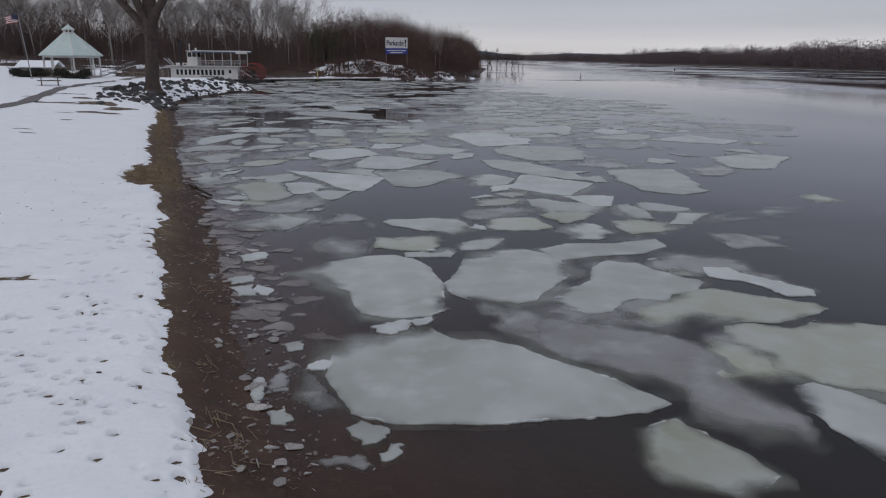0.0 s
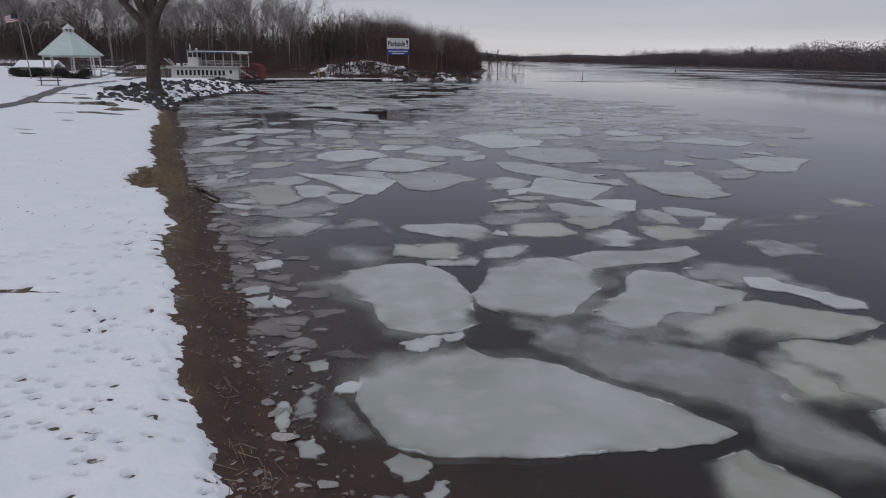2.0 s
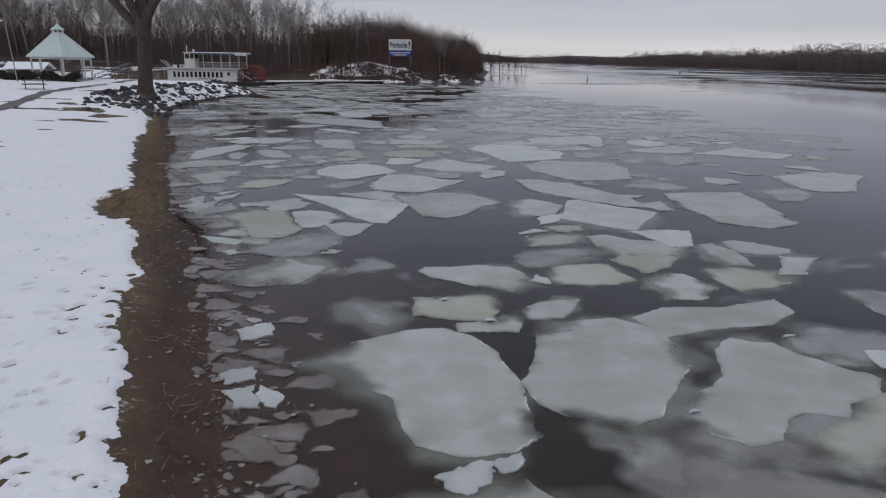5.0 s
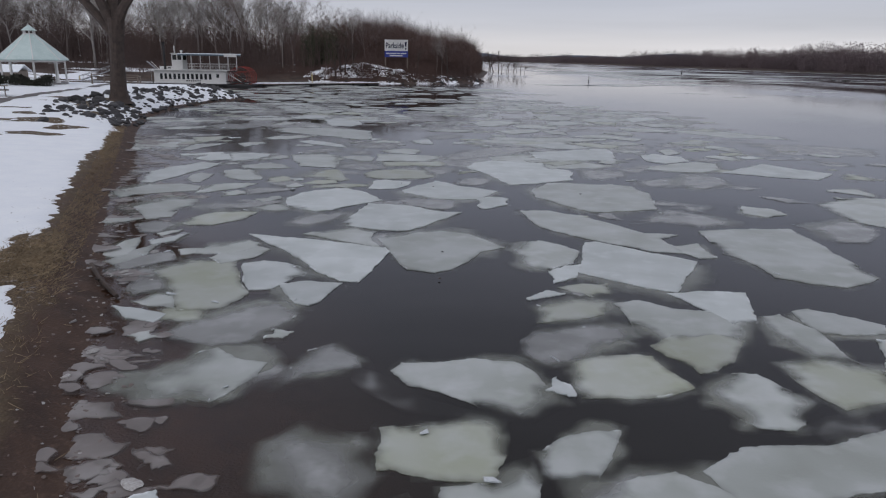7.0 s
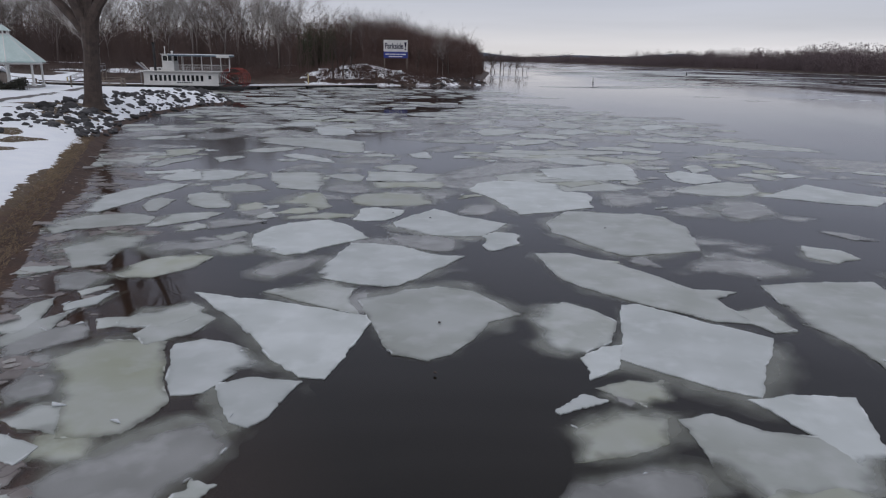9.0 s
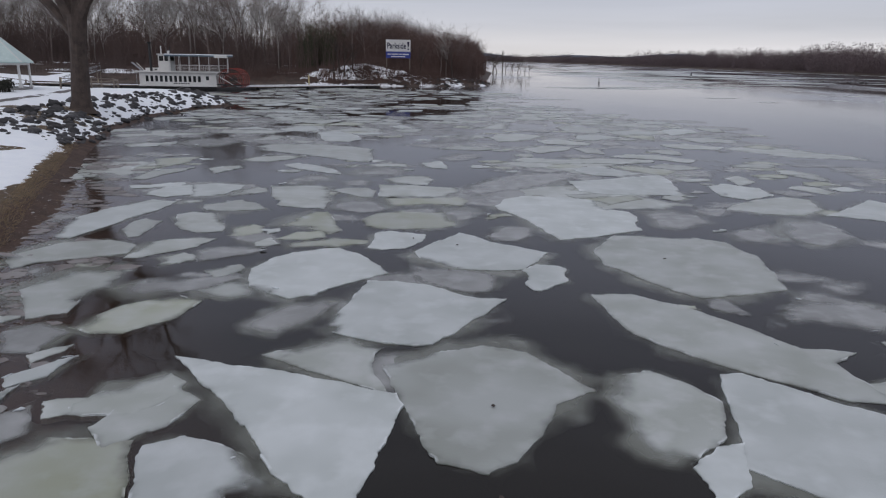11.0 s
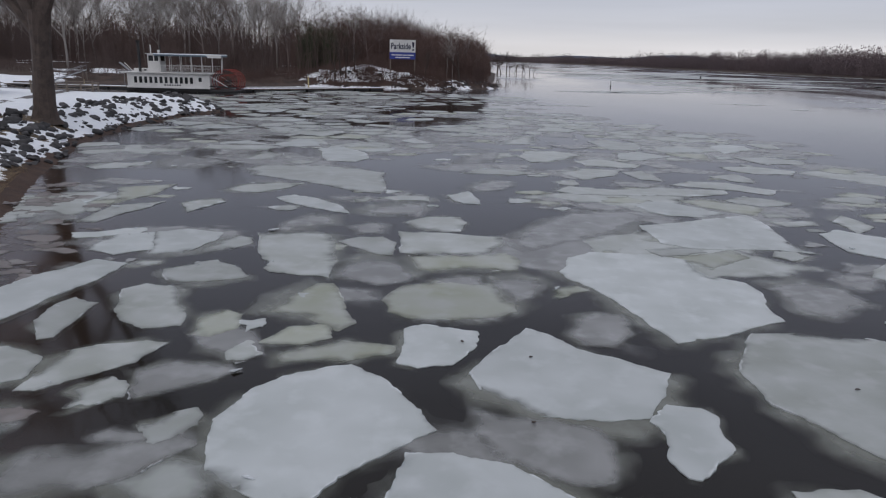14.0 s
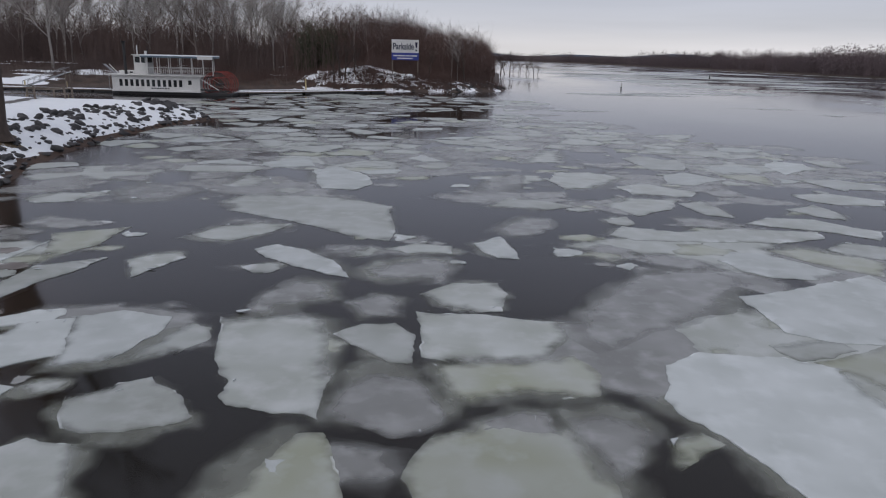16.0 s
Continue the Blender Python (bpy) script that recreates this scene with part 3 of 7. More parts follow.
def floe_geometry(corners, top, thick, fade, seed, step=0.16, rough=0.035, frosted=0.0, fill=0.22, firm=0.0, melt=0.5):
    """A flat top with a dulled rim and sides that go under water. Also, vertex by vertex, how solid the ice is (0 to 1) and where frost crusts the edge.
    firm: how solid a hard edge is; melt: over how many metres a soft edge sinks away."""
    pts, soft = outline(corners, step, rough, seed)
    r = random.Random(seed + 1)
    n = len(pts)
    P = np.array([(p.x, p.y) for p in pts])
    soft = np.array(soft)
    lo, hi = P.min(0), P.max(0)
    gx_, gy_ = np.meshgrid(np.arange(lo[0], hi[0], fill), np.arange(lo[1], hi[1], fill))
    Q = np.stack([gx_.ravel(), gy_.ravel()], 1) + np.random.default_rng(seed).uniform(-0.3, 0.3, (gx_.size, 2)) * fill

    def rim_distance(q, of=None):
        a, e = P, np.roll(P, -1, 0) - P
        if of is not None:
            a, e = a[of], e[of]
        t = np.clip(((q[:, None] - a[None]) * e[None]).sum(2) / np.maximum((e ** 2).sum(1), 1e-9)[None], 0, 1)
        return np.sqrt((((q[:, None] - a[None]) - t[..., None] * e[None]) ** 2).sum(2)).min(1)

    Q = Q[rim_distance(Q) > 0.09] if len(Q) else Q
    if fill < 0.3:
        e = np.roll(P, -1, 0) - np.roll(P, 1, 0)
        inner = P + np.stack([-e[:, 1], e[:, 0]], 1) / np.maximum(np.linalg.norm(e, axis=1, keepdims=True), 1e-6) * 0.045
        Q = np.concatenate([Q, inner[rim_distance(inner) > 0.035]])
    flat, _, tris, *_ = delaunay_2d_cdt([Vector(p) for p in P] + [Vector(q) for q in Q], [], [list(range(n))], 1, 1e-5)
    F = np.array([(v.x, v.y) for v in flat])
    dist = rim_distance(F)
    solid = np.ones(len(F))
    if (~soft).any():
        solid = firm + (1 - firm) * np.clip(rim_distance(F, ~soft) / fade, 0, 1)
    if soft.any():
        solid = np.minimum(solid, 1.15 * np.clip(rim_distance(F, soft) / melt, 0, 1))
    frost, run = [], 0
    for i in range(n):
        if run <= 0 and r.random() < frosted * 0.05:
            run = r.randrange(1, 7)
        frost.append(r.uniform(0.2, 1.0) if run > 0 and not soft[i] else 0.0)
        run -= 1
    near = ((F[:, None] - P[None]) ** 2).sum(2).argmin(1)
    on = np.array(frost)[near] * np.clip(1 - dist / 0.04, 0, 1)
    low = np.where(soft[near], 0.75 * top * np.clip(1 - dist / melt, 0, 1), 0.3 * top * np.clip(1 - dist / 0.025, 0, 1))
    z = top - low + 0.016 * on
    rimz = np.where(soft, 0.25 * top, 0.7 * top)
    verts = [(a, b, c) for (a, b), c in zip(F, z)] + [(p[0], p[1], c + 0.012 * f) for p, f, c in zip(P, frost, rimz)] + [(p[0], p[1], -thick) for p in P]
    rim = list(solid) + [0.0 if q else firm for q in soft] + [0.0 if q else firm for q in soft]
    crust = list(on * 0.9) + [0.8 * f for f in frost] + [0.0] * n
    m0 = len(F)
    faces = [tuple(t) for t in tris] + [(m0 + n + i, m0 + n + (i + 1) % n, m0 + (i + 1) % n, m0 + i) for i in range(n)]
    return verts, faces, rim, crust


FLOES = []
KINDS = [("flat white frosted ice floe with chipped edges", 0.022, 0.22), ("pale grey wet ice floe floating flat", 0.017, 0.28),
         ("dull grey half-sunken thin ice floe", 0.010, 0.42), ("yellowish silt-stained ice floe with a soft rim", 0.014, 0.45)]


FIRM = (0.62, 0.5, 0.25, 0.4)


def sunken_shelf(parent, corners, tone, seed, span):
    """The part of a floe that lies awash: wider than its top, grey-green, sinking out of sight."""
    r = random.Random(seed + 5)
    a, reach = r.uniform(0, 6.283), r.uniform(0.10, 0.30) * min(span, 1.6)
    dx, dy = 0.6 * reach * math.cos(a), 0.6 * reach * math.sin(a)
    low = []
    for c in corners:
        d = math.hypot(c[0], c[1])
        k = 1 + reach * r.uniform(0.3, 1.3) / max(d, 0.3)
        low.append((c[0] * k + dx, c[1] * k + dy, 1))
    melt = 0.45 * span if tone > 1 else 0.3 * span
    v, f, rim, _ = floe_geometry(low, 0.004 + 0.002 * r.random(), 0.02, 0.2, seed + 9, 0.2, 0.04, 0.0, max(0.2, span / 8), 0.0, min(melt, 0.8))
    me = mesh_of("sunken_shelf", v, f, ICE[4])
    me.attributes.new("rim", "FLOAT", "POINT").data.foreach_set("value", rim)
    part("sunken_shelf", me, None, parent, "grey-green ice awash under the floe")


def floe(x, y, tone, corners, melt=0.4):
    """One floe, from the plan of its corners about its middle."""
    label, top, fade = KINDS[tone]
    seed = len(FLOES) * 7 + 3
    area = 0.5 * sum(a[0] * b[1] - b[0] * a[1] for a, b in zip(corners, corners[1:] + corners[:1]))
    if area < 0:
        corners = corners[::-1]
    span = max(math.hypot(*c[:2]) for c in corners)
    top += 0.00009 * (len(FLOES) % 97)
    far = max(1.0, y / 28)
    v, f, rim, crust = floe_geometry(corners, top, 0.08, min(0.5 * fade * far, 0.25 * span), seed, (0.06 if span > 0.7 else 0.045) * far, (0.011 if span > 0.7 else 0.018) * far, (1.0, 0.7, 0.1, 0.35)[tone],
                                     max(0.16 if span < 2 else 0.24, span / 14) if far < 1.6 else max(0.4, span / 10), FIRM[tone], min(melt * max(1.0, far * 0.8), 0.7 * span))
    me = mesh_of("ice_floe", v, f, ICE[tone])
    me.attributes.new("rim", "FLOAT", "POINT").data.foreach_set("value", rim)
    me.attributes.new("crust", "FLOAT", "POINT").data.foreach_set("value", crust)
    ob = tagged(new("ice_floe", me), label if span > 0.5 else "small broken ice plate by the muddy shore", "ice floe", "ice floes on the river")
    ob.location = (x, y, 0)
    if span > 0.55 and y < 70:
        sunken_shelf(ob, corners, tone, seed, span)
    FLOES.append((x, y, span, [(x + c[0], y + c[1]) for c in corners]))
    return ob


floe(-0.3, 7.5, 2, [(-0.44, 0.02), (-0.12, 0.14), (0.20, 0.14), (0.30, -0.02), (0.18, -0.14), (-0.20, -0.10)], 0.1)
floe(3.7, 7.8, 3, [(-0.49, 0.73, 1), (-0.09, 0.93), (0.13, 0.63), (0.40, 0.27), (0.57, 0.05), (0.71, -0.27), (0.48, -0.49, 1), (0.11, -0.70, 1), (-0.26, -0.61, 1), (-0.62, -0.40, 1), (-0.81, -0.09, 1), (-0.69, 0.33, 1)], 0.35)
floe(0.2, 7.8, 1, [(-0.18, -0.10), (-0.08, 0.12), (0.09, 0.10), (0.08, -0.08), (-0.07, -0.26)], 0.1)
floe(-0.2, 8.1, 1, [(-0.25, 0.13), (-0.09, 0.32), (0.28, 0.14), (0.20, -0.13), (-0.00, -0.23)], 0.1)
floe(-1.3, 8.4, 1, [(-0.19, 0.18), (0.01, 0.24), (0.19, -0.01), (0.11, -0.15), (-0.07, -0.13)], 0.1)
floe(5.9, 8.8, 1, [(-0.39, 0.94, 1), (-0.07, 1.05), (0.27, 0.81), (0.57, 0.44), (0.87, 0.09), (-0.04, -1.39), (-0.18, -0.89, 1), (-0.31, -0.58, 1), (-0.45, -0.20), (-0.53, 0.22, 1)], 0.4)
floe(-1.0, 9.2, 2, [(-0.44, 0.53, 1), (-0.29, 0.67), (0.03, 0.12), (0.36, -0.37), (0.31, -0.49), (0.05, -0.61), (-0.19, -0.06, 1)], 0.3)
floe(-1.8, 9.2, 1, [(-0.07, -0.11), (-0.12, 0.31), (0.01, 0.23), (0.08, -0.10), (0.07, -0.41)], 0.1)
floe(-1.6, 9.4, 2, [(-0.13, -0.00), (-0.03, 0.36), (0.14, 0.19), (0.19, -0.32), (0.04, -0.33)])
floe(1.2, 9.7, 1, [(-2.18, -0.12), (-2.22, 0.70, 1), (-2.04, 1.12, 1), (-1.37, 1.47, 1), (-0.84, 1.82, 1), (-0.45, 1.37), (0.17, 1.34), (0.65, 1.11), (0.92, 0.79), (1.53, 0.36), (2.00, -0.08), (2.25, -0.34), (2.47, -0.60), (2.12, -0.86), (1.75, -0.94), (1.02, -1.10), (0.31, -1.25), (-0.03, -1.30), (-0.79, -1.33), (-1.21, -1.31), (-1.65, -1.12), (-1.88, -0.69)], 0.5)
floe(-1.1, 9.9, 0, [(-0.20, 0.02), (-0.04, 0.23), (0.15, 0.14), (0.07, -0.11), (-0.12, -0.16)], 0.1)
floe(-1.6, 9.9, 2, [(-0.12, -0.10), (-0.01, 0.26), (0.19, 0.01), (0.03, -0.22)], 0.1)
floe(3.9, 10.0, 2, [(-2.16, 1.93, 1), (-1.61, 2.24, 1), (-0.88, 1.89), (-0.15, 1.74), (0.42, 1.44), (0.78, 1.16), (1.04, 0.64), (1.08, 0.06, 1), (1.19, -0.62, 1), (1.44, -1.20), (1.41, -1.48), (1.19, -1.87), (0.94, -1.70, 1), (0.50, -1.66, 1), (0.16, -1.49, 1), (-0.12, -1.16, 1), (0.03, -0.53), (-0.13, -0.29), (-0.69, 0.03), (-1.22, 0.29), (-1.60, 0.56), (-1.99, 1.08, 1)], 0.6)
floe(-1.7, 10.6, 1, [(-0.21, 0.06), (0.10, 0.23), (0.19, -0.13), (-0.01, -0.21)])
floe(6.5, 11.1, 3, [(-1.20, 0.82), (-0.66, 0.99), (-0.09, 0.78), (0.48, 1.21, 1), (1.03, 1.17, 1), (1.60, 1.02), (2.06, 0.68), (0.87, -1.24), (0.18, -1.49), (-0.28, -1.40), (-0.63, -1.16), (-1.04, -0.82), (-1.00, -0.42, 1), (-1.31, -0.02, 1)], 0.4)
floe(-0.3, 11.5, 0, [(-0.32, -0.05), (0.07, 0.24), (0.35, 0.31), (0.30, -0.13), (0.04, -0.34), (-0.20, -0.24)], 0.1)
floe(0.2, 11.8, 0, [(-0.15, 0.01), (0.18, 0.22), (0.19, -0.05), (-0.08, -0.22)], 0.1)
floe(1.5, 12.4, 2, [(-0.60, 0.32, 1), (0.02, 0.21, 1), (0.57, 0.11, 1), (0.19, -0.47, 1), (-0.29, -0.24, 1)], 0.5)
floe(5.7, 12.8, 3, [(-1.92, -0.02, 1), (-0.82, 0.69, 1), (-0.35, 0.99), (0.09, 1.16), (0.72, 0.80), (1.34, 0.53), (1.75, 0.40), (1.84, 0.11), (1.27, -0.30), (0.63, -0.67), (-0.14, -0.67, 1), (-0.80, -0.64, 1), (-1.52, -1.21, 1), (-1.97, -0.73, 1)], 0.6)
floe(-2.9, 13.1, 0, [(-0.23, 0.39), (0.19, 0.08), (0.18, -0.25), (-0.08, -0.10)])
floe(-3.3, 13.1, 0, [(-0.37, 0.18), (0.11, 0.39), (0.37, -0.26), (0.01, -0.29)])
floe(-0.7, 13.7, 1, [(-1.85, 0.57, 1), (-1.47, 1.29, 1), (-0.59, 1.94), (0.03, 2.08), (0.51, 1.76), (0.92, 1.07), (1.20, 0.14), (1.29, -0.85, 1), (1.41, -1.29, 1), (1.03, -1.68), (0.36, -1.84), (-0.16, -1.63), (-0.39, -1.13), (-0.55, -0.51), (-0.93, -0.21, 1), (-1.36, 0.23, 1)], 0.5)
floe(-3.5, 13.8, 0, [(-0.35, -0.00), (0.07, 0.29), (0.26, -0.14), (-0.12, -0.34)])
floe(4.1, 13.8, 1, [(-1.63, -0.81, 1), (-1.23, -0.13, 1), (-0.64, 0.45), (-0.42, 1.45), (-0.03, 1.92), (0.62, 1.75), (0.82, 1.34), (1.23, 0.90), (1.67, 0.52), (1.27, -0.11), (0.78, -0.31), (0.57, -0.71), (0.08, -0.59), (-0.22, -0.77), (-0.54, -1.33), (-1.01, -1.50), (-1.37, -1.24, 1)], 0.4)
floe(1.8, 14.5, 1, [(-1.32, -0.67), (-1.04, 0.19), (-0.93, 1.18, 1), (-0.29, 1.70, 1), (0.51, 2.01), (1.18, 1.49), (1.33, 0.71, 1), (1.31, 0.10, 1), (0.79, -0.85), (0.46, -1.53), (-0.08, -1.87, 1), (-0.69, -1.62, 1), (-1.11, -1.33)], 0.5)
floe(6.9, 14.5, 0, [(-0.85, 0.82), (-0.28, 0.90), (-0.18, 0.50), (0.24, 0.11), (0.55, -0.23), (0.86, -0.53), (0.75, -0.87), (0.15, -0.92), (-0.05, -0.35), (-0.37, -0.01), (-0.93, 0.21)], 0.2)
floe(-3.8, 15.4, 0, [(-0.36, 0.02), (0.16, 0.39), (0.35, -0.15), (-0.10, -0.40)])
floe(5.3, 15.4, 2, [(-0.29, 0.62, 1), (0.36, 0.45, 1), (0.60, -0.38, 1), (-0.01, -0.43, 1), (-0.44, -0.26)], 0.4)
floe(0.2, 16.1, 1, [(-0.67, -0.07), (-0.09, 0.07, 1), (0.41, 0.57, 1), (0.50, 0.11, 1), (0.39, -0.42), (-0.65, -0.48)], 0.4)
floe(1.9, 16.2, 2, [(-0.48, 0.23, 1), (-0.02, 0.37, 1), (0.41, 0.22), (0.70, -0.09), (0.78, -0.39), (-0.88, -0.49, 1), (-0.84, -0.18, 1)], 0.5)
floe(-2.0, 16.3, 2, [(-0.72, 0.30, 1), (-0.37, 0.98, 1), (0.52, 0.67, 1), (0.89, -0.08, 1), (0.41, -1.13, 1), (-0.49, -0.43, 1)], 0.7)
floe(4.2, 16.7, 1, [(-1.56, -0.16), (-0.89, 0.41), (0.22, 0.51), (1.44, 1.05), (1.54, 0.36), (0.83, -0.35), (-0.25, -0.63), (-1.27, -1.08)], 0.4)
floe(-0.6, 16.8, 3, [(-0.74, 0.49), (-0.22, 0.59, 1), (0.37, 0.86, 1), (0.98, 0.75, 1), (0.94, -0.02, 1), (0.71, -0.68), (0.26, -0.65), (-0.14, -0.57), (-0.41, -0.47), (-0.64, -0.48), (-0.71, -0.12), (-0.66, 0.14)], 0.4)
floe(1.2, 16.8, 1, [(-0.47, 0.01, 1), (-0.10, 0.43), (0.36, 0.60), (0.66, 0.62), (0.44, 0.06), (0.16, -0.55, 1), (-0.18, -0.60, 1), (-0.49, -0.48, 1)], 0.3)
floe(7.9, 17.7, 2, [(-0.70, 0.77, 1), (0.02, 0.95, 1), (0.45, 0.40), (0.65, -0.14), (0.81, -0.49), (0.01, -0.56), (-0.60, -0.77), (-0.67, 0.02, 1)], 0.4)
floe(4.0, 18.4, 1, [(-0.59, 0.26, 1), (-0.08, 0.87, 1), (0.36, 0.90), (0.64, 0.34, 1), (0.98, 0.19, 1), (0.50, -0.51, 1), (0.20, -0.83), (-0.24, -0.81), (-0.44, -0.57, 1), (-0.40, -0.25, 1), (-0.56, -0.01, 1)], 0.5)
floe(-4.3, 18.6, 1, [(-1.21, -0.10, 1), (-0.58, 0.25, 1), (-0.35, 0.80, 1), (-0.04, 1.09), (0.53, 0.64), (0.96, 0.56), (0.94, 0.06), (0.71, -0.42), (0.51, -0.78), (0.17, -0.72, 1), (-0.39, -0.92, 1), (-0.86, -0.71, 1)], 0.9)
floe(1.2, 18.6, 0, [(-0.23, -0.11), (-0.01, 0.38), (0.17, 0.10), (0.20, -0.26), (-0.03, -0.19)], 0.1)
floe(-0.1, 18.7, 1, [(-1.28, 0.29), (-1.14, 0.62), (-0.60, 0.65), (0.04, 0.87), (0.68, 0.79), (1.00, 0.35), (1.15, -0.20, 1), (1.19, -0.63, 1), (0.72, -1.06, 1), (0.11, -0.79, 1), (-0.55, -0.32), (-0.98, -0.17)], 0.5)
floe(-2.6, 19.1, 2, [(-0.64, -0.72, 1), (-0.43, -0.22, 1), (-0.26, 0.54, 1), (0.14, 0.93), (0.66, 0.38), (0.76, 0.00), (0.43, -0.16), (-0.04, -0.39), (-0.31, -0.70, 1)], 0.5)
floe(2.3, 19.1, 3, [(-0.91, 0.41, 1), (-0.31, 0.71), (0.27, 0.82), (0.59, 0.78), (0.71, 0.20), (0.93, -0.36), (0.43, -0.67), (-0.25, -0.77), (-0.82, -0.79, 1), (-0.90, -0.21, 1)], 0.4)
floe(5.6, 19.1, 3, [(-0.78, 0.65, 1), (0.04, 1.05, 1), (0.95, 0.56, 1), (0.93, -0.23, 1), (0.27, -0.63), (-0.43, -0.92), (-0.62, -0.51), (-0.74, 0.13, 1)], 0.6)
floe(-5.8, 20.1, 1, [(-0.28, 0.01), (0.02, 0.23), (0.37, -0.08), (0.07, -0.29)])
floe(3.8, 20.1, 3, [(-0.85, 0.21), (-0.27, 0.76, 1), (0.59, 1.38, 1), (0.92, 0.59, 1), (0.63, 0.08), (0.36, -0.40), (-0.03, -0.74), (-0.33, -0.86), (-0.47, -0.46), (-0.69, -0.25)], 0.5)
floe(7.1, 20.2, 1, [(-0.04, 0.66), (0.88, 0.73), (-0.02, -0.71), (-0.67, -0.76)], 0.3)
floe(-3.5, 20.3, 1, [(-0.20, -0.19), (-0.09, 0.28), (0.25, 0.17), (0.13, -0.14)], 0.2)
floe(1.7, 20.4, 2, [(-0.97, -0.01), (-0.63, 0.54, 1), (0.35, 0.89, 1), (0.98, 0.94, 1), (0.94, 0.26), (0.51, -0.15, 1), (0.06, -0.87, 1), (-0.59, -1.02), (-0.97, -0.61)], 0.5)
floe(-4.4, 20.7, 2, [(-1.11, -0.40), (-0.84, 0.17, 1), (-0.21, 0.82, 1), (0.45, 1.19), (1.04, 0.70), (0.88, 0.02), (0.51, -0.78), (-0.09, -0.99), (-0.86, -0.76, 1)], 0.5)
floe(5.8, 20.9, 1, [(-0.43, 0.95, 1), (0.08, 1.14), (0.39, 0.43), (0.41, -0.35), (0.42, -1.05, 1), (-0.18, -0.98, 1), (-0.44, -0.54, 1), (-0.51, 0.23, 1)], 0.4)
floe(-6.3, 21.1, 0, [(-0.76, 0.38), (-0.12, 0.27), (0.47, 0.02), (0.41, -0.42), (-0.19, -0.24)], 0.1)
floe(3.9, 21.6, 1, [(-1.16, 0.83), (-0.60, 1.05), (-0.04, 0.60), (0.58, 0.49), (1.31, 0.39, 1), (1.29, -0.21, 1), (0.82, -0.91, 1), (-0.13, -1.11, 1), (-0.79, -1.03, 1), (-1.04, -0.38, 1)], 0.5)
floe(6.7, 21.7, 1, [(-0.52, 0.52), (-0.11, 0.71), (0.30, 0.43), (0.94, -0.12), (0.70, -0.55), (-0.04, -0.66), (-0.43, -0.63), (-0.58, -0.09)], 0.3)
floe(-6.3, 21.9, 1, [(-0.56, -0.08, 1), (-0.30, 0.35, 1), (0.18, 0.32), (0.52, -0.48), (-0.08, -0.37)], 0.4)
floe(1.8, 22.0, 3, [(-0.73, 0.13, 1), (0.01, 0.70, 1), (0.92, 0.60, 1), (0.65, -0.23), (0.06, -0.58), (-0.70, -0.78, 1)], 0.5)
floe(-3.5, 22.5, 0, [(-0.70, 0.54), (-0.22, 0.82), (0.62, 0.73), (0.40, -0.37), (0.20, -0.72), (-0.12, -0.58), (-0.41, -0.09)], 0.2)
floe(4.8, 22.5, 0, [(-0.80, 0.63), (-0.03, 0.85), (0.91, 0.81), (0.64, -0.34), (0.45, -0.96, 1), (-0.03, -1.14, 1), (-0.30, -0.35), (-0.57, 0.23)], 0.3)
floe(1.4, 22.8, 0, [(-0.40, -0.25), (0.12, 0.32), (0.46, 0.13), (-0.32, -0.34)])
floe(-7.0, 22.8, 2, [(-0.29, -0.32), (-0.39, 0.65, 1), (0.30, 0.51, 1), (0.51, -0.25), (0.04, -0.65)], 0.4)
floe(-5.7, 22.9, 3, [(-1.72, 0.76, 1), (-1.15, 1.71, 1), (0.06, 1.73), (0.52, 0.54), (0.99, -0.38), (0.99, -0.73), (0.77, -1.41), (-0.05, -1.57), (-0.60, -0.52, 1)], 0.4)
floe(2.4, 23.3, 3, [(-0.68, 0.05), (-0.09, 0.38), (0.54, 0.43, 1), (0.45, -0.34, 1), (-0.00, -0.55, 1), (-0.42, -0.22)], 0.3)
floe(-4.6, 23.7, 0, [(-0.65, 0.15), (-0.86, 0.80), (-0.41, 1.08), (0.50, 0.69, 1), (1.03, 0.08, 1), (0.58, -0.16, 1), (0.30, -0.97), (-0.14, -1.08), (-0.44, -0.57)], 0.4)
floe(2.0, 24.4, 0, [(-0.35, 0.06), (0.11, 0.55), (0.53, 0.68), (0.25, -0.32), (-0.31, -0.78)], 0.1)
floe(-7.8, 24.5, 2, [(-0.73, -0.12), (-0.43, 0.39), (0.27, 0.96), (0.71, 0.15), (0.12, -0.49), (-0.14, -1.00)])
floe(-8.3, 25.0, 1, [(-0.45, -0.65), (-0.18, 0.47), (0.20, 1.06), (0.32, 0.00), (-0.06, -0.90)], 0.2)
floe(3.8, 25.1, 0, [(-0.86, 2.14), (-0.48, 2.18), (0.52, 1.31), (1.63, 0.53), (1.09, -0.58), (0.65, -1.44), (0.45, -1.91), (-0.08, -1.69), (-0.83, -1.16), (-1.49, -0.59), (-1.13, 0.89)], 0.2)
floe(-5.8, 25.3, 1, [(-0.61, -0.40), (-0.47, 0.38, 1), (-0.08, 0.97, 1), (0.62, 0.48), (0.45, -0.31), (-0.13, -0.98)], 0.3)
floe(-7.1, 25.4, 1, [(-0.35, 0.17), (0.23, 0.33), (0.36, -0.18), (-0.08, -0.32)], 0.2)
floe(-3.8, 25.6, 0, [(-2.40, 1.67), (-1.39, 1.39), (-0.44, 1.24), (0.53, 0.92), (1.50, 0.57), (1.65, 0.20), (1.35, -1.72), (1.25, -2.26), (0.81, -2.22), (0.18, -1.61), (-1.08, 0.21), (-1.93, 1.16)], 0.2)
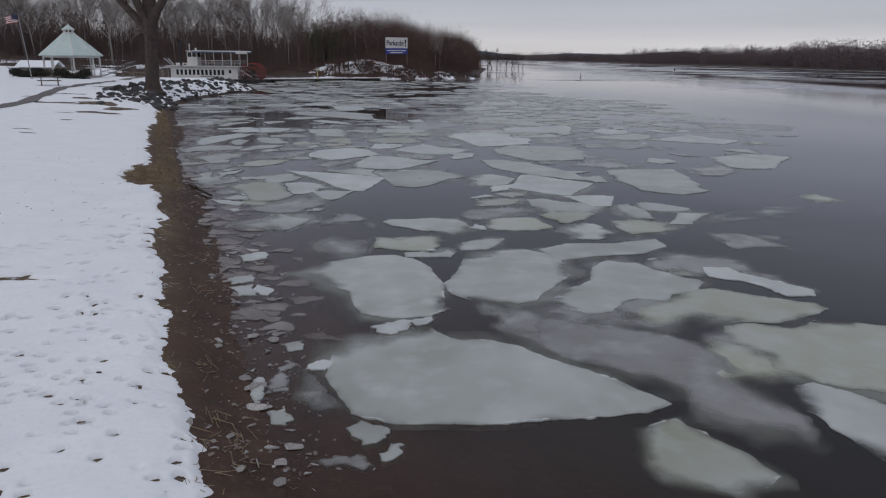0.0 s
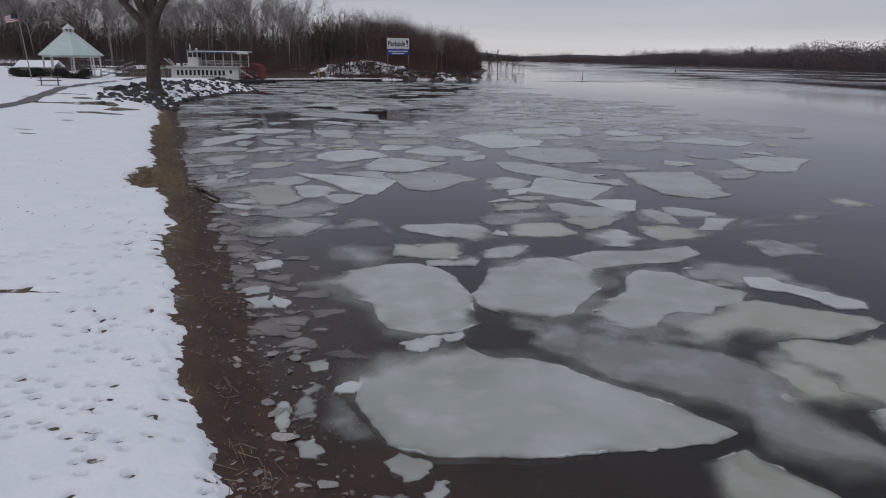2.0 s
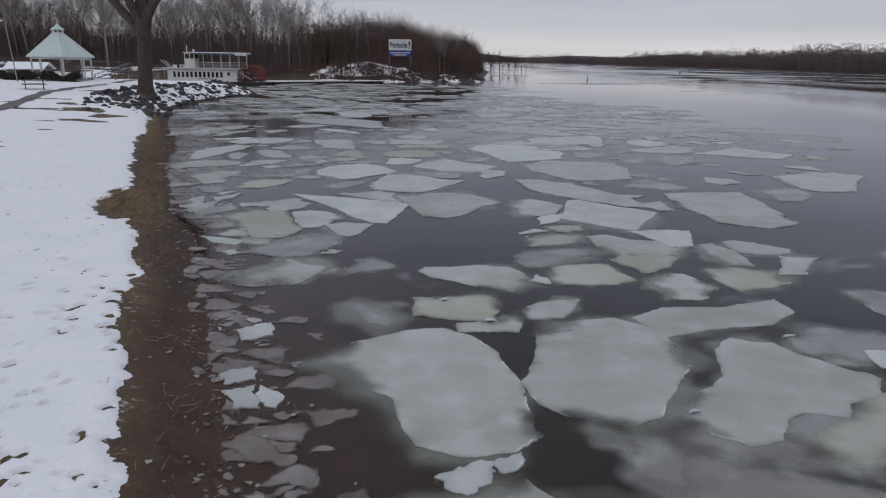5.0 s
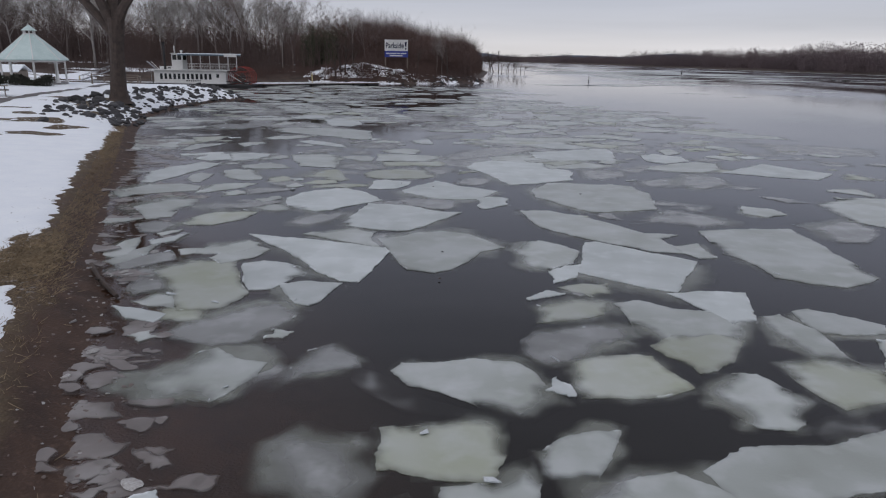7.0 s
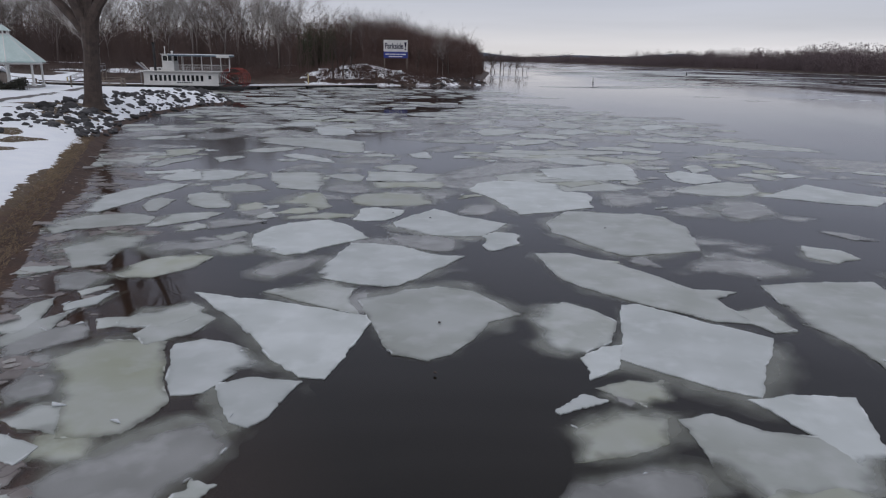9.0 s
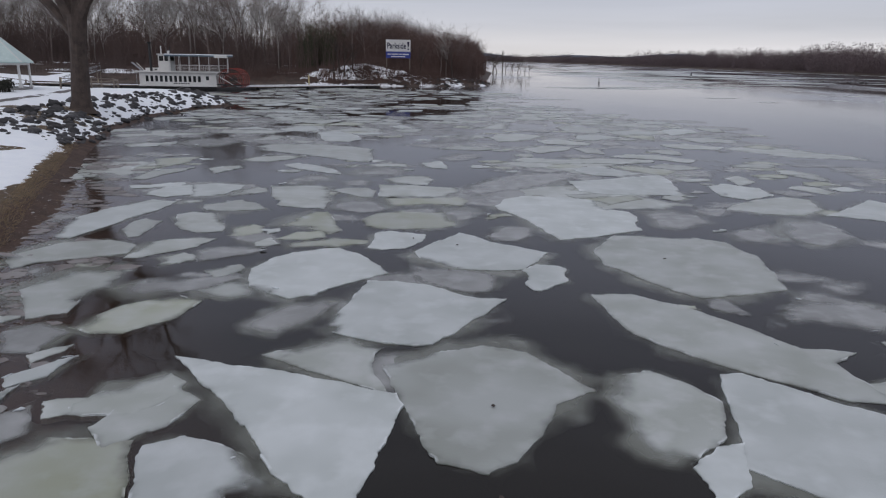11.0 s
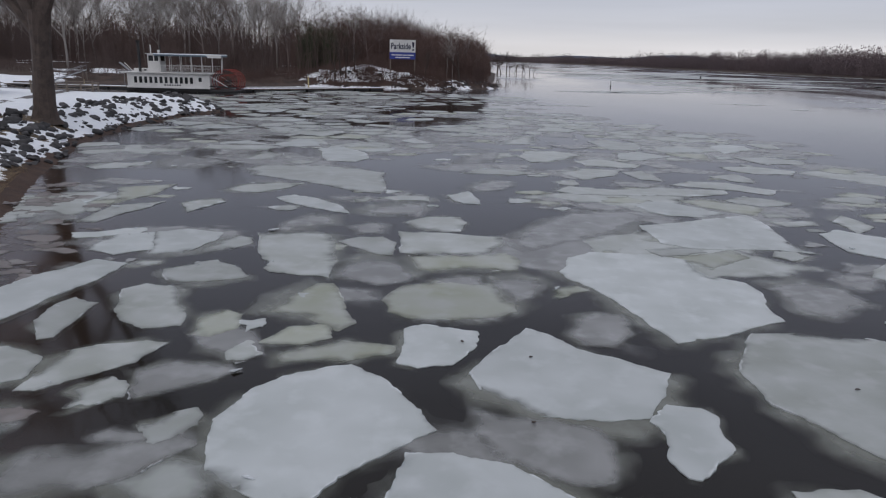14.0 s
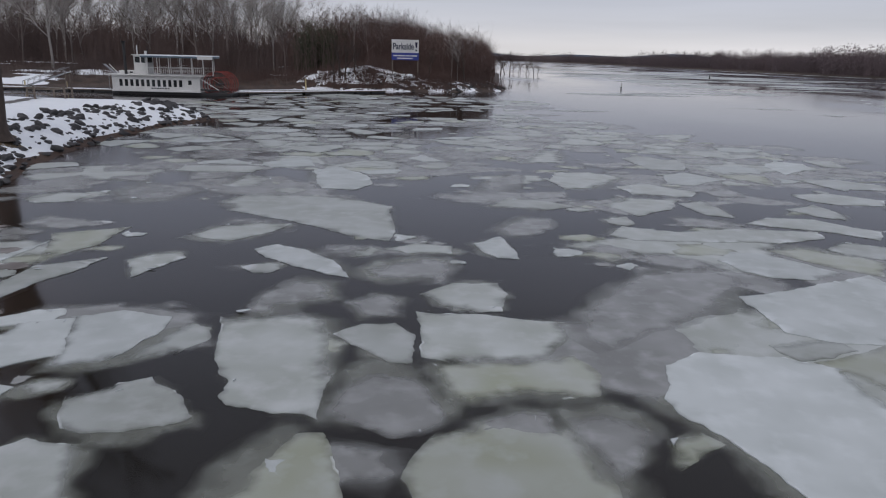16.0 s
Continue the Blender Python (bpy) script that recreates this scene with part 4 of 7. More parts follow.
floe(-8.8, 25.6, 1, [(-0.27, -0.70), (-0.35, 0.65), (-0.11, 1.09), (0.32, -0.13), (0.34, -1.04)], 0.2)
floe(1.7, 25.9, 1, [(-0.78, 0.46, 1), (-0.44, 1.18, 1), (0.11, 1.41), (0.65, 0.88), (0.94, 0.35), (0.64, -0.69), (-0.04, -1.35, 1), (-0.55, -1.26, 1), (-0.70, -0.57, 1)], 0.5)
floe(-6.2, 25.9, 1, [(-0.80, -0.38), (-0.55, 0.04, 1), (-0.20, 0.31, 1), (0.18, 0.74, 1), (0.59, 0.43), (0.68, 0.06), (0.54, -0.29), (0.25, -0.63), (-0.69, -0.69)], 0.4)
floe(-0.9, 26.1, 1, [(-1.75, 1.08, 1), (-1.00, 1.60, 1), (-0.07, 2.02), (0.72, 1.77), (1.33, 0.90), (1.68, 0.41), (1.02, -0.09), (0.73, -0.98), (0.34, -1.66), (-0.04, -1.96), (-0.70, -1.75), (-1.04, -0.94), (-1.36, -0.04)], 0.3)
floe(-8.1, 26.4, 0, [(-0.41, -0.09), (0.30, 0.77), (0.24, -0.03), (-0.16, -0.47)], 0.2)
floe(8.0, 26.5, 1, [(-1.55, 2.36), (-0.55, 2.67), (0.64, 2.79), (1.33, 2.86), (1.37, 1.24), (1.24, 0.37), (1.28, -0.91, 1), (1.31, -1.81, 1), (0.80, -2.27), (0.11, -2.65), (-0.53, -2.46), (-1.21, -2.03), (-1.24, -1.13), (-1.67, -0.07, 1), (-1.62, 0.95, 1)], 0.4)
floe(5.7, 26.6, 1, [(-0.66, 0.37, 1), (0.29, 0.82), (0.35, -0.56), (-0.12, -0.70)], 0.2)
floe(-8.4, 27.2, 1, [(-0.27, -0.08), (-0.01, 0.27), (0.26, 0.43), (0.22, 0.04), (0.04, -0.51)], 0.3)
floe(-3.5, 27.3, 1, [(-1.26, 0.14), (-0.83, 0.38, 1), (-0.43, 0.85, 1), (0.22, 1.09, 1), (0.80, 0.67, 1), (0.67, 0.32), (0.77, -0.50), (1.06, -1.13), (0.83, -1.02), (0.20, -0.68), (-0.49, -0.30), (-0.96, -0.03)], 0.5)
floe(-9.1, 27.8, 2, [(-0.65, 0.26), (-0.25, 0.83), (0.56, 0.37), (0.54, -0.60), (-0.10, -0.66)])
floe(3.7, 28.6, 1, [(-2.24, 2.52, 1), (-1.32, 2.62), (-0.34, 1.89), (0.63, 0.61), (1.10, -0.17), (2.03, -0.28), (1.42, -0.78), (1.74, -2.25), (0.91, -2.17), (-0.10, -1.41), (-0.76, -0.87), (-1.46, -0.16), (-1.88, 0.50)], 0.3)
floe(-7.7, 29.1, 3, [(-0.96, -0.73, 1), (-0.85, -0.31, 1), (-0.55, 0.52), (-0.05, 0.95, 1), (0.55, 1.26, 1), (0.96, 1.03, 1), (0.83, -0.07), (0.52, -0.41), (0.16, -0.94), (-0.44, -0.98)], 0.6)
floe(-4.8, 29.2, 2, [(-0.94, -0.40, 1), (-0.58, 0.53, 1), (0.29, 1.12, 1), (0.85, 0.90), (0.70, 0.17), (0.47, -0.50, 1), (0.05, -0.92, 1), (-0.62, -0.78, 1)], 0.6)
floe(10.9, 29.3, 2, [(-0.88, 0.49, 1), (0.99, 1.85, 1), (1.20, 0.35, 1), (-0.10, -1.42), (-1.06, -1.51, 1)], 0.6)
floe(-2.5, 29.6, 0, [(-1.49, -0.77, 1), (-1.36, -0.22, 1), (-1.19, 0.78), (-1.04, 2.02), (-0.37, 2.08), (0.44, 1.83), (1.21, 1.12), (2.10, 1.06), (1.57, 0.02), (1.07, -0.88), (0.64, -1.51), (0.30, -1.59), (-0.22, -1.50), (-0.76, -1.31), (-1.25, -1.05, 1)], 0.3)
floe(6.3, 30.1, 2, [(-1.89, -0.88, 1), (-0.43, 1.24, 1), (1.11, 0.98, 1), (1.77, -0.14, 1), (0.37, -0.79, 1), (-0.68, -0.39, 1)], 0.6)
floe(-9.8, 30.4, 1, [(-0.94, 0.53, 1), (-0.78, 1.35, 1), (-0.09, 1.59, 1), (0.72, 1.66, 1), (0.82, 0.38, 1), (0.56, -0.48, 1), (0.69, -1.32), (0.39, -1.45), (0.08, -1.70), (-1.08, -0.07)], 0.6)
floe(4.2, 30.5, 2, [(-0.26, 0.52), (0.18, 0.55), (0.34, -0.21), (0.33, -0.45), (-0.12, -0.37), (-0.37, -0.02)], 0.3)
floe(-6.4, 30.7, 1, [(-0.87, -0.07, 1), (-0.30, 0.74, 1), (0.31, 0.63, 1), (0.73, -0.35, 1), (0.21, -0.65, 1), (-0.34, -0.57, 1)], 0.5)
floe(-7.7, 31.1, 2, [(-1.23, -0.61, 1), (-1.05, 0.32, 1), (-0.17, 0.39, 1), (0.94, 1.17, 1), (1.28, 0.52), (0.79, -0.29), (0.03, -0.78, 1), (-0.74, -1.11, 1)], 0.6)
floe(-1.6, 32.0, 2, [(-1.11, 1.06, 1), (-0.71, 1.00, 1), (0.06, 0.80, 1), (0.87, 0.53), (1.04, 0.15), (1.01, -0.56), (0.83, -0.89), (0.46, -0.98), (0.04, -0.89), (-0.39, -0.67, 1), (-0.83, -0.29, 1), (-1.02, 0.22, 1)], 0.4)
floe(-7.0, 32.1, 1, [(-0.50, -0.04, 1), (-0.15, 0.32, 1), (0.20, 0.53), (0.39, 0.03), (0.19, -0.29), (-0.02, -0.53)], 0.3)
floe(-4.8, 32.2, 0, [(-1.66, 0.10), (-1.40, 1.08), (-0.80, 1.76, 1), (0.06, 2.16), (0.68, 1.69), (1.17, 0.92), (1.67, 0.05), (1.13, -0.50), (0.65, -1.01), (0.24, -1.67), (-0.22, -1.93), (-0.75, -1.56, 1), (-1.26, -1.32, 1)], 0.4)
floe(0.6, 32.3, 0, [(-0.53, 0.46), (-0.12, 1.02), (0.39, 0.94), (0.58, 0.72), (0.46, 0.13), (0.51, -0.25), (0.12, -0.63), (-0.21, -1.04), (-0.37, -0.99), (-0.52, -0.61), (-0.42, -0.24), (-0.42, 0.22)], 0.2)
floe(13.5, 32.5, 1, [(-1.62, 0.89, 1), (0.19, 2.13, 1), (1.54, 2.07), (2.55, 1.36), (0.25, -2.32), (-1.13, -2.61), (-1.83, -1.78, 1)], 0.6)
floe(-8.5, 33.0, 1, [(-0.32, -0.54, 1), (-0.56, 0.19, 1), (-0.18, 0.54, 1), (0.33, 0.27), (0.43, -0.11), (0.05, -0.42)], 0.3)
floe(-11.5, 33.3, 1, [(-1.31, -0.45), (-0.98, 0.21), (-0.63, 0.93), (0.43, 1.28), (1.33, 0.89), (1.51, 0.03), (0.75, -0.45), (-0.21, -0.93), (-0.55, -1.51)], 0.4)
floe(-7.5, 33.7, 2, [(-0.48, -0.90), (-0.87, 0.19, 1), (-0.30, 0.71, 1), (0.57, 0.55, 1), (0.97, 0.24), (0.41, -0.34), (-0.05, -0.77)], 0.5)
floe(4.4, 33.8, 1, [(-2.27, 0.92), (-1.35, 2.74), (-0.43, 2.84, 1), (0.86, 2.70, 1), (1.72, 2.27), (2.09, 0.89, 1), (1.86, -0.88), (1.64, -1.97), (0.69, -2.35), (-0.55, -2.74), (-1.02, -2.26), (-1.62, -1.30), (-2.22, -0.33)], 0.4)
floe(-9.3, 34.0, 1, [(-0.60, -1.08), (-0.62, -0.47, 1), (-0.68, 0.45, 1), (-0.14, 0.81), (0.57, 1.09), (1.04, 1.00), (0.83, 0.11), (0.26, -0.50), (-0.26, -1.05)], 0.4)
floe(-1.0, 34.3, 0, [(-1.67, -0.13), (-1.36, 0.61), (-1.03, 1.16), (-0.53, 2.06), (-0.10, 1.80), (0.36, 1.15), (0.94, 0.82), (1.55, 0.39), (1.88, 0.19), (1.56, -0.68), (1.10, -1.45), (0.47, -1.59), (-0.12, -1.55), (-0.54, -1.50, 1), (-1.13, -1.10, 1), (-1.48, -0.74, 1)], 0.4)
floe(-6.8, 34.7, 1, [(-0.29, 0.02), (-0.05, 0.57), (0.40, -0.04), (0.13, -0.31), (-0.17, -0.34)], 0.2)
floe(-5.1, 34.8, 3, [(-0.99, -0.71, 1), (-1.18, -0.00, 1), (-0.05, 0.63, 1), (1.05, 0.46), (0.99, 0.07), (0.13, -0.37, 1)], 0.5)
floe(-7.2, 35.1, 2, [(-1.02, 0.54, 1), (-0.39, 0.89, 1), (0.42, 0.69), (0.90, -0.52), (0.45, -0.89, 1), (-0.39, -0.41, 1)], 0.4)
floe(-3.3, 35.3, 0, [(-0.67, -0.78), (-0.67, 0.82), (-0.30, 1.11), (0.80, 0.82), (0.79, 0.11), (0.33, -0.81), (-0.26, -0.98)], 0.2)
floe(-5.9, 35.6, 3, [(-0.79, -0.46), (-0.38, 0.40), (0.37, 0.62), (0.60, -0.07), (0.13, -0.44)])
floe(-10.9, 36.1, 1, [(-0.47, -0.27), (-0.58, 0.69), (-0.39, 1.16), (0.26, 0.86), (0.33, -0.04), (0.40, -1.04), (0.15, -1.19)])
floe(-7.0, 36.1, 0, [(-0.35, 0.11), (0.16, 0.31), (0.23, -0.14), (-0.03, -0.45)])
floe(-7.8, 36.1, 3, [(-0.31, -0.67, 1), (-0.55, 0.21, 1), (-0.04, 0.76, 1), (0.42, 0.47), (0.56, -0.30), (0.17, -0.77)], 0.4)
floe(-0.0, 36.5, 2, [(-0.58, 0.59, 1), (0.15, 1.01, 1), (0.74, 0.90), (0.67, -0.22, 1), (0.12, -0.98), (-0.51, -0.90), (-0.76, -0.36, 1)], 0.5)
floe(7.3, 36.9, 2, [(-1.04, 0.26, 1), (0.83, 1.67, 1), (0.91, -0.10, 1), (0.05, -0.96, 1), (-0.73, -0.79, 1)], 0.6)
floe(-9.5, 36.9, 1, [(-0.65, -0.27), (-1.09, 0.98), (-0.72, 1.43), (0.14, 1.32, 1), (0.78, 0.05, 1), (1.11, -1.06), (0.42, -1.28), (-0.23, -0.88)], 0.4)
floe(-12.3, 37.3, 0, [(-0.52, -2.65, 1), (-1.14, -0.46, 1), (-0.81, 1.30), (-0.10, 2.75), (0.91, 2.54), (0.84, 1.13), (0.53, 0.05), (0.26, -1.51), (0.03, -2.84, 1)], 0.4)
floe(-6.0, 37.3, 3, [(-1.15, -0.70, 1), (-0.80, 0.21, 1), (-0.31, 1.46), (0.08, 1.51), (0.56, 0.35, 1), (1.03, -0.97), (0.77, -1.45), (-0.07, -0.76, 1)], 0.5)
floe(9.4, 37.7, 2, [(-0.42, 1.63, 1), (0.83, 1.77, 1), (1.09, 0.81), (1.03, -0.67), (-0.42, -1.85), (-1.16, -1.42), (-1.06, -0.04, 1)], 0.6)
floe(-3.1, 37.8, 3, [(-1.53, -0.06), (-1.08, 1.20, 1), (-0.00, 1.77, 1), (1.11, 1.44, 1), (1.38, 0.25, 1), (1.46, -0.47), (1.02, -0.86), (0.07, -1.12), (-0.87, -1.11), (-1.32, -0.76)], 0.5)
floe(-6.4, 37.9, 0, [(-0.18, 0.15), (0.11, 0.14), (0.09, -0.24)], 0.1)
floe(-0.4, 38.7, 3, [(-0.29, 0.26, 1), (0.25, 0.63, 1), (0.59, 0.25), (0.08, -0.17), (-0.26, -0.48, 1), (-0.50, -0.50, 1)], 0.4)
floe(-1.4, 38.9, 2, [(-0.76, 0.62, 1), (-0.16, 0.95, 1), (0.44, 0.72, 1), (0.80, 0.40, 1), (0.26, -0.72, 1), (-0.23, -1.16, 1), (-0.50, -0.49, 1)], 0.5)
floe(5.6, 39.0, 2, [(-1.07, 0.97, 1), (0.32, 1.59, 1), (1.04, 0.76, 1), (1.18, -0.44, 1), (-0.20, -1.64, 1), (-1.13, -1.05, 1)], 0.6)
floe(-3.1, 39.0, 2, [(-0.93, -0.30, 1), (-0.51, 0.41, 1), (0.05, 0.82, 1), (0.69, 0.69), (0.88, 0.00, 1), (0.31, -0.51, 1), (-0.51, -1.01, 1)], 0.4)
floe(2.1, 39.1, 0, [(-2.45, 1.26), (-2.05, 2.63), (-1.23, 3.31), (0.34, 3.21), (1.32, 2.75, 1), (1.42, 1.22, 1), (2.13, 0.84), (2.21, -0.02), (1.91, -1.37, 1), (1.96, -1.81), (1.07, -2.28), (0.31, -2.80), (-0.71, -3.24), (-1.03, -2.33), (-1.37, -1.17), (-1.80, -0.04), (-2.26, 0.57)], 0.4)
floe(-9.1, 39.3, 1, [(-0.80, -0.66), (-1.27, 0.30, 1), (-0.70, 0.76, 1), (-0.18, 1.13), (0.29, 0.74), (0.73, 0.27), (1.04, -0.17), (0.87, -0.41), (0.21, -0.70), (-0.26, -0.78)], 0.4)
floe(-5.1, 39.6, 2, [(-1.00, -0.40, 1), (-0.96, 0.78, 1), (-0.47, 1.51, 1), (0.37, 1.34, 1), (1.04, -0.05), (1.14, -0.40), (0.72, -0.77), (0.30, -0.88), (-0.26, -0.60), (-0.81, -0.47, 1)], 0.5)
floe(-11.0, 39.9, 1, [(-0.54, -0.20, 1), (-0.24, 0.25, 1), (0.46, 0.42, 1), (0.47, -0.11, 1), (0.01, -0.45, 1)], 0.4)
floe(14.0, 40.6, 0, [(-3.00, -0.40), (0.09, 2.64, 1), (0.85, 1.29), (2.05, -0.20), (0.62, -1.89), (-0.86, -1.50)], 0.5)
floe(-2.9, 40.9, 3, [(-1.71, 0.54, 1), (-1.13, 0.72, 1), (0.28, 0.85, 1), (1.19, 1.19, 1), (1.61, 0.47), (1.48, -0.55), (0.83, -0.70, 1), (-0.12, -0.68, 1), (-0.80, -1.13, 1), (-1.28, -0.78, 1)], 0.5)
floe(8.8, 41.2, 1, [(-0.97, -0.39), (0.18, 1.04), (1.20, 0.88), (0.19, -0.74), (-0.76, -0.61)], 0.3)
floe(-7.5, 41.4, 1, [(-1.60, 1.95, 1), (-1.12, 1.99, 1), (-0.12, 2.44, 1), (0.70, 2.18, 1), (1.17, 0.96, 1), (1.35, -0.58, 1), (1.40, -2.20), (0.65, -2.08), (-0.16, -1.87), (-0.40, -1.59), (-0.40, -1.18), (-0.73, -0.65), (-1.09, 0.19)], 0.6)
floe(-12.4, 41.6, 0, [(-0.74, -0.64, 1), (-0.76, 0.93, 1), (0.29, 1.42), (1.06, -0.41), (0.26, -1.08)], 0.3)
floe(10.1, 41.7, 1, [(-2.10, -0.61), (-0.45, 1.06, 1), (0.88, 1.80), (1.63, 1.32), (1.17, -0.63), (0.09, -1.66), (-1.24, -1.52)], 0.4)
floe(-9.6, 41.9, 1, [(-0.64, -0.97, 1), (-0.50, 0.10, 1), (-0.09, 1.05, 1), (0.55, 0.80), (0.70, 0.22), (0.32, -0.50, 1), (-0.14, -0.92, 1)], 0.5)
floe(-10.8, 42.0, 0, [(-0.64, -1.53, 1), (-1.49, 1.03, 1), (-0.52, 1.54), (0.68, 1.24), (0.79, 0.30), (0.61, -0.29), (0.40, -0.96, 1), (-0.12, -1.37, 1)], 0.4)
floe(4.1, 42.1, 3, [(-1.10, 0.03), (0.03, 0.53), (0.85, 1.03), (1.18, 0.23), (-0.36, -1.10, 1), (-0.76, -0.56, 1)], 0.5)
floe(-5.5, 42.4, 1, [(-1.00, 0.24), (-0.51, 0.85), (0.21, 0.99), (0.68, 0.40), (0.73, -0.98), (0.31, -1.01), (-0.31, -0.42)], 0.3)
floe(3.4, 42.8, 1, [(-0.95, 0.10, 1), (-0.22, 0.46, 1), (0.64, 0.54, 1), (0.81, -0.02), (0.16, -0.41), (-0.63, -0.69)], 0.4)
floe(-13.3, 42.8, 0, [(-1.18, -0.16), (-0.38, 0.09), (0.07, 0.54), (0.67, 0.71), (0.88, 0.38), (0.60, -0.30, 1), (0.02, -0.51, 1), (-0.76, -0.74)], 0.3)
floe(-3.2, 42.9, 1, [(-1.72, 1.22), (-1.14, 1.10), (-0.26, 1.19), (0.74, 0.94), (1.60, 0.86, 1), (1.71, -0.08, 1), (1.22, -1.22, 1), (0.25, -1.31, 1), (-0.82, -1.41, 1), (-1.42, -1.21)], 0.5)
floe(-5.8, 44.4, 2, [(-0.96, 0.28, 1), (-0.26, 0.97, 1), (0.75, 0.46, 1), (0.72, -0.65, 1), (-0.24, -0.92, 1)], 0.5)
floe(9.6, 44.5, 0, [(-0.90, 1.02), (0.03, 1.73), (1.14, 0.73), (1.05, -0.85), (-0.36, -1.79), (-1.08, -1.12)], 0.3)
floe(-8.0, 44.7, 2, [(-0.86, -1.16, 1), (-0.81, 0.58, 1), (-0.28, 1.79, 1), (1.01, 1.23, 1), (1.11, -0.03, 1), (0.08, -0.71, 1), (-0.57, -1.47, 1)], 0.6)
floe(5.6, 44.9, 0, [(-2.62, 1.08), (-1.58, 1.48), (1.77, 3.29), (1.86, 1.54), (1.61, -0.73, 1), (2.04, -1.96, 1), (0.90, -1.61), (-1.47, -1.78), (-2.49, -1.26)], 0.4)
floe(0.7, 45.0, 2, [(-2.19, -0.89, 1), (-1.27, 1.18, 1), (0.23, 2.79, 1), (1.83, 3.52, 1), (2.92, 2.59), (2.38, 1.14, 1), (1.51, -0.52, 1), (0.38, -1.31, 1), (-0.41, -1.55), (-1.19, -2.38), (-1.85, -2.86), (-2.31, -2.19, 1)], 0.7)
floe(-3.7, 45.2, 1, [(-1.24, 0.08, 1), (-0.45, 1.04), (0.71, 1.17), (0.95, 0.31), (0.76, -0.88), (-0.01, -1.03, 1), (-0.80, -0.67, 1)], 0.4)
floe(-14.4, 45.5, 1, [(-0.69, -1.50), (-0.76, 0.94, 1), (0.70, 1.92), (0.50, 0.59), (0.07, -0.39), (-0.07, -1.44)], 0.4)
floe(10.6, 47.2, 1, [(-0.46, 0.35), (0.43, 1.42), (0.61, -0.39), (-0.52, -1.50)], 0.3)
floe(-12.3, 47.2, 1, [(0.02, -1.40), (-0.75, 0.02), (-0.33, 0.64, 1), (0.33, 1.01), (0.71, 0.48), (0.25, -0.65, 1)], 0.4)
floe(-5.2, 47.3, 2, [(-1.52, -0.39, 1), (-0.76, 0.88, 1), (0.99, 1.27, 1), (1.48, -0.04, 1), (0.75, -0.86, 1), (-0.67, -1.16, 1)], 0.6)
floe(-16.3, 47.7, 0, [(-0.32, -0.59), (0.11, 1.38), (0.13, 0.25), (-0.00, -0.98)], 0.3)
floe(-8.5, 47.9, 0, [(-1.52, 0.86), (-1.01, 1.44), (-0.06, 1.04), (0.99, -0.02), (1.67, -1.49), (1.09, -1.31), (0.03, -0.67), (-0.94, 0.04)], 0.2)
floe(0.7, 48.3, 0, [(-0.29, -0.03), (0.10, 0.29), (0.36, 0.04), (0.02, -0.43)], 0.1)
floe(-6.8, 48.8, 1, [(-0.56, -0.02, 1), (0.01, 0.68, 1), (0.48, 0.30), (0.16, -0.35), (-0.32, -0.41, 1)], 0.4)
floe(5.0, 48.8, 0, [(-1.44, 0.41), (-0.75, 1.41), (0.07, 1.32), (1.01, 0.41), (1.79, -0.60, 1), (0.87, -1.21, 1), (-0.59, -1.12), (-1.14, -0.57)], 0.4)
floe(-15.4, 49.1, 3, [(-1.3, 0.7), (0.7, 1.8), (0.8, -0.4), (-0.0, -2.2)])
floe(-5.1, 49.4, 1, [(-1.15, -0.17), (-0.20, 0.60), (0.86, 0.40), (0.88, -0.42), (-0.44, -0.52)], 0.3)
floe(-2.9, 49.6, 0, [(-0.69, 0.62), (0.18, 1.58), (0.54, 0.11), (0.64, -0.97), (-0.01, -0.88), (-0.41, -0.32)], 0.2)
floe(7.2, 49.8, 3, [(-1.73, 0.89, 1), (-0.28, 1.41, 1), (0.69, 0.54, 1), (1.38, -0.29), (0.55, -1.75), (-0.45, -1.07)], 0.5)
floe(0.6, 49.8, 2, [(-1.00, 0.49, 1), (-0.16, 1.28, 1), (0.89, 0.39, 1), (1.10, -0.82, 1), (0.10, -0.94, 1), (-0.63, -0.43, 1)], 0.5)
floe(8.7, 50.8, 1, [(-1.19, 0.14), (-0.06, 0.98), (0.97, 0.62), (1.40, -0.19), (0.06, -0.97), (-0.87, -0.59)], 0.4)
floe(-11.1, 50.9, 1, [(-1.30, -0.77), (-0.70, 0.60, 1), (0.20, 1.39, 1), (1.43, 1.14, 1), (1.01, -0.10), (0.12, -1.29), (-0.83, -1.07)], 0.4)
floe(4.4, 52.3, 1, [(-3.44, -0.41), (-2.80, 0.88), (-1.01, 0.30), (1.14, 1.00), (4.05, 0.98), (3.77, 0.00), (1.93, -0.82), (-0.67, -1.01), (-2.66, -1.05)], 0.4)
floe(-1.8, 52.6, 2, [(-1.27, -0.47, 1), (-0.06, 1.88, 1), (1.15, 1.59, 1), (1.20, 0.27), (0.08, -1.43, 1), (-0.84, -1.55, 1)], 0.5)
floe(-9.3, 53.8, 1, [(-4.26, 1.49, 1), (-3.30, 3.39, 1), (-0.90, 3.17, 1), (1.31, 2.35), (2.64, 1.47), (3.08, -1.69), (3.10, -3.57), (2.18, -3.34), (0.47, -2.05), (-1.34, -1.04), (-3.33, 0.07, 1)], 0.6)
floe(8.8, 54.0, 1, [(-2.50, 0.26, 1), (-1.24, 1.36), (0.41, 1.31), (1.94, -0.42), (1.23, -1.68), (0.18, -0.81)], 0.5)
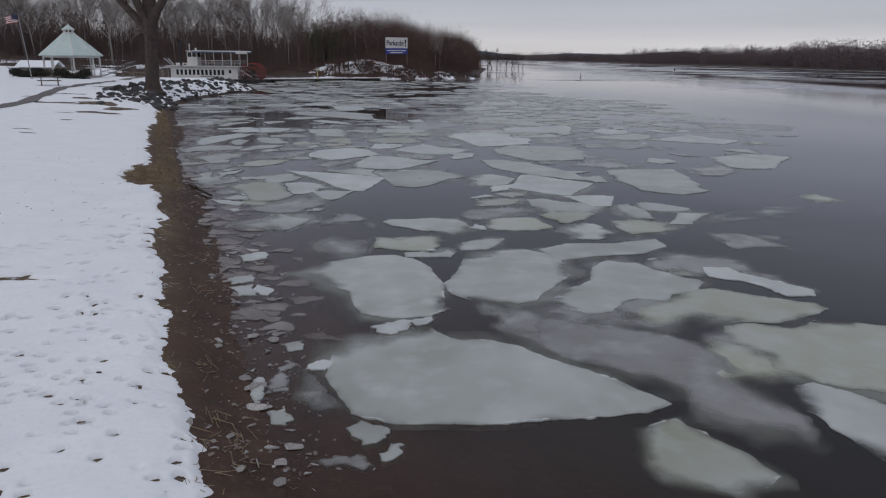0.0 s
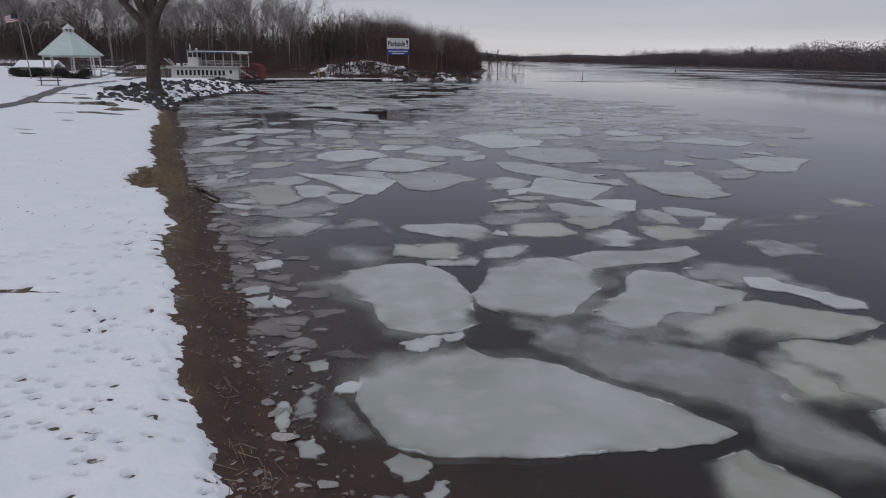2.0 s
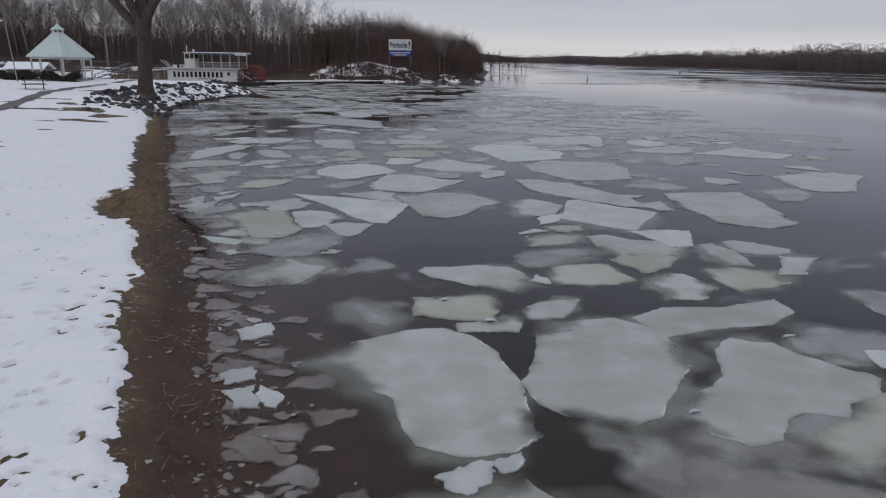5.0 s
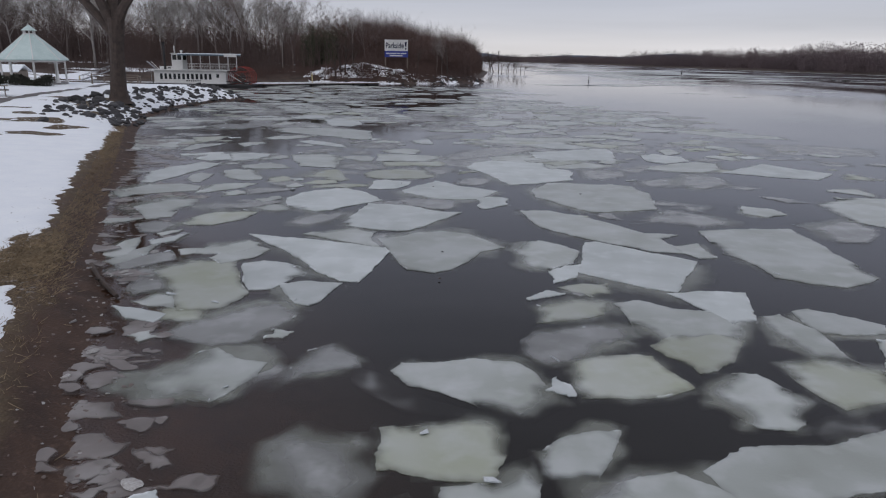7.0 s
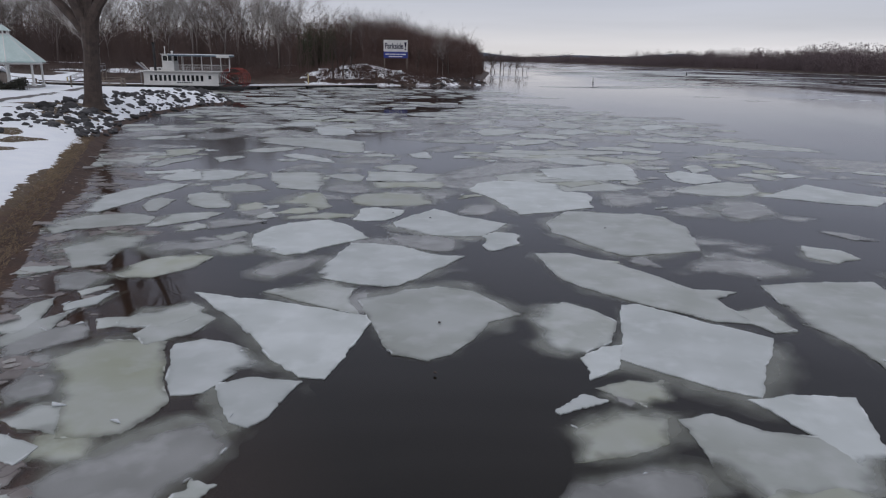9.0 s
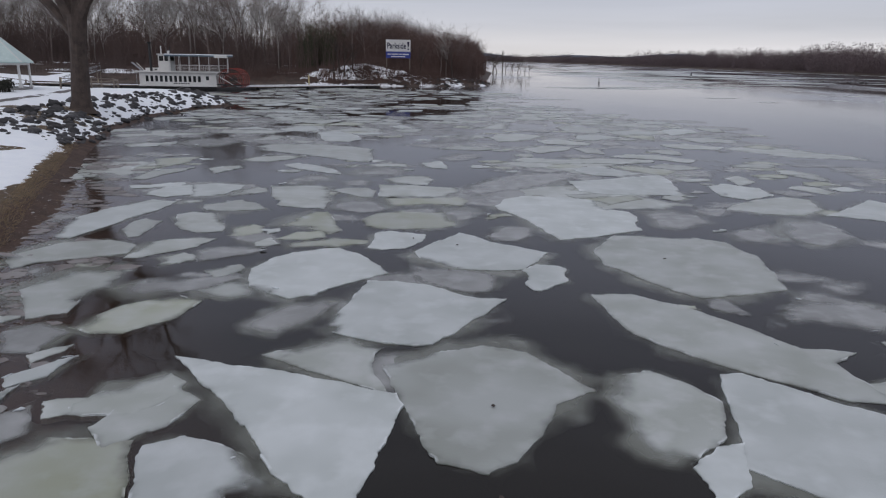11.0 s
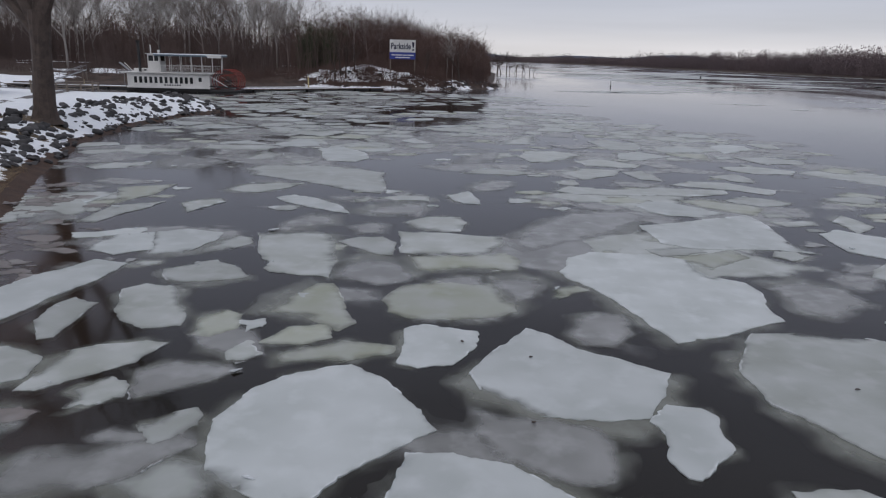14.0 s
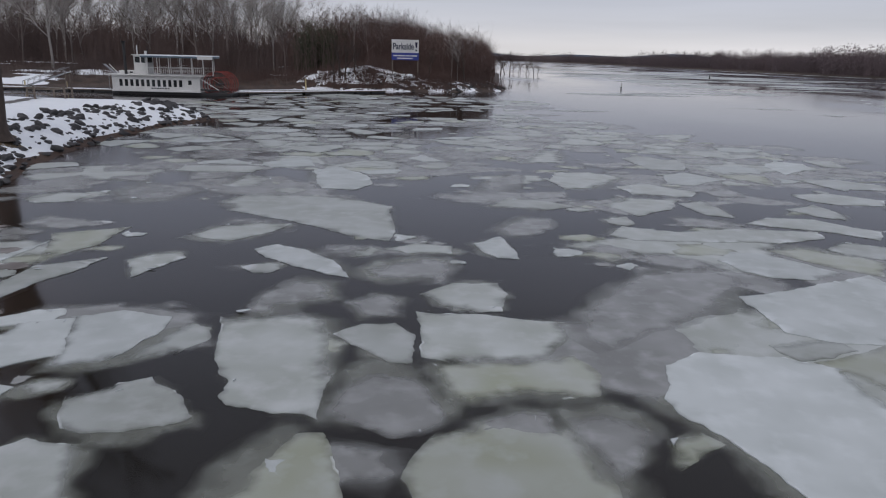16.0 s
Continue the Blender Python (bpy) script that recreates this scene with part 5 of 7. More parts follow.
floe(-19.6, 55.0, 1, [(-1.16, -0.29, 1), (-0.57, 0.95, 1), (1.02, 0.97), (0.94, -0.51), (-0.27, -1.01)], 0.5)
floe(-1.3, 56.5, 1, [(-1.79, -0.69, 1), (-0.81, 1.15), (0.55, 0.78), (1.79, -0.15), (0.36, -1.10, 1)], 0.5)
floe(-16.4, 56.6, 2, [(-1.87, -0.34, 1), (-1.51, 2.38, 1), (0.89, 1.40), (1.94, 0.53, 1), (1.19, -1.57, 1), (-0.50, -2.16, 1)], 0.7)
floe(5.7, 56.6, 1, [(-0.89, 0.96, 1), (0.27, 1.72), (0.56, -0.13), (0.52, -1.43), (-0.41, -1.08)], 0.4)
floe(10.0, 56.6, 1, [(-1.07, 0.48), (0.58, 1.61), (0.77, -0.29), (0.46, -1.31), (-0.50, -0.67)], 0.5)
floe(3.2, 57.0, 1, [(-1.70, 0.05, 1), (-0.51, 1.41, 1), (1.78, 1.17), (1.05, -0.62), (-0.61, -2.07)], 0.4)
floe(12.2, 59.4, 1, [(-1.62, 0.90), (0.20, 1.60), (2.14, 0.22), (1.40, -1.07), (-0.62, -1.03), (-1.45, -0.33)], 0.5)
floe(-13.7, 59.6, 1, [(-1.13, -0.80, 1), (-0.64, 2.38, 1), (1.09, 1.07, 1), (1.19, -1.10, 1), (-0.35, -1.62, 1)], 0.6)
floe(4.6, 60.3, 1, [(-1.60, 0.83), (-0.07, 1.83), (1.74, -0.02), (1.07, -1.42, 1), (-1.27, -1.16, 1)], 0.4)
floe(-9.7, 61.2, 0, [(-1.81, 2.19), (-0.74, 3.32), (1.05, 0.99), (1.63, -1.24), (1.11, -2.71), (-0.39, -2.56), (-1.14, -0.22)], 0.3)
floe(-2.3, 61.2, 2, [(-1.69, -2.60, 1), (-0.93, 0.66, 1), (0.54, 3.12, 1), (1.34, 2.39), (1.10, -0.78, 1), (-0.26, -3.01, 1)], 0.8)
floe(1.6, 62.8, 1, [(-1.60, -0.68), (-1.03, 1.95), (0.75, 2.28), (2.46, 0.85, 1), (0.60, -1.81, 1), (-1.08, -2.79)], 0.5)
floe(14.7, 63.5, 1, [(-1.90, 1.19), (0.25, 1.58), (1.79, -0.09), (1.05, -1.40), (-1.21, -1.34)], 0.4)
floe(7.1, 63.9, 0, [(-0.90, 0.99), (0.44, 2.14), (1.93, 0.13), (-0.20, -1.82), (-1.46, -1.58)], 0.3)
floe(6.8, 69.2, 1, [(-1.50, 1.71), (-0.14, 3.23), (1.85, 0.09), (0.91, -2.55), (-0.87, -2.50)], 0.5)
floe(14.3, 69.2, 0, [(-1.45, -0.16), (0.26, 2.41), (1.52, 1.51), (1.13, -0.70), (-1.46, -3.10)], 0.4)
floe(0.8, 70.8, 1, [(-2.25, -3.51, 1), (-0.27, 2.99, 1), (1.58, 3.40, 1), (1.07, -2.85, 1)], 0.7)
floe(17.3, 70.9, 1, [(-0.90, 1.09), (0.97, 1.46), (0.55, -1.32), (-0.74, -1.35)], 0.4)


def inside(poly, x, y):
    hit = False
    for (ax, ay), (bx, by) in zip(poly, poly[1:] + poly[:1]):
        if (ay > y) != (by > y) and x < (bx - ax) * (y - ay) / (by - ay) + ax:
            hit = not hit
    return hit


def taken(x, y):
    return any(abs(x - fx) < s + 0.2 and abs(y - fy) < s + 0.2 and inside(poly, x, y) for fx, fy, s, poly in FLOES)


def field_edge(y):
    """Where the pack gives way to open water, out in the river."""
    return np.interp(y, [5, 17, 22, 32, 40, 70, 85, 105, 135], [5.5, 8.2, 10.5, 14.5, 16.5, 18.5, 9.5, 3, -4])


def shore_x(y):
    return np.interp(y, [7.7, 12.9, 23.5, 38.6, 50.5, 62, 76, 88, 89, 118], [-1.3, -3.5, -8.3, -15, -20.5, -25, -27, -27, -45, -34])


def cell(px, py, others):
    """The piece of the sheet that lies nearest to (px, py): a polygon about it."""
    poly = [(px - 4, py - 4), (px + 4, py - 4), (px + 4, py + 4), (px - 4, py + 4)]
    for ox, oy in others:
        mx, my, nx_, ny_ = (px + ox) / 2, (py + oy) / 2, ox - px, oy - py
        out = []
        for a, b in zip(poly, poly[1:] + poly[:1]):
            da, db = (a[0] - mx) * nx_ + (a[1] - my) * ny_, (b[0] - mx) * nx_ + (b[1] - my) * ny_
            if da <= 0:
                out.append(a)
            if da * db < 0:
                t = da / (da - db)
                out.append((a[0] + t * (b[0] - a[0]), a[1] + t * (b[1] - a[1])))
        poly = out
        if len(poly) < 3:
            return None
    return poly


POOLS = [
    [(-13.5, 44.1), (-10.1, 44.4), (-10.9, 46.8), (-13.5, 47.6), (-14.4, 45.7)],
    [(-3.3, 14.8), (-1.6, 13.8), (-0.7, 11.2), (-0.4, 10.1), (-1.8, 10.9)],
    [(-3.3, 22.7), (0.9, 24.1), (1.3, 19.8), (-1.8, 19.2)],
    [(0.4, 8.3), (3.0, 8.6), (2.6, 6.9), (0.5, 6.8)],
    [(-5.3, 16.8), (-3.3, 17.8), (-2.6, 15.3), (-2.8, 14.8), (-3.4, 14.7), (-4.7, 16.0)],
    [(-3.7, 22.6), (-2.1, 24.7), (0.7, 25.0), (0.6, 20.1), (-1.6, 19.7), (-3.2, 20.5)],
    [(-2.8, 23.0), (-1.4, 24.0), (0.1, 25.4), (0.7, 24.3), (0.4, 19.7), (-1.9, 19.6)],
    [(0.9, 33.8), (1.9, 33.9), (1.5, 30.8), (2.3, 27.6), (0.4, 27.3), (-0.7, 28.9)],
    [(0.5, 35.0), (2.4, 35.7), (1.8, 33.4), (1.4, 33.0), (0.9, 34.1)],
    [(-4.1, 34.3), (-2.7, 34.5), (-2.4, 33.0), (-3.2, 32.6)],
    [(-2.3, 48.6), (0.6, 50.2), (-1.2, 45.0), (-2.7, 44.4)],
    [(-16.6, 53.4), (-14.9, 55.8), (-10.5, 48.8), (-9.8, 45.7), (-11.6, 46.5)],
    [(-0.8, 38.1), (0.6, 38.9), (0.4, 37.4), (-1.1, 37.3)],
    [(-10.4, 41.0), (-8.7, 41.6), (-7.8, 39.5), (-6.8, 39.0), (-6.9, 38.1), (-8.7, 37.7)],
]


def open_water(x, y):
    return any(inside(q, x, y) for q in POOLS)


# the rest of the pack: a broken sheet whose pieces have drifted apart
pr = random.Random(11)
seeds = []
yy = 10.0
while yy < 131:
    size = 1.5 if yy < 50 else 2.4
    xx = shore_x(yy) + 0.4
    while xx < field_edge(yy) + 6:
        seeds.append((xx + pr.uniform(-0.42, 0.42) * size * 1.2, yy + pr.uniform(-0.42, 0.42) * size))
        xx += size * pr.uniform(0.7, 1.9)
    yy += size * 0.95
grid = {}
for s in seeds:
    grid.setdefault((int(s[0] // 5), int(s[1] // 5)), []).append(s)
joined = [([], [], []) for _ in range(4)]
singles = 0
manual = list(FLOES)
for sxx, syy in sorted(seeds, key=lambda s: s[1]):
    edge_x = field_edge(syy)
    if pr.random() < np.interp(sxx - edge_x, [-5, 0, 6], [0.0, 0.55, 1.0]) + 0.12 or sxx < shore_x(syy):
        continue
    if syy > 50 and float(wave(np.float64(sxx), np.float64(syy), 6.5, 41)) > 0.42:
        continue
    if open_water(sxx, syy) or taken(sxx, syy) or (syy < 44 and pr.random() < 0.8) or (syy < 60 and pr.random() < 0.3):
        continue
    near = [o for gx_ in (-1, 0, 1) for gy_ in (-1, 0, 1) for o in grid.get((int(sxx // 5) + gx_, int(syy // 5) + gy_), []) if o != (sxx, syy)]
    near.sort(key=lambda o: (o[0] - sxx) ** 2 + (o[1] - syy) ** 2)
    poly = cell(sxx, syy, near[:16])
    if not poly:
        continue
    k = pr.uniform(0.62, 0.97) if syy > 47 else pr.uniform(0.55, 0.9)
    loc = [((a - sxx) * k, (b - syy) * k) for a, b in poly]
    while k > 0.25 and any(taken(sxx + a, syy + b) for a, b in loc):
        loc = [(a * 0.75, b * 0.75) for a, b in loc]
        k *= 0.75
    span = max(math.hypot(*c) for c in loc)
    if span < 0.25:
        continue
    tone = pr.choices([0, 1, 2, 3], [0.8, 2.8, 3.2, 0.9] if syy < 70 else [0.7, 3.4, 2.4, 0.5])[0]
    if singles < 70 and syy < 75:
        floe(sxx, syy, tone, loc)
        singles += 1
    else:
        label, top, fade = KINDS[tone]
        top += pr.uniform(0, 0.012)
        v, f, rim, _ = floe_geometry(loc, top, 0.05, min(fade, 0.3 * span), pr.randrange(10 ** 6), 0.3, 0.05, 0.0, 0.7, FIRM[tone])
        jv, jf, jr = joined[tone]
        base = len(jv)
        jv += [(a + sxx, b + syy, c) for a, b, c in v]
        jf += [tuple(i + base for i in q) for q in f]
        jr += rim
# thin grey ice awash between and under the floes
under = random.Random(23)
for i in range(520):
    uy = 9 + 75 * under.random() ** 1.1
    ux = under.uniform(float(shore_x(uy)) + 0.3, float(field_edge(uy)) + 1.5)
    if open_water(ux, uy) or (uy < 16 and ux < float(shore_x(uy)) + 2.2) or (uy < 28 and i % 4) or (uy < 46 and i % 2):
        continue
    R, n = under.uniform(0.5, 1.5), under.randrange(6, 10)
    ang = sorted(under.uniform(0, 6.283) for _ in range(n))
    loc = [(R * under.uniform(0.6, 1.1) * math.cos(a) * 1.3, R * under.uniform(0.6, 1.1) * math.sin(a)) for a in ang]
    if any(open_water(ux + a, uy + b) for a, b in loc):
        loc = [(a * 0.5, b * 0.5) for a, b in loc]
    v, f, rim, _ = floe_geometry(loc, under.uniform(0.003, 0.010), 0.03, 0.5 * R, under.randrange(10 ** 6), 0.2, 0.05, 0.0, 0.4)
    jv, jf, jr = joined[2 if under.random() < 0.75 else 3]
    base = len(jv)
    jv += [(a + ux, b + uy, c) for a, b, c in v]
    jf += [tuple(i + base for i in q) for q in f]
    jr += rim
for i in range(210):
    uy = under.uniform(42, 128)
    ux = under.uniform(float(shore_x(uy)) + 1, float(field_edge(uy)) + 4)
    if open_water(ux, uy) or any(open_water(ux + k * 1.5, uy) for k in (-1, 1)) or float(wave(np.float64(ux), np.float64(uy), 6.5, 41)) > 0.3:
        continue
    R, n = under.uniform(1.5, 4.2), under.randrange(8, 13)
    ang = sorted(under.uniform(0, 6.283) for _ in range(n))
    loc = [(R * under.uniform(0.6, 1.1) * math.cos(a) * 1.4, R * under.uniform(0.6, 1.1) * math.sin(a)) for a in ang]
    if any(open_water(ux + a, uy + b) for a, b in loc):
        loc = [(a * 0.5, b * 0.5) for a, b in loc]
    v, f, rim, _ = floe_geometry(loc, under.uniform(0.001, 0.007), 0.03, 0.15 * R, under.randrange(10 ** 6), 0.3, 0.08, 0.0, 0.9)
    jv, jf, jr = joined[2 if under.random() < 0.6 else 1]
    base = len(jv)
    jv += [(a + ux, b + uy, c) for a, b, c in v]
    jf += [tuple(i + base for i in q) for q in f]
    jr += rim
# muddy slush and half-melted plates where the pack grounds on the mud
slush = ([], [], [])
for i in range(280):
    uy = 11.0 + 40 * under.random() ** 1.2
    ux = float(shore_x(uy)) + under.gauss(0.55, 0.75) * (0.7 + 0.02 * uy)
    z = land_at(ux, uy)
    if z > 0.16 or taken(ux, uy):
        continue
    R, n = under.uniform(0.10, 0.42) * (0.8 + 0.015 * uy), under.randrange(5, 9)
    ang = sorted(under.uniform(0, 6.283) for _ in range(n))
    loc = [(R * under.uniform(0.6, 1.1) * math.cos(a) * 1.5, R * under.uniform(0.6, 1.1) * math.sin(a)) for a in ang]
    v, f, rim, _ = floe_geometry(loc, under.uniform(0.006, 0.016), 0.03, 0.25 * R, under.randrange(10 ** 6), 0.07, 0.03, 0.0, 0.2, 0.35 if i % 2 else 0.05)
    base = len(slush[0])
    slush[0].extend((a + ux, b_ + uy, c + max(z, 0)) for a, b_, c in v)
    slush[1].extend(tuple(k + base for k in q) for q in f)
    slush[2].extend(rim)
me = mesh_of("slush_ice", slush[0], slush[1], M_SLUSH)
me.attributes.new("rim", "FLOAT", "POINT").data.foreach_set("value", slush[2])
tagged(new("slush_ice", me), "muddy brown slush and melting ice plates along the shore", "slush", kind="stuff")
for (jv, jf, jr), mat, word in zip(joined, ICE[:4], ("white", "pale grey", "dull grey", "yellowish")):
    if jv:
        me = mesh_of("drift_ice", jv, jf, mat)
        me.attributes.new("rim", "FLOAT", "POINT").data.foreach_set("value", jr)
        tagged(new("drift_ice", me), f"{word} drift ice awash among the floes and packed up-river", "drift ice", kind="stuff")


# long thin films of new ice far out, and snow-covered shelf ice along the opposite bank
films = ([], [], [])


def film(x, y, corners):
    v, f, rim, _ = floe_geometry([(*c, 1) for c in corners], 0.014, 0.03, 1.0, len(films[0]), 0.05 * y / 4, 0.06 * y / 60, 0.0, 2.5, 0.0, 0.25 * min(abs(corners[0][0]), abs(corners[1][1])))
    base = len(films[0])
    films[0].extend((a + x, b_ + y, c) for a, b_, c in v)
    films[1].extend(tuple(k + base for k in q) for q in f)
    films[2].extend(rim)


for i in range(86):
    fy = 150 + 330 * pr.random() ** 1.3 if i < 40 else pr.uniform(95, 330)
    if i < 40:
        fx, w, d = pr.uniform(0.08 * fy, 0.40 * fy), pr.uniform(4, 13) * fy / 150, pr.uniform(3, 10) * fy / 200
    else:
        fx = pr.uniform(5, 30 + fy * 0.6) if i % 3 else pr.uniform(35, 60 + 0.5 * fy)
        w, d = pr.uniform(2, 7) * fy / 90, pr.uniform(0.8, 2.2) * fy / 130
    film(fx, fy, [(-w, -d * 0.2), (-w * 0.3, -d), (w * 0.5, -d * 0.8), (w, 0.1 * d), (w * 0.4, d), (-w * 0.5, 0.7 * d)])
me = mesh_of("new_ice_film", films[0], films[1], ICE[1])
me.attributes.new("rim", "FLOAT", "POINT").data.foreach_set("value", films[2])
tagged(new("new_ice_film", me), "long thin grey films of new ice out on the river", "thin ice", kind="stuff")
for i in range(14):
    fy = 385 + i * 24 + pr.uniform(-6, 6)
    fx, w, d = float(np.interp(fy, [380, 600, 1000], [219, 203, 206])) - pr.uniform(1, 6), pr.uniform(2, 5), pr.uniform(8, 20)
    floe(fx, fy, 0, [(-w, -d * 0.4), (0, -d), (w, -d * 0.5), (w, d * 0.7), (-0.2 * w, d), (-w, d * 0.5)])


def lump_mesh(name, mat, seed, flat=0.6, div=2, jag=0.25):
    r = random.Random(seed)
    bm = bmesh.new()
    bmesh.ops.create_icosphere(bm, subdivisions=div, radius=0.5)
    cuts = [(Vector((r.gauss(0, 1), r.gauss(0, 1), r.gauss(0, 1))).normalized(), r.uniform(0.26, 0.42)) for _ in range(9)]
    for v in bm.verts:
        for nrm, d in cuts:
            over = v.co.dot(nrm) - d
            if over > 0:
                v.co -= nrm * over
        v.co *= 1 + jag * 0.3 * (r.random() - 0.5)
        v.co.z *= flat
    me = bpy.data.meshes.new(name)
    bm.to_mesh(me)
    bm.free()
    me.materials.append(mat)
    return me


CRUMBS = [lump_mesh("ice_chunk", M_CRUMB, 40 + i, 0.5, 2, 0.5) for i in range(9)]
def slab_mesh(seed, mat=M_CHIP):
    """A broken sliver of sheet ice, tilted where it was pushed up."""
    r = random.Random(seed)
    n = r.randrange(3, 6)
    ang = sorted(r.uniform(0, 6.283) for _ in range(n))
    low = [(0.5 * r.uniform(0.5, 1.2) * math.cos(a), 0.5 * r.uniform(0.5, 1.2) * math.sin(a)) for a in ang]
    v = [(x, y, 0.0) for x, y in low] + [(x * 0.93, y * 0.93, 0.28) for x, y in low]
    return mesh_of("ice_chunk", v, [tuple(range(n))[::-1], tuple(range(n, 2 * n))] + [(i, (i + 1) % n, n + (i + 1) % n, n + i) for i in range(n)], mat)


CHIPS = [slab_mesh(60 + i) for i in range(8)]
PLATES = [slab_mesh(80 + i, M_CRUMB) for i in range(10)]
for i in range(225):
    t = pr.random() ** 1.8
    cy = 7.0 + 34 * t
    cx = float(shore_x(cy)) + pr.gauss(0.15, 0.42)
    s = pr.choice([0.05, 0.06, 0.08, 0.1, 0.13, 0.2]) * pr.uniform(0.7, 1.1)
    flat = i % 3 > 0
    ob = tagged(new("ice_chunk", PLATES[i % 10] if flat else CRUMBS[i % 9]), "thin broken ice plate stranded on the mud" if flat else "small broken ice chunk washed against the mud", "ice chunk", "ice chunks along the shore")
    ob.matrix_world = pose(cx, cy, max(land_at(cx, cy), 0.0) + (0.005 if flat else 0.1 * s), pr.uniform(-5, 5), pr.uniform(-5, 5), pr.uniform(0, 360)) @ Matrix.Diagonal((s * pr.uniform(1.0, 1.9), s, s * (0.45 if flat else 0.55), 1))
picked = [f for f in manual if f[2] > 0.6]
for i in range(64):
    fx, fy, sp, poly = pr.choice(picked)
    a, b = pr.choice(poly)
    k = pr.uniform(0.6, 0.98)
    s = pr.uniform(0.05, 0.22)
    ob = tagged(new("ice_chunk", CHIPS[i % 8]), "white ice chip lying on a floe", "ice chunk", "ice chips on the floes")
    ob.matrix_world = pose(fx + (a - fx) * k, fy + (b - fy) * k, 0.035, pr.uniform(-14, 14), pr.uniform(-14, 14), pr.uniform(0, 360)) @ Matrix.Diagonal((s * 1.6, s, s * 0.4, 1))

grit = ([], [])
for i in range(900):
    cy = 7.0 + 36 * pr.random() ** 1.6
    cx = float(shore_x(cy)) + pr.gauss(0.1, 0.4)
    s = pr.uniform(0.02, 0.055) * (1 + cy / 40)
    src = CRUMBS[i % 9] if i % 2 else PLATES[i % 10]
    place = pose(cx, cy, max(land_at(cx, cy), 0.0) + 0.1 * s, 0, 0, pr.uniform(0, 360)) @ Matrix.Diagonal((s * pr.uniform(1.0, 2.0), s, s * 0.5, 1))
    base = len(grit[0])
    grit[0].extend(place @ v.co for v in src.vertices)
    grit[1].extend(tuple(base + k for k in f.vertices) for f in src.polygons)
tagged(new("ice_crumbs", mesh_of("ice_crumbs", *grit, M_GRIT)), "crumbs of broken ice strewn along the muddy waterline", "ice crumbs", kind="stuff")

LEAFLET = lump_mesh("leaf_litter", M_BARK, 91, 0.35, 2, 0.9)
for x, y in ((-0.84, 25.85), (-0.81, 23.64), (-1.54, 34.91), (-1.69, 32.55), (3.86, 34.08), (-2.8, 35.5)):
    ob = tagged(new("leaf_litter", LEAFLET), "small dark clump of wet leaf litter on a floe", "leaf litter", "leaf litter on the floes")
    ob.matrix_world = pose(x, y, 0.05, 0, 0, 90 * x) @ Matrix.Diagonal((0.10, 0.06, 0.06, 1))
# low line of ice lumps far out, coloured dark for an ice edge's shaded side
jam = ([], [])
for i in range(240):
    t = pr.random()
    jx, jy = float(np.interp(t, [0, 0.6, 0.85, 1], [80, 105, 114, 126])) + pr.gauss(0, 0.8), float(np.interp(t, [0, 0.6, 0.85, 1], [276, 273, 254, 225])) + pr.gauss(0, 2.0)
    s = pr.uniform(0.3, 1.0) * (0.6 + 0.8 * t)
    place = pose(jx, jy, 0.1 * s, 0, 0, pr.uniform(0, 360)) @ Matrix.Diagonal((s * 2.4, s, s * 0.8, 1))
    src = CRUMBS[i % 9]
    base = len(jam[0])
    jam[0].extend(place @ v.co for v in src.vertices)
    jam[1].extend(tuple(base + k for k in f.vertices) for f in src.polygons)
tagged(new("ice_jam", mesh_of("ice_jam", *jam, M_JAM_SHADE)), "low line of jammed ice in the channel, coloured dark for its shaded side", "ice jam", kind="stuff")

# ---- shore litter: driftwood and flattened reeds ----
dw = bmesh.new()
for a, b, w in (((-8.75, 23.9, 0.06), (-7.9, 22.7, 0.12), 0.07), ((-7.9, 22.7, 0.12), (-7.15, 21.9, 0.06), 0.06), ((-7.95, 22.75, 0.1), (-7.8, 22.3, 0.28), 0.03)):
    beam(dw, a, b, w, 7, w * 0.7)
tagged(part("driftwood_log", dw, M_BARK), "dark wet driftwood branch at the waterline", "driftwood")
p0, p1 = [], []
for i in range(250):
    cy = 5.5 + 40 * pr.random() ** 1.6
    cx = float(shore_x(cy)) - pr.uniform(0.0, 1.4)
    cl = pr.random() < 0.35
    if cl:
        k = pr.choice([(-1.75, 7.9), (-1.6, 7.2), (-1.5, 6.5), (-2.6, 9.3), (-3.9, 12.2), (-4.9, 14.3)])
        cx, cy = k[0] + pr.gauss(0, 0.16), k[1] + pr.gauss(0, 0.25)
    z, a, ln = land_at(cx, cy) + 0.012, pr.gauss(1.2, 1.0), pr.uniform(0.06, 0.26)
    p0.append((cx, cy, z))
    ex, ey = cx + ln * math.cos(a), cy + ln * math.sin(a)
    p1.append((ex, ey, max(land_at(ex, ey), 0) + pr.uniform(0.01, 0.06)))
v, f = sticks(p0, p1, 0.005, 0.003)
tagged(new("reed_litter", mesh_of("reed_litter", v, f, M_STRAW)), "flattened tan reeds strewn over wet mud", "reed litter", kind="stuff")
gr = np.random.default_rng(31)
cy = gr.uniform(17, 52, 6000)
cx = shore_x(cy) - gr.uniform(0.6, 1.35, 6000)
keep = (cy > 20.5) | (gr.random(6000) < 0.2)
cx, cy = cx[keep], cy[keep]
cz = land(cx, cy)[0]
p0 = np.stack([cx, cy, cz - 0.01], 1)
p1 = p0 + np.stack([gr.normal(0.05, 0.09, len(cx)), gr.normal(0, 0.09, len(cx)), gr.uniform(0.04, 0.13, len(cx))], 1)
v, f = sticks(p0, p1, 0.006)
tagged(new("dead_grass", mesh_of("dead_grass", v, f, M_STRAW)), "tufts of tan dead grass along the snow edge", "dead grass", kind="stuff")

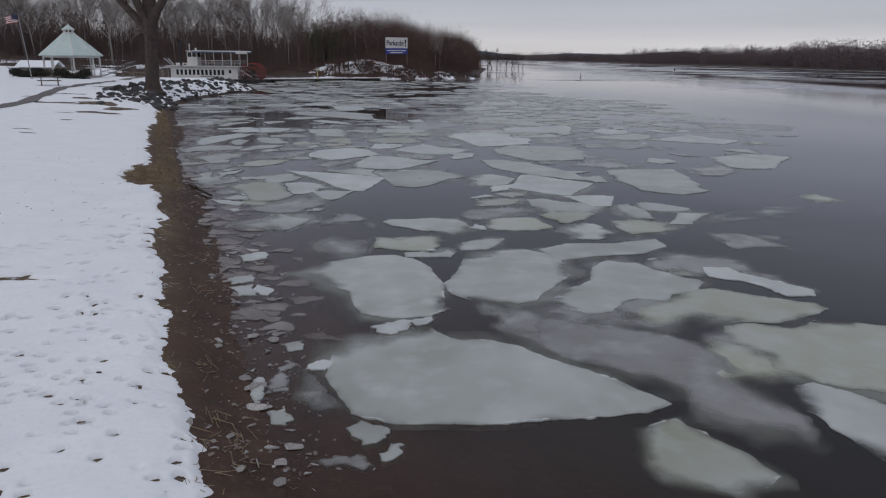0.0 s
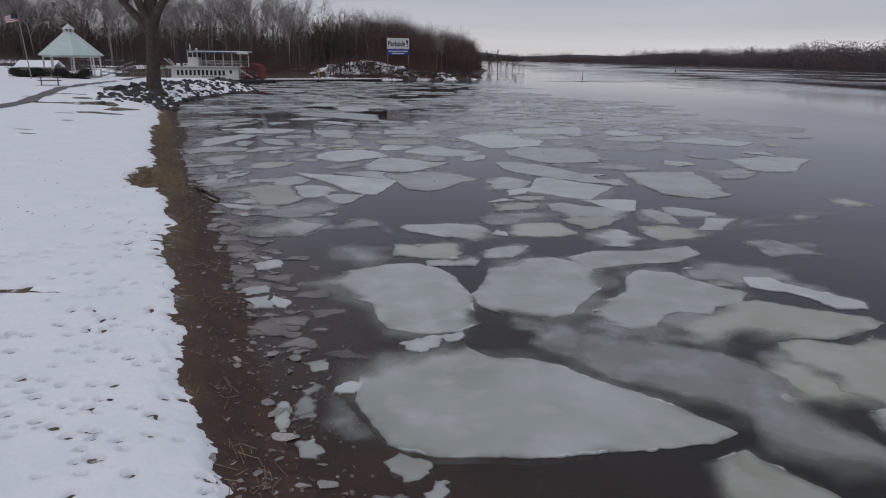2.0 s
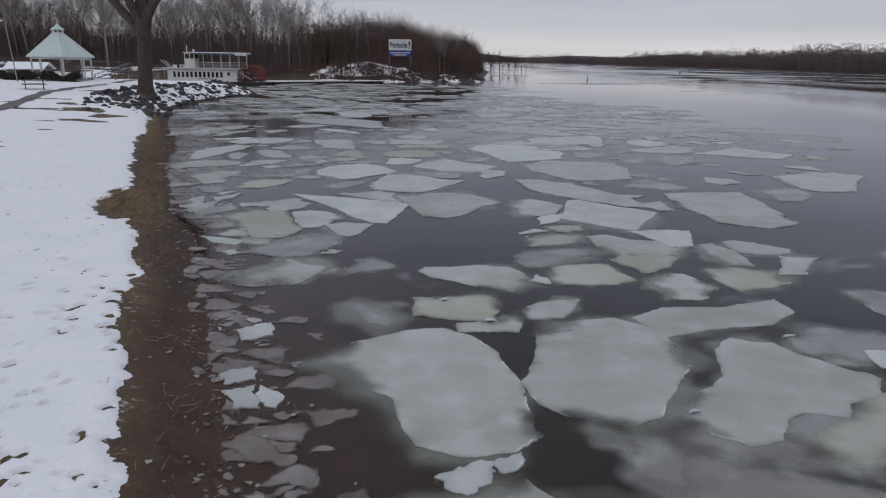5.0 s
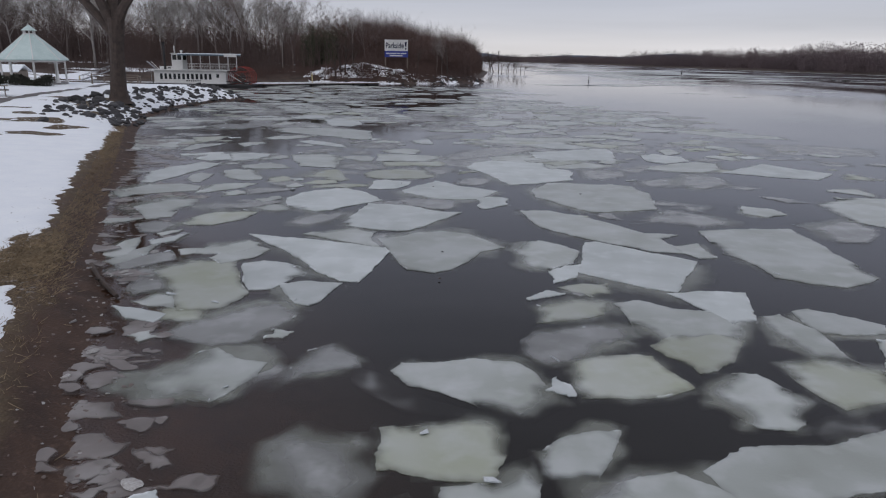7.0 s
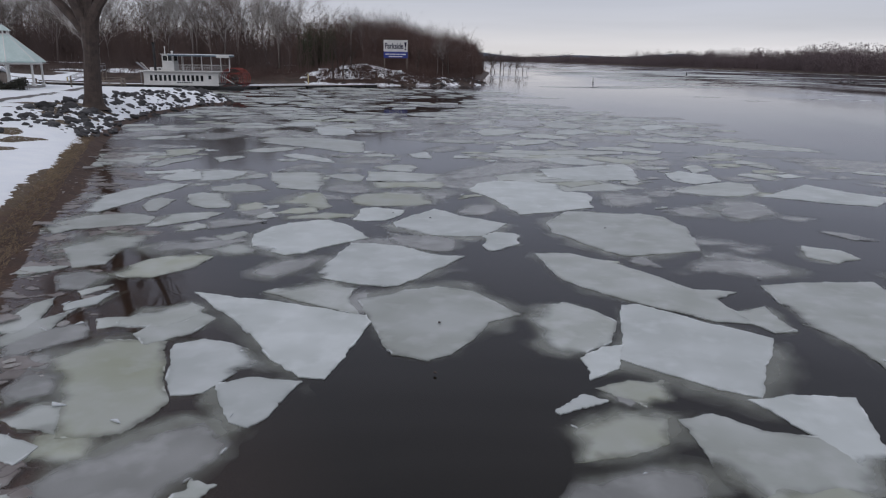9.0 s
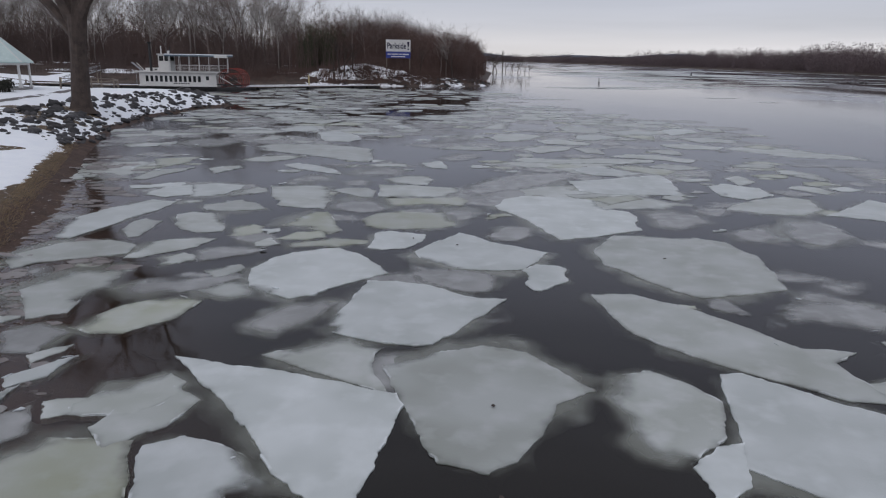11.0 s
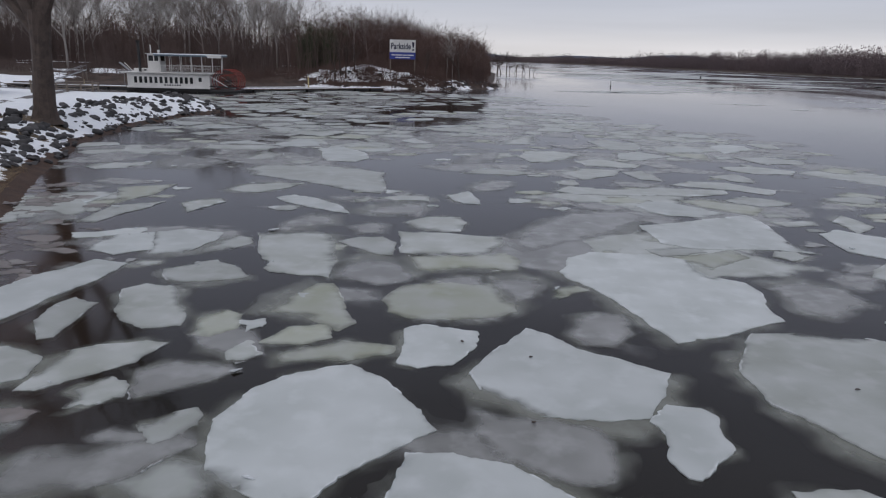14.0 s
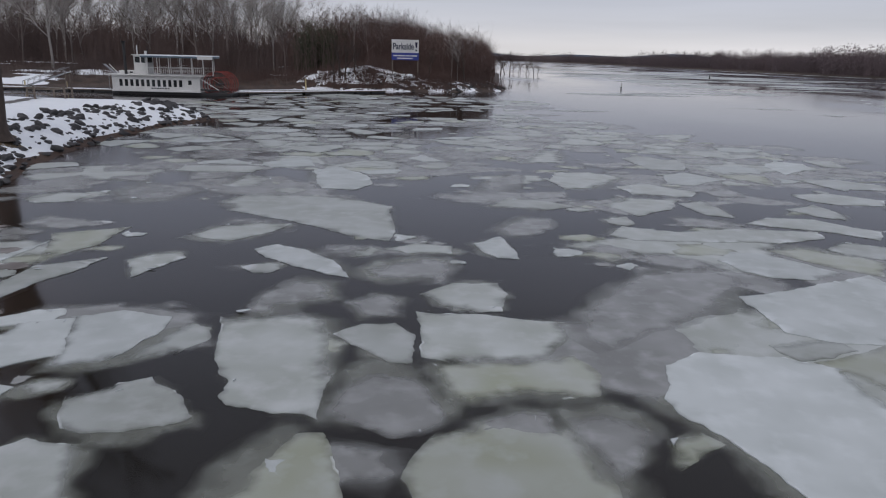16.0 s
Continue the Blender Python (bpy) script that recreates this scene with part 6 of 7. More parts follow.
# small dark flecks added in wandering trails on the snow surface
flecks = ([], [])
for k in range(26):
    x0, y0, h = pr.uniform(-13, -2.5), pr.uniform(9, 27), pr.uniform(0, 6.283)
    for j in range(pr.randrange(8, 26)):
        h += pr.gauss(0, 0.12)
        x0, y0 = x0 + pr.uniform(0.2, 0.8) * math.cos(h) + pr.gauss(0, 0.25), y0 + pr.uniform(0.2, 0.8) * math.sin(h) + pr.gauss(0, 0.25)
        if x0 > float(shore_x(y0)) - 1.7 or y0 < 8:
            continue
        s = pr.uniform(0.025, 0.06)
        place = pose(x0, y0, land_at(x0, y0) + 0.058, 0, 0, pr.uniform(0, 360)) @ Matrix.Diagonal((s * 1.7, s, 0.012, 1))
        base = len(flecks[0])
        flecks[0].extend(place @ v.co for v in LEAFLET.vertices)
        flecks[1].extend(tuple(base + i for i in f.vertices) for f in LEAFLET.polygons)
tagged(new("leaf_flecks", mesh_of("leaf_flecks", *flecks, M_BARK)), "small dark flecks in wandering trails over the trodden snow", "leaf litter", kind="stuff")
tx, ty = gr.normal(0, 0.34, 2600), gr.normal(0, 1.0, 2600)
tx, ty = -9.55 + 0.906 * tx - 0.423 * ty, 22.9 + 0.423 * tx + 0.906 * ty
p0 = np.stack([tx, ty, land(tx, ty)[0] - 0.01], 1)
p1 = p0 + np.stack([gr.normal(0.03, 0.1, 2600), gr.normal(-0.03, 0.1, 2600), gr.uniform(0.03, 0.10, 2600)], 1)
tagged(new("dead_grass", mesh_of("dead_grass", *sticks(p0, p1, 0.009), M_STRAW)), "matted tan dead grass on the snow-free bank", "dead grass", kind="stuff")

# ---- riprap ----
ROCKS = [lump_mesh("riprap_rock", M_ROCK, 70 + i, 0.75, 2, 0.4) for i in range(9)]


def rocks(count, path, deep, sizes, label, group, seed, heap=None):
    """Stones tipped down the bank along a line of the plan."""
    r = random.Random(seed)
    seg = [math.dist(a, b) for a, b in zip(path, path[1:])]
    for i in range(count):
        t, k = r.uniform(0, sum(seg)), 0
        while t > seg[k]:
            t -= seg[k]
            k += 1
        a, b = Vector(path[k]), Vector(path[k + 1])
        e = (b - a).normalized()
        p = a + e * t + Vector((-e.y, e.x)) * deep * r.random() ** 0.8
        s = r.uniform(*sizes) * (1.5 if r.random() < 0.1 else 1)
        place = pose(p.x, p.y, land_at(p.x, p.y) + 0.16 * s, r.uniform(-25, 25), r.uniform(-25, 25), r.uniform(0, 360)) @ Matrix.Diagonal((s * r.uniform(0.9, 1.5), s, s * r.uniform(0.7, 1), 1))
        if heap is None:
            tagged(new("riprap_rock", ROCKS[i % 9]), label, "rock", group).matrix_world = place
        else:
            me = ROCKS[i % 9]
            base = len(heap[0])
            heap[0].extend(place @ v.co for v in me.vertices)
            heap[1].extend(tuple(base + k for k in f.vertices) for f in me.polygons)


rocks(175, [(-21.6, 51.5), (-23.4, 56.5), (-25.4, 62.0), (-26.5, 68.0), (-27.1, 76.0), (-26.6, 83.0), (-25.8, 87.3), (-27.0, 90.0), (-31.5, 91.5)], 4.6, (0.28, 0.8), "dark grey riprap boulder dusted with snow on the bank", "riprap on the near bank", 3)
rocks(260, [(-21.6, 51.0), (-23.4, 56.5), (-25.4, 62.0), (-26.5, 68.0), (-27.1, 76.0), (-26.6, 83.0), (-25.8, 87.3), (-27.0, 90.0), (-31.5, 91.5)], 4.4, (0.14, 0.46), "", "", 6, near_heap := ([], []))
rocks(170, [(-21.0, 51.0), (-22.9, 56.5), (-24.9, 62.0), (-26.1, 68.0), (-26.7, 76.0), (-26.2, 83.0), (-25.4, 87.3), (-26.6, 90.0)], 1.6, (0.12, 0.5), "", "", 9, near_heap)
tagged(new("riprap_rubble", mesh_of("riprap_rubble", *near_heap, M_ROCK)), "small dark riprap rubble filling between boulders", "riprap", kind="stuff")
rocks(18, [(-21.5, 48.5), (-24.8, 55.0), (-27.5, 62.0)], 3.0, (0.3, 0.7), "dark grey boulder half buried in snow", "boulders round the tree", 4)
rocks(480, [(-30, 145.7), (-16, 145.2), (-6, 148.2), (0.6, 153.2), (2.8, 159), (1.2, 170)], 5.5, (0.2, 0.65), "", "", 5, far_heap := ([], []))
tagged(new("riprap_heap", mesh_of("riprap_heap", *far_heap, M_ROCK)), "dark riprap stones along the wooded point", "riprap", kind="stuff")


# ---- trees ----
def grow(seed, height, spread=0.5, trunk=0.16, depth=4, twigs=3, fork=0.3, lean=0.0):
    """Bars of a bare tree: (start, end, radius, radius, level). It forks again and again, each limb thinner."""
    r = random.Random(seed)
    bars = []

    def limb(p, d, length, rad, level):
        steps = 3 if level == 0 else 2
        for s in range(steps):
            d = (d + Vector((r.gauss(0, 0.09), r.gauss(0, 0.09), r.gauss(0.02, 0.05))) * (0.5 if level == 0 else 1.4)).normalized()
            q = p + d * (length / steps)
            r2 = rad * (0.86 if level == 0 else 0.72)
            bars.append((p, q, rad, r2, level))
            p, rad = q, r2
            if level < depth and (level > 0 or s >= 1):
                for _ in range(r.choice([1, 2]) if level < depth - 1 else twigs):
                    a, tilt = r.uniform(0, 6.283), r.uniform(0.35, 0.95) * (1 if level else 0.9)
                    side = Vector((math.cos(a), math.sin(a), 0))
                    nd = (d * math.cos(tilt) + side * math.sin(tilt) * (0.5 + spread)).normalized()
                    limb(p, nd, length * r.uniform(0.48, 0.75), rad * r.uniform(0.5, 0.72), level + 1)
        if level < depth:
            nd = (d + Vector((r.gauss(0, 0.2), r.gauss(0, 0.2), 0.1))).normalized()
            limb(p, nd, length * 0.62, rad * 0.85, level + 1)

    limb(Vector((0, 0, -0.2)), Vector((lean, 0, 1)).normalized(), height * fork, trunk, 0)
    top = max(b[1].z for b in bars)
    k = height / top
    return [(a * k, b * k, ra, rb, lv) for a, b, ra, rb, lv in bars]


def tree_meshes(seed, height, mat, thick=1.0, **kw):
    bars = grow(seed, height, **kw)
    out = []
    for name, keep in (("trunk", lambda lv: lv <= 1), ("crown", lambda lv: lv > 1)):
        sel = [b for b in bars if keep(b[4])]
        v, f = sticks([b[0] for b in sel], [b[1] for b in sel], np.array([max(b[2], 0.012 * thick) for b in sel]), np.array([max(b[3], 0.008 * thick) for b in sel]))
        out.append(mesh_of(name, v, f, mat, True))
    return out


BOLES = [(-26.8, 148.5, 0.42), (-25.9, 149.0, 0.5), (-24.9, 148.2, 0.45), (-23.6, 150, 0.4), (-11, 152, 0.4), (-5, 156, 0.45)]
KIT = [tree_meshes(100 + i, 1.0 * h, mat, 1.7, trunk=0.20, depth=4, twigs=2, spread=sp, fork=fk)
       for i, (h, mat, sp, fk) in enumerate([(15, M_PALE, 0.35, 0.34), (16, M_TWIG, 0.4, 0.32), (14, M_PALE, 0.5, 0.3), (13, M_TWIG, 0.35, 0.32), (15, M_TWIG, 0.2, 0.38), (11, M_TWIG, 0.5, 0.28)])]


def bare_tree(x, y, kit, scale, turn, label, group):
    ob = thing("tree", label, "tree", pose(x, y, land_at(x, y) - 0.1, 0, 0, turn) @ Matrix.Diagonal((scale, scale, scale, 1)), group)
    for nm, me in zip(("trunk", "crown"), kit):
        part(nm, me, None, ob)
    return ob


tr = random.Random(8)
LAB = ["tall pale leafless tree in the riverside wood", "tall grey-brown leafless tree in the riverside wood", "spreading pale leafless tree above brown brush", "leafless brown tree among brush", "slender leafless tree rising over brush", "low spreading leafless tree at the wood edge"]
placed = 0
while placed < 295:
    x, y = tr.uniform(-210, 0), tr.uniform(146, 260)
    if x > -36 and tr.random() < 0.45:
        continue
    d = float(shore_distance(SHORE, np.array([x]), np.array([y]))[0])
    if d < 5 or (x > -60 and y < 156):
        continue
    k = tr.choices(range(6), [3, 1.5, 3, 1, 1, 1])[0]
    s = tr.uniform(0.9, 1.4) * (1.0 if x < -45 else 0.62 if x < -15 else 0.5)
    bare_tree(x, y, KIT[k], s, tr.uniform(0, 360), LAB[k], "trees of the riverside wood")
    placed += 1


POLES = [tree_meshes(400 + i, 6.5, M_BARK, 1.2, trunk=0.2, depth=3, twigs=2, spread=0.25, fork=0.5) for i in range(3)]
for i, (x, y, s) in enumerate(BOLES):
    bare_tree(x, y, POLES[i % 3], s / 0.45, i * 61, "small dark leafless tree at the waterside", "trees on the point")


def brush(name, spots, mat, label, stems, thick, seed, splay=0.2, fan=0.16, low=0.45):
    """Thickets: many upright stems, each with side twigs, joined."""
    r = np.random.default_rng(seed)
    P0, P1, R = [], [], []
    for x, y, z, h, w in spots:
        n = stems
        a, rad = r.uniform(0, 6.283, n), w * np.sqrt(r.random(n))
        b = np.stack([x + rad * np.cos(a), y + rad * np.sin(a), np.full(n, z - 0.2)], 1)
        hh = h * r.uniform(low, 1.0, n) * (1 - 0.35 * (rad / max(w, 0.01)) ** 2)
        t = b + np.stack([r.normal(0, splay, n) * hh * 0.35, r.normal(0, splay, n) * hh * 0.35, hh], 1)
        P0.append(b), P1.append(t), R.append(np.full(n, thick))
        for _ in range(3):
            k = r.uniform(0.25, 0.95, n)[:, None]
            s = b + (t - b) * k
            e = s + np.stack([r.normal(0, fan, n) * hh, r.normal(0, fan, n) * hh, r.uniform(0.05, 0.28, n) * hh], 1)
            P0.append(s), P1.append(e), R.append(np.full(n, thick * 0.6))
            if thick < 0.1:
                s2 = s + (e - s) * r.uniform(0.3, 0.8, n)[:, None]
                e2 = s2 + np.stack([r.normal(0, 0.07, n) * hh, r.normal(0, 0.07, n) * hh, r.uniform(0.03, 0.14, n) * hh], 1)
                P0.append(s2), P1.append(e2), R.append(np.full(n, thick * 0.4))
    v, f = sticks(np.concatenate(P0), np.concatenate(P1), np.concatenate(R))
    return tagged(new(name, mesh_of(name, v, f, mat)), label, "brush", kind="stuff")


def scatter(count, xs, ys, dmin, heights, width, seed, rule=None):
    r = random.Random(seed)
    out = []
    while len(out) < count:
        x, y = r.uniform(*xs), r.uniform(*ys)
        d = float(shore_distance(SHORE, np.array([x]), np.array([y]))[0])
        if d < dmin or (rule and not rule(x, y)):
            continue
        out.append((x, y, land_at(x, y), r.uniform(*heights) * (rule_height(x) if rule else 1), r.uniform(*width)))
    return out


def rule_height(x):
    return float(np.interp(x, [-200, -60, -30, -10, 3], [1.0, 1.0, 0.95, 0.75, 0.55]))


brush("brush_thicket", scatter(1100, (-230, -30), (152, 215), 7, (8, 12.5), (1.5, 3.0), 21, lambda x, y: True), M_BRUSH, "dense grey-brown leafless thicket on the hillside", 18, 0.052, 1)
def crown_line(x, y):
    """Height of the thicket: it falls off towards the tip, and rises with the ground behind."""
    top = float(np.interp(x * 165 / y, [-40, -27, -22, -16, -12, -2, 1.5, 4], [16.3, 15.9, 14.9, 15.0, 12.8, 11.2, 9.2, 7.0]))
    return (top - 5.5) * (y - 27) / 138 + 5.5


spots = [(x, y, z, max(2.5, (crown_line(x, y) - z) * h), w) for x, y, z, h, w in scatter(700, (-40, 4), (158, 300), 3, (0.82, 1.04), (1.2, 2.6), 22)]
brush("brush_thicket", spots, M_WILLOW, "dense red-brown leafless willow thicket on the point", 25, 0.042, 2, 0.14)
brush("low_brush", scatter(420, (-58, 3), (143, 160), 1.2, (1.0, 2.4), (0.8, 1.8), 23), M_WILLOW, "low red-brown scrub along the far waterline", 26, 0.02, 3)
brush("low_brush", scatter(150, (-30, 1), (145.5, 150), 0.6, (0.7, 1.9), (0.7, 1.5), 28), M_WILLOW, "low red-brown scrub among the riprap of the point", 22, 0.02, 11)
brush("low_brush", scatter(220, (-100, -50), (134, 152), 1.0, (0.8, 2.6), (0.8, 1.8), 29), M_BRUSH, "brown scrub on the harbour bank", 20, 0.022, 12)
brush("low_brush", scatter(60, (-21, -8), (151.5, 156), 3, (2.2, 3.6), (0.9, 1.6), 27), M_WILLOW, "red-brown scrub round the billboard posts", 26, 0.02, 10)
brush("brush_thicket", scatter(330, (-230, -40), (149, 166), 4, (3.0, 6.5), (1.2, 2.4), 24), M_BRUSH, "brown thicket behind the harbour", 24, 0.03, 4)
brush("cedar_clump", scatter(26, (-36, -26), (158, 172), 8, (8, 11), (0.8, 1.5), 25), M_CEDAR, "dull green cedar among bare brush", 60, 0.05, 5, 0.2)
def far_crowns(spots, label, seed, twigs=100, size=0.3):
    """Distant leafless trees: a few stems, and a rounded cloud of twigs each."""
    r = np.random.default_rng(seed)
    P0, P1, R = [], [], []
    for x, y, z, h, w in spots:
        s = r.normal(0, w * 0.35, (5, 2))
        P0.append(np.column_stack([x + s[:, 0], y + s[:, 1], np.full(5, z - 0.3)]))
        P1.append(np.column_stack([x + s[:, 0] * 1.5, y + s[:, 1] * 1.5, z + h * r.uniform(0.4, 0.6, 5)]))
        R.append(np.full(5, size * 0.45))
        d = r.normal(0, 1, (twigs, 3))
        d *= (r.random((twigs, 1)) ** 0.4) / np.linalg.norm(d, axis=1, keepdims=True)
        c = np.array([x, y, z + 0.44 * h]) + d * np.array([w, w, 0.55 * h])
        e = r.normal(0, 1, (twigs, 3)) * np.array([0.034, 0.034, 0.03]) * h + np.array([0, 0, 0.02 * h])
        P0.append(c), P1.append(c + e), R.append(np.full(twigs, size * 0.5))
    v, f = sticks(np.concatenate(P0), np.concatenate(P1), np.concatenate(R))
    return tagged(new("hazed_far_wood", mesh_of("hazed_far_wood", v, f, M_FAR_HAZED)), label, "woods", kind="stuff")


# the far woods get their haze from the material colour
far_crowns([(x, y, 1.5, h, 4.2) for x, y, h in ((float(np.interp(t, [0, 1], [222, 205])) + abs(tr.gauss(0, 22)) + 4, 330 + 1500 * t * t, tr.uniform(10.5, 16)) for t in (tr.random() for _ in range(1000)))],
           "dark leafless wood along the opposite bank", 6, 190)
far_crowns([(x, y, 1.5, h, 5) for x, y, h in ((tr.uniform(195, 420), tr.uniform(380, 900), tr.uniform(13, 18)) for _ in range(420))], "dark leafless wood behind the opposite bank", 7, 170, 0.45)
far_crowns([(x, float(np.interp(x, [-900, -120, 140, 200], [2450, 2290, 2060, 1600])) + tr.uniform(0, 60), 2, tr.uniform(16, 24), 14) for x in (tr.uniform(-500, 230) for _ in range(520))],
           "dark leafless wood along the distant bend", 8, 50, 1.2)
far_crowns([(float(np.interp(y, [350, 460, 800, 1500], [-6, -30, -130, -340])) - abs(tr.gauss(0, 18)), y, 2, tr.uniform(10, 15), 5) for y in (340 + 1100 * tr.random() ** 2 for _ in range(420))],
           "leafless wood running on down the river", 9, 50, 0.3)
# backdrop ridge; its haze is in the colour only
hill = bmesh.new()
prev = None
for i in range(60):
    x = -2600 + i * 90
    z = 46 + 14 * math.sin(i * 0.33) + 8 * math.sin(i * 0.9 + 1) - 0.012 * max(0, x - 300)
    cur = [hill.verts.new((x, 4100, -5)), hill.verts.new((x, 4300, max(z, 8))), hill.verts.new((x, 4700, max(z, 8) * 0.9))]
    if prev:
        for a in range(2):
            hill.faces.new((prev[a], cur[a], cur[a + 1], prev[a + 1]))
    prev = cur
tagged(part("backdrop", hill, M_HAZE), "low hills on the horizon, painted blue-grey for haze", "hills", kind="structure")

# drowned trees standing in the river off the point
SNAG = [tree_meshes(300 + i, 9, M_BARK, 4, trunk=0.24, depth=3, twigs=2, spread=0.55, fork=0.32, lean=ln) for i, ln in enumerate((0.05, 0.35, -0.4))]
for i, (x, y, s) in enumerate([(11.4, 307, 1.0), (13.0, 312, 0.62), (14.4, 306, 0.5), (15.8, 312, 0.6), (17.6, 308, 0.75), (19.4, 311, 0.5), (20.8, 309, 0.7), (9.2, 300, 0.95), (6.8, 285, 0.9), (8.0, 306, 0.75), (22.5, 311, 0.4)]):
    bare_tree(x, y, SNAG[i % 3], s, i * 77, "leafless drowned tree standing in shallow river water", "drowned trees off the point").location.z = -0.3

# the great tree on the bank
big = thing("great_tree", "massive leafless forked shade tree on the snowy bank", "tree", pose(-28.0, 64.0, land_at(-28, 64) - 0.15))


def limb(bm, pts, radii, sides=12):
    rows = []
    for i, (p, rad) in enumerate(zip(pts, radii)):
        d = (Vector(pts[min(i + 1, len(pts) - 1)]) - Vector(pts[max(i - 1, 0)])).normalized()
        q = d.to_track_quat("Z", "Y")
        rows.append([bm.verts.new(Vector(p) + q @ Vector((rad * (1 + 0.09 * math.sin(3 * a + i) + 0.05 * math.sin(7 * a + 2 * i)) * math.cos(a), rad * (1 + 0.09 * math.sin(3 * a + i)) * math.sin(a), 0)))
                     for a in (2 * math.pi * k / sides for k in range(sides))])
    for r1, r2 in zip(rows, rows[1:]):
        for k in range(sides):
            bm.faces.new((r1[k], r1[(k + 1) % sides], r2[(k + 1) % sides], r2[k]))
    bm.faces.new(rows[-1])
    return bm


bm = limb(bmesh.new(), [(0, 0, 0), (0.02, 0, 0.35), (0.05, 0, 0.9), (0.1, 0, 2.2), (0.16, 0, 3.8), (0.25, 0, 5.2), (0.35, 0, 6.4)], [0.95, 0.74, 0.62, 0.56, 0.52, 0.55, 0.62], 16)
part("trunk", bm, M_BARK, big)
BOUGHS = [[(0.2, 0, 5.0), (-0.8, 0.2, 6.2), (-2.0, 0.4, 7.4), (-3.2, 0.6, 8.6), (-4.6, 0.8, 10.4), (-6.0, 1.0, 12.5)], [(0.45, 0, 6.0), (1.2, -0.2, 7.2), (2.2, -0.3, 8.4), (3.2, -0.4, 9.8), (4.2, -0.6, 12.0), (5.0, -0.8, 14.5)],
         [(0.3, 0.1, 6.0), (0.3, 0.3, 8.0), (0.1, 0.5, 10.2), (0.3, 0.8, 13.0), (0.6, 1.0, 16.0)], [(0.1, 0, 5.8), (-0.4, -0.5, 7.6), (-0.9, -1.0, 9.6), (-1.6, -1.6, 12.0), (-2.2, -2.2, 14.5)]]
bars = []
for i, pts in enumerate(BOUGHS):
    part("limb", limb(bmesh.new(), pts, ([0.62, 0.55, 0.47, 0.36, 0.2] if i == 2 else [0.42, 0.36, 0.30, 0.25, 0.18, 0.1])[:len(pts)], 9), M_BARK, big)
    lr = random.Random(50 + i)
    for p in pts[2:]:
        for _ in range(5):
            a = lr.uniform(0, 6.283)
            q = pose(*p, math.degrees(lr.uniform(0.4, 1.1)) * math.cos(a), math.degrees(lr.uniform(0.4, 1.1)) * math.sin(a), 0)
            bars += [(q @ u, q @ w, ra * 0.45, rb * 0.45, lv) for u, w, ra, rb, lv in grow(lr.randrange(9999), lr.uniform(2.5, 4.5), depth=3, twigs=2, fork=0.4)]
v, f = sticks([b[0] for b in bars], [b[1] for b in bars], np.array([max(b[2], 0.012) for b in bars]), np.array([max(b[3], 0.008) for b in bars]))
part("crown", mesh_of("crown", v, f, M_BARK), None, big, "bare twigs")


# ---- gazebo and park ----
def gazebo():
    base = 1.95
    g = thing("gazebo", "white octagonal park gazebo with a pale frosted roof and cupola", "gazebo", pose(-41.7, 75.3, base, 0, 0, 10))
    R, E, T = 2.65, 2.08, 4.35
    oct8 = [(math.cos(math.pi * (k + 0.5) / 4), math.sin(math.pi * (k + 0.5) / 4)) for k in range(8)]
    bm = bmesh.new()
    bmesh.ops.create_cone(bm, cap_ends=True, segments=8, radius1=R + 0.15, radius2=R + 0.1, depth=0.5, matrix=Matrix.Translation((0, 0, -0.2)) @ pose(0, 0, 0, 0, 0, 22.5))
    part("floor_slab", bm, M_CONC, g)
    for c, s in oct8:
        bm = beam(bmesh.new(), (c * R, s * R, 0.05), (c * R, s * R, E), 0.095, 4)
        box(bm, (c * R - 0.14, s * R - 0.14, 0.05), (c * R + 0.14, s * R + 0.14, 0.22))
        part("post", bm, M_WHITE, g)
    for k in range(8):
        (c1, s1), (c2, s2) = oct8[k], oct8[(k + 1) % 8]
        bm = beam(bmesh.new(), (c1 * R, s1 * R, E - 0.08), (c2 * R, s2 * R, E - 0.08), 0.12, 4)
        part("fascia_beam", bm, M_WHITE, g)
        bm = bmesh.new()
        ro, ri = 3.05, 0.5
        lo = [bm.verts.new((c * r, s * r, z)) for c, s, r, z in ((c1, s1, ro, E), (c2, s2, ro, E), (c2, s2, ri, T), (c1, s1, ri, T))]
        hi = [bm.verts.new((v.co.x, v.co.y, v.co.z + 0.09)) for v in lo]
        bm.faces.new(lo), bm.faces.new(hi)
        for i in range(4):
            bm.faces.new((lo[i], lo[(i + 1) % 4], hi[(i + 1) % 4], hi[i]))
        part("roof_panel", bm, M_ROOF, g)
        part("hip_cap", beam(bmesh.new(), (c1 * ro, s1 * ro, E + 0.07), (c1 * ri, s1 * ri, T + 0.07), 0.05, 5), M_WHITE, g)
    cup = bmesh.new()
    bmesh.ops.create_cone(cup, cap_ends=True, segments=8, radius1=0.52, radius2=0.52, depth=0.12, matrix=Matrix.Translation((0, 0, T + 0.1)) @ pose(0, 0, 0, 0, 0, 22.5))
    cupola = part("cupola", cup, M_WHITE, g)
    for c, s in oct8:
        part("cupola_post", beam(bmesh.new(), (c * 0.46, s * 0.46, T + 0.1), (c * 0.46, s * 0.46, T + 0.42), 0.06, 4), M_WHITE, cupola)
    cr = bmesh.new()
    bmesh.ops.create_cone(cr, cap_ends=True, segments=8, radius1=0.68, radius2=0.05, depth=0.5, matrix=Matrix.Translation((0, 0, T + 0.66)) @ pose(0, 0, 0, 0, 0, 22.5))
    part("cupola_roof", cr, M_ROOF, cupola)
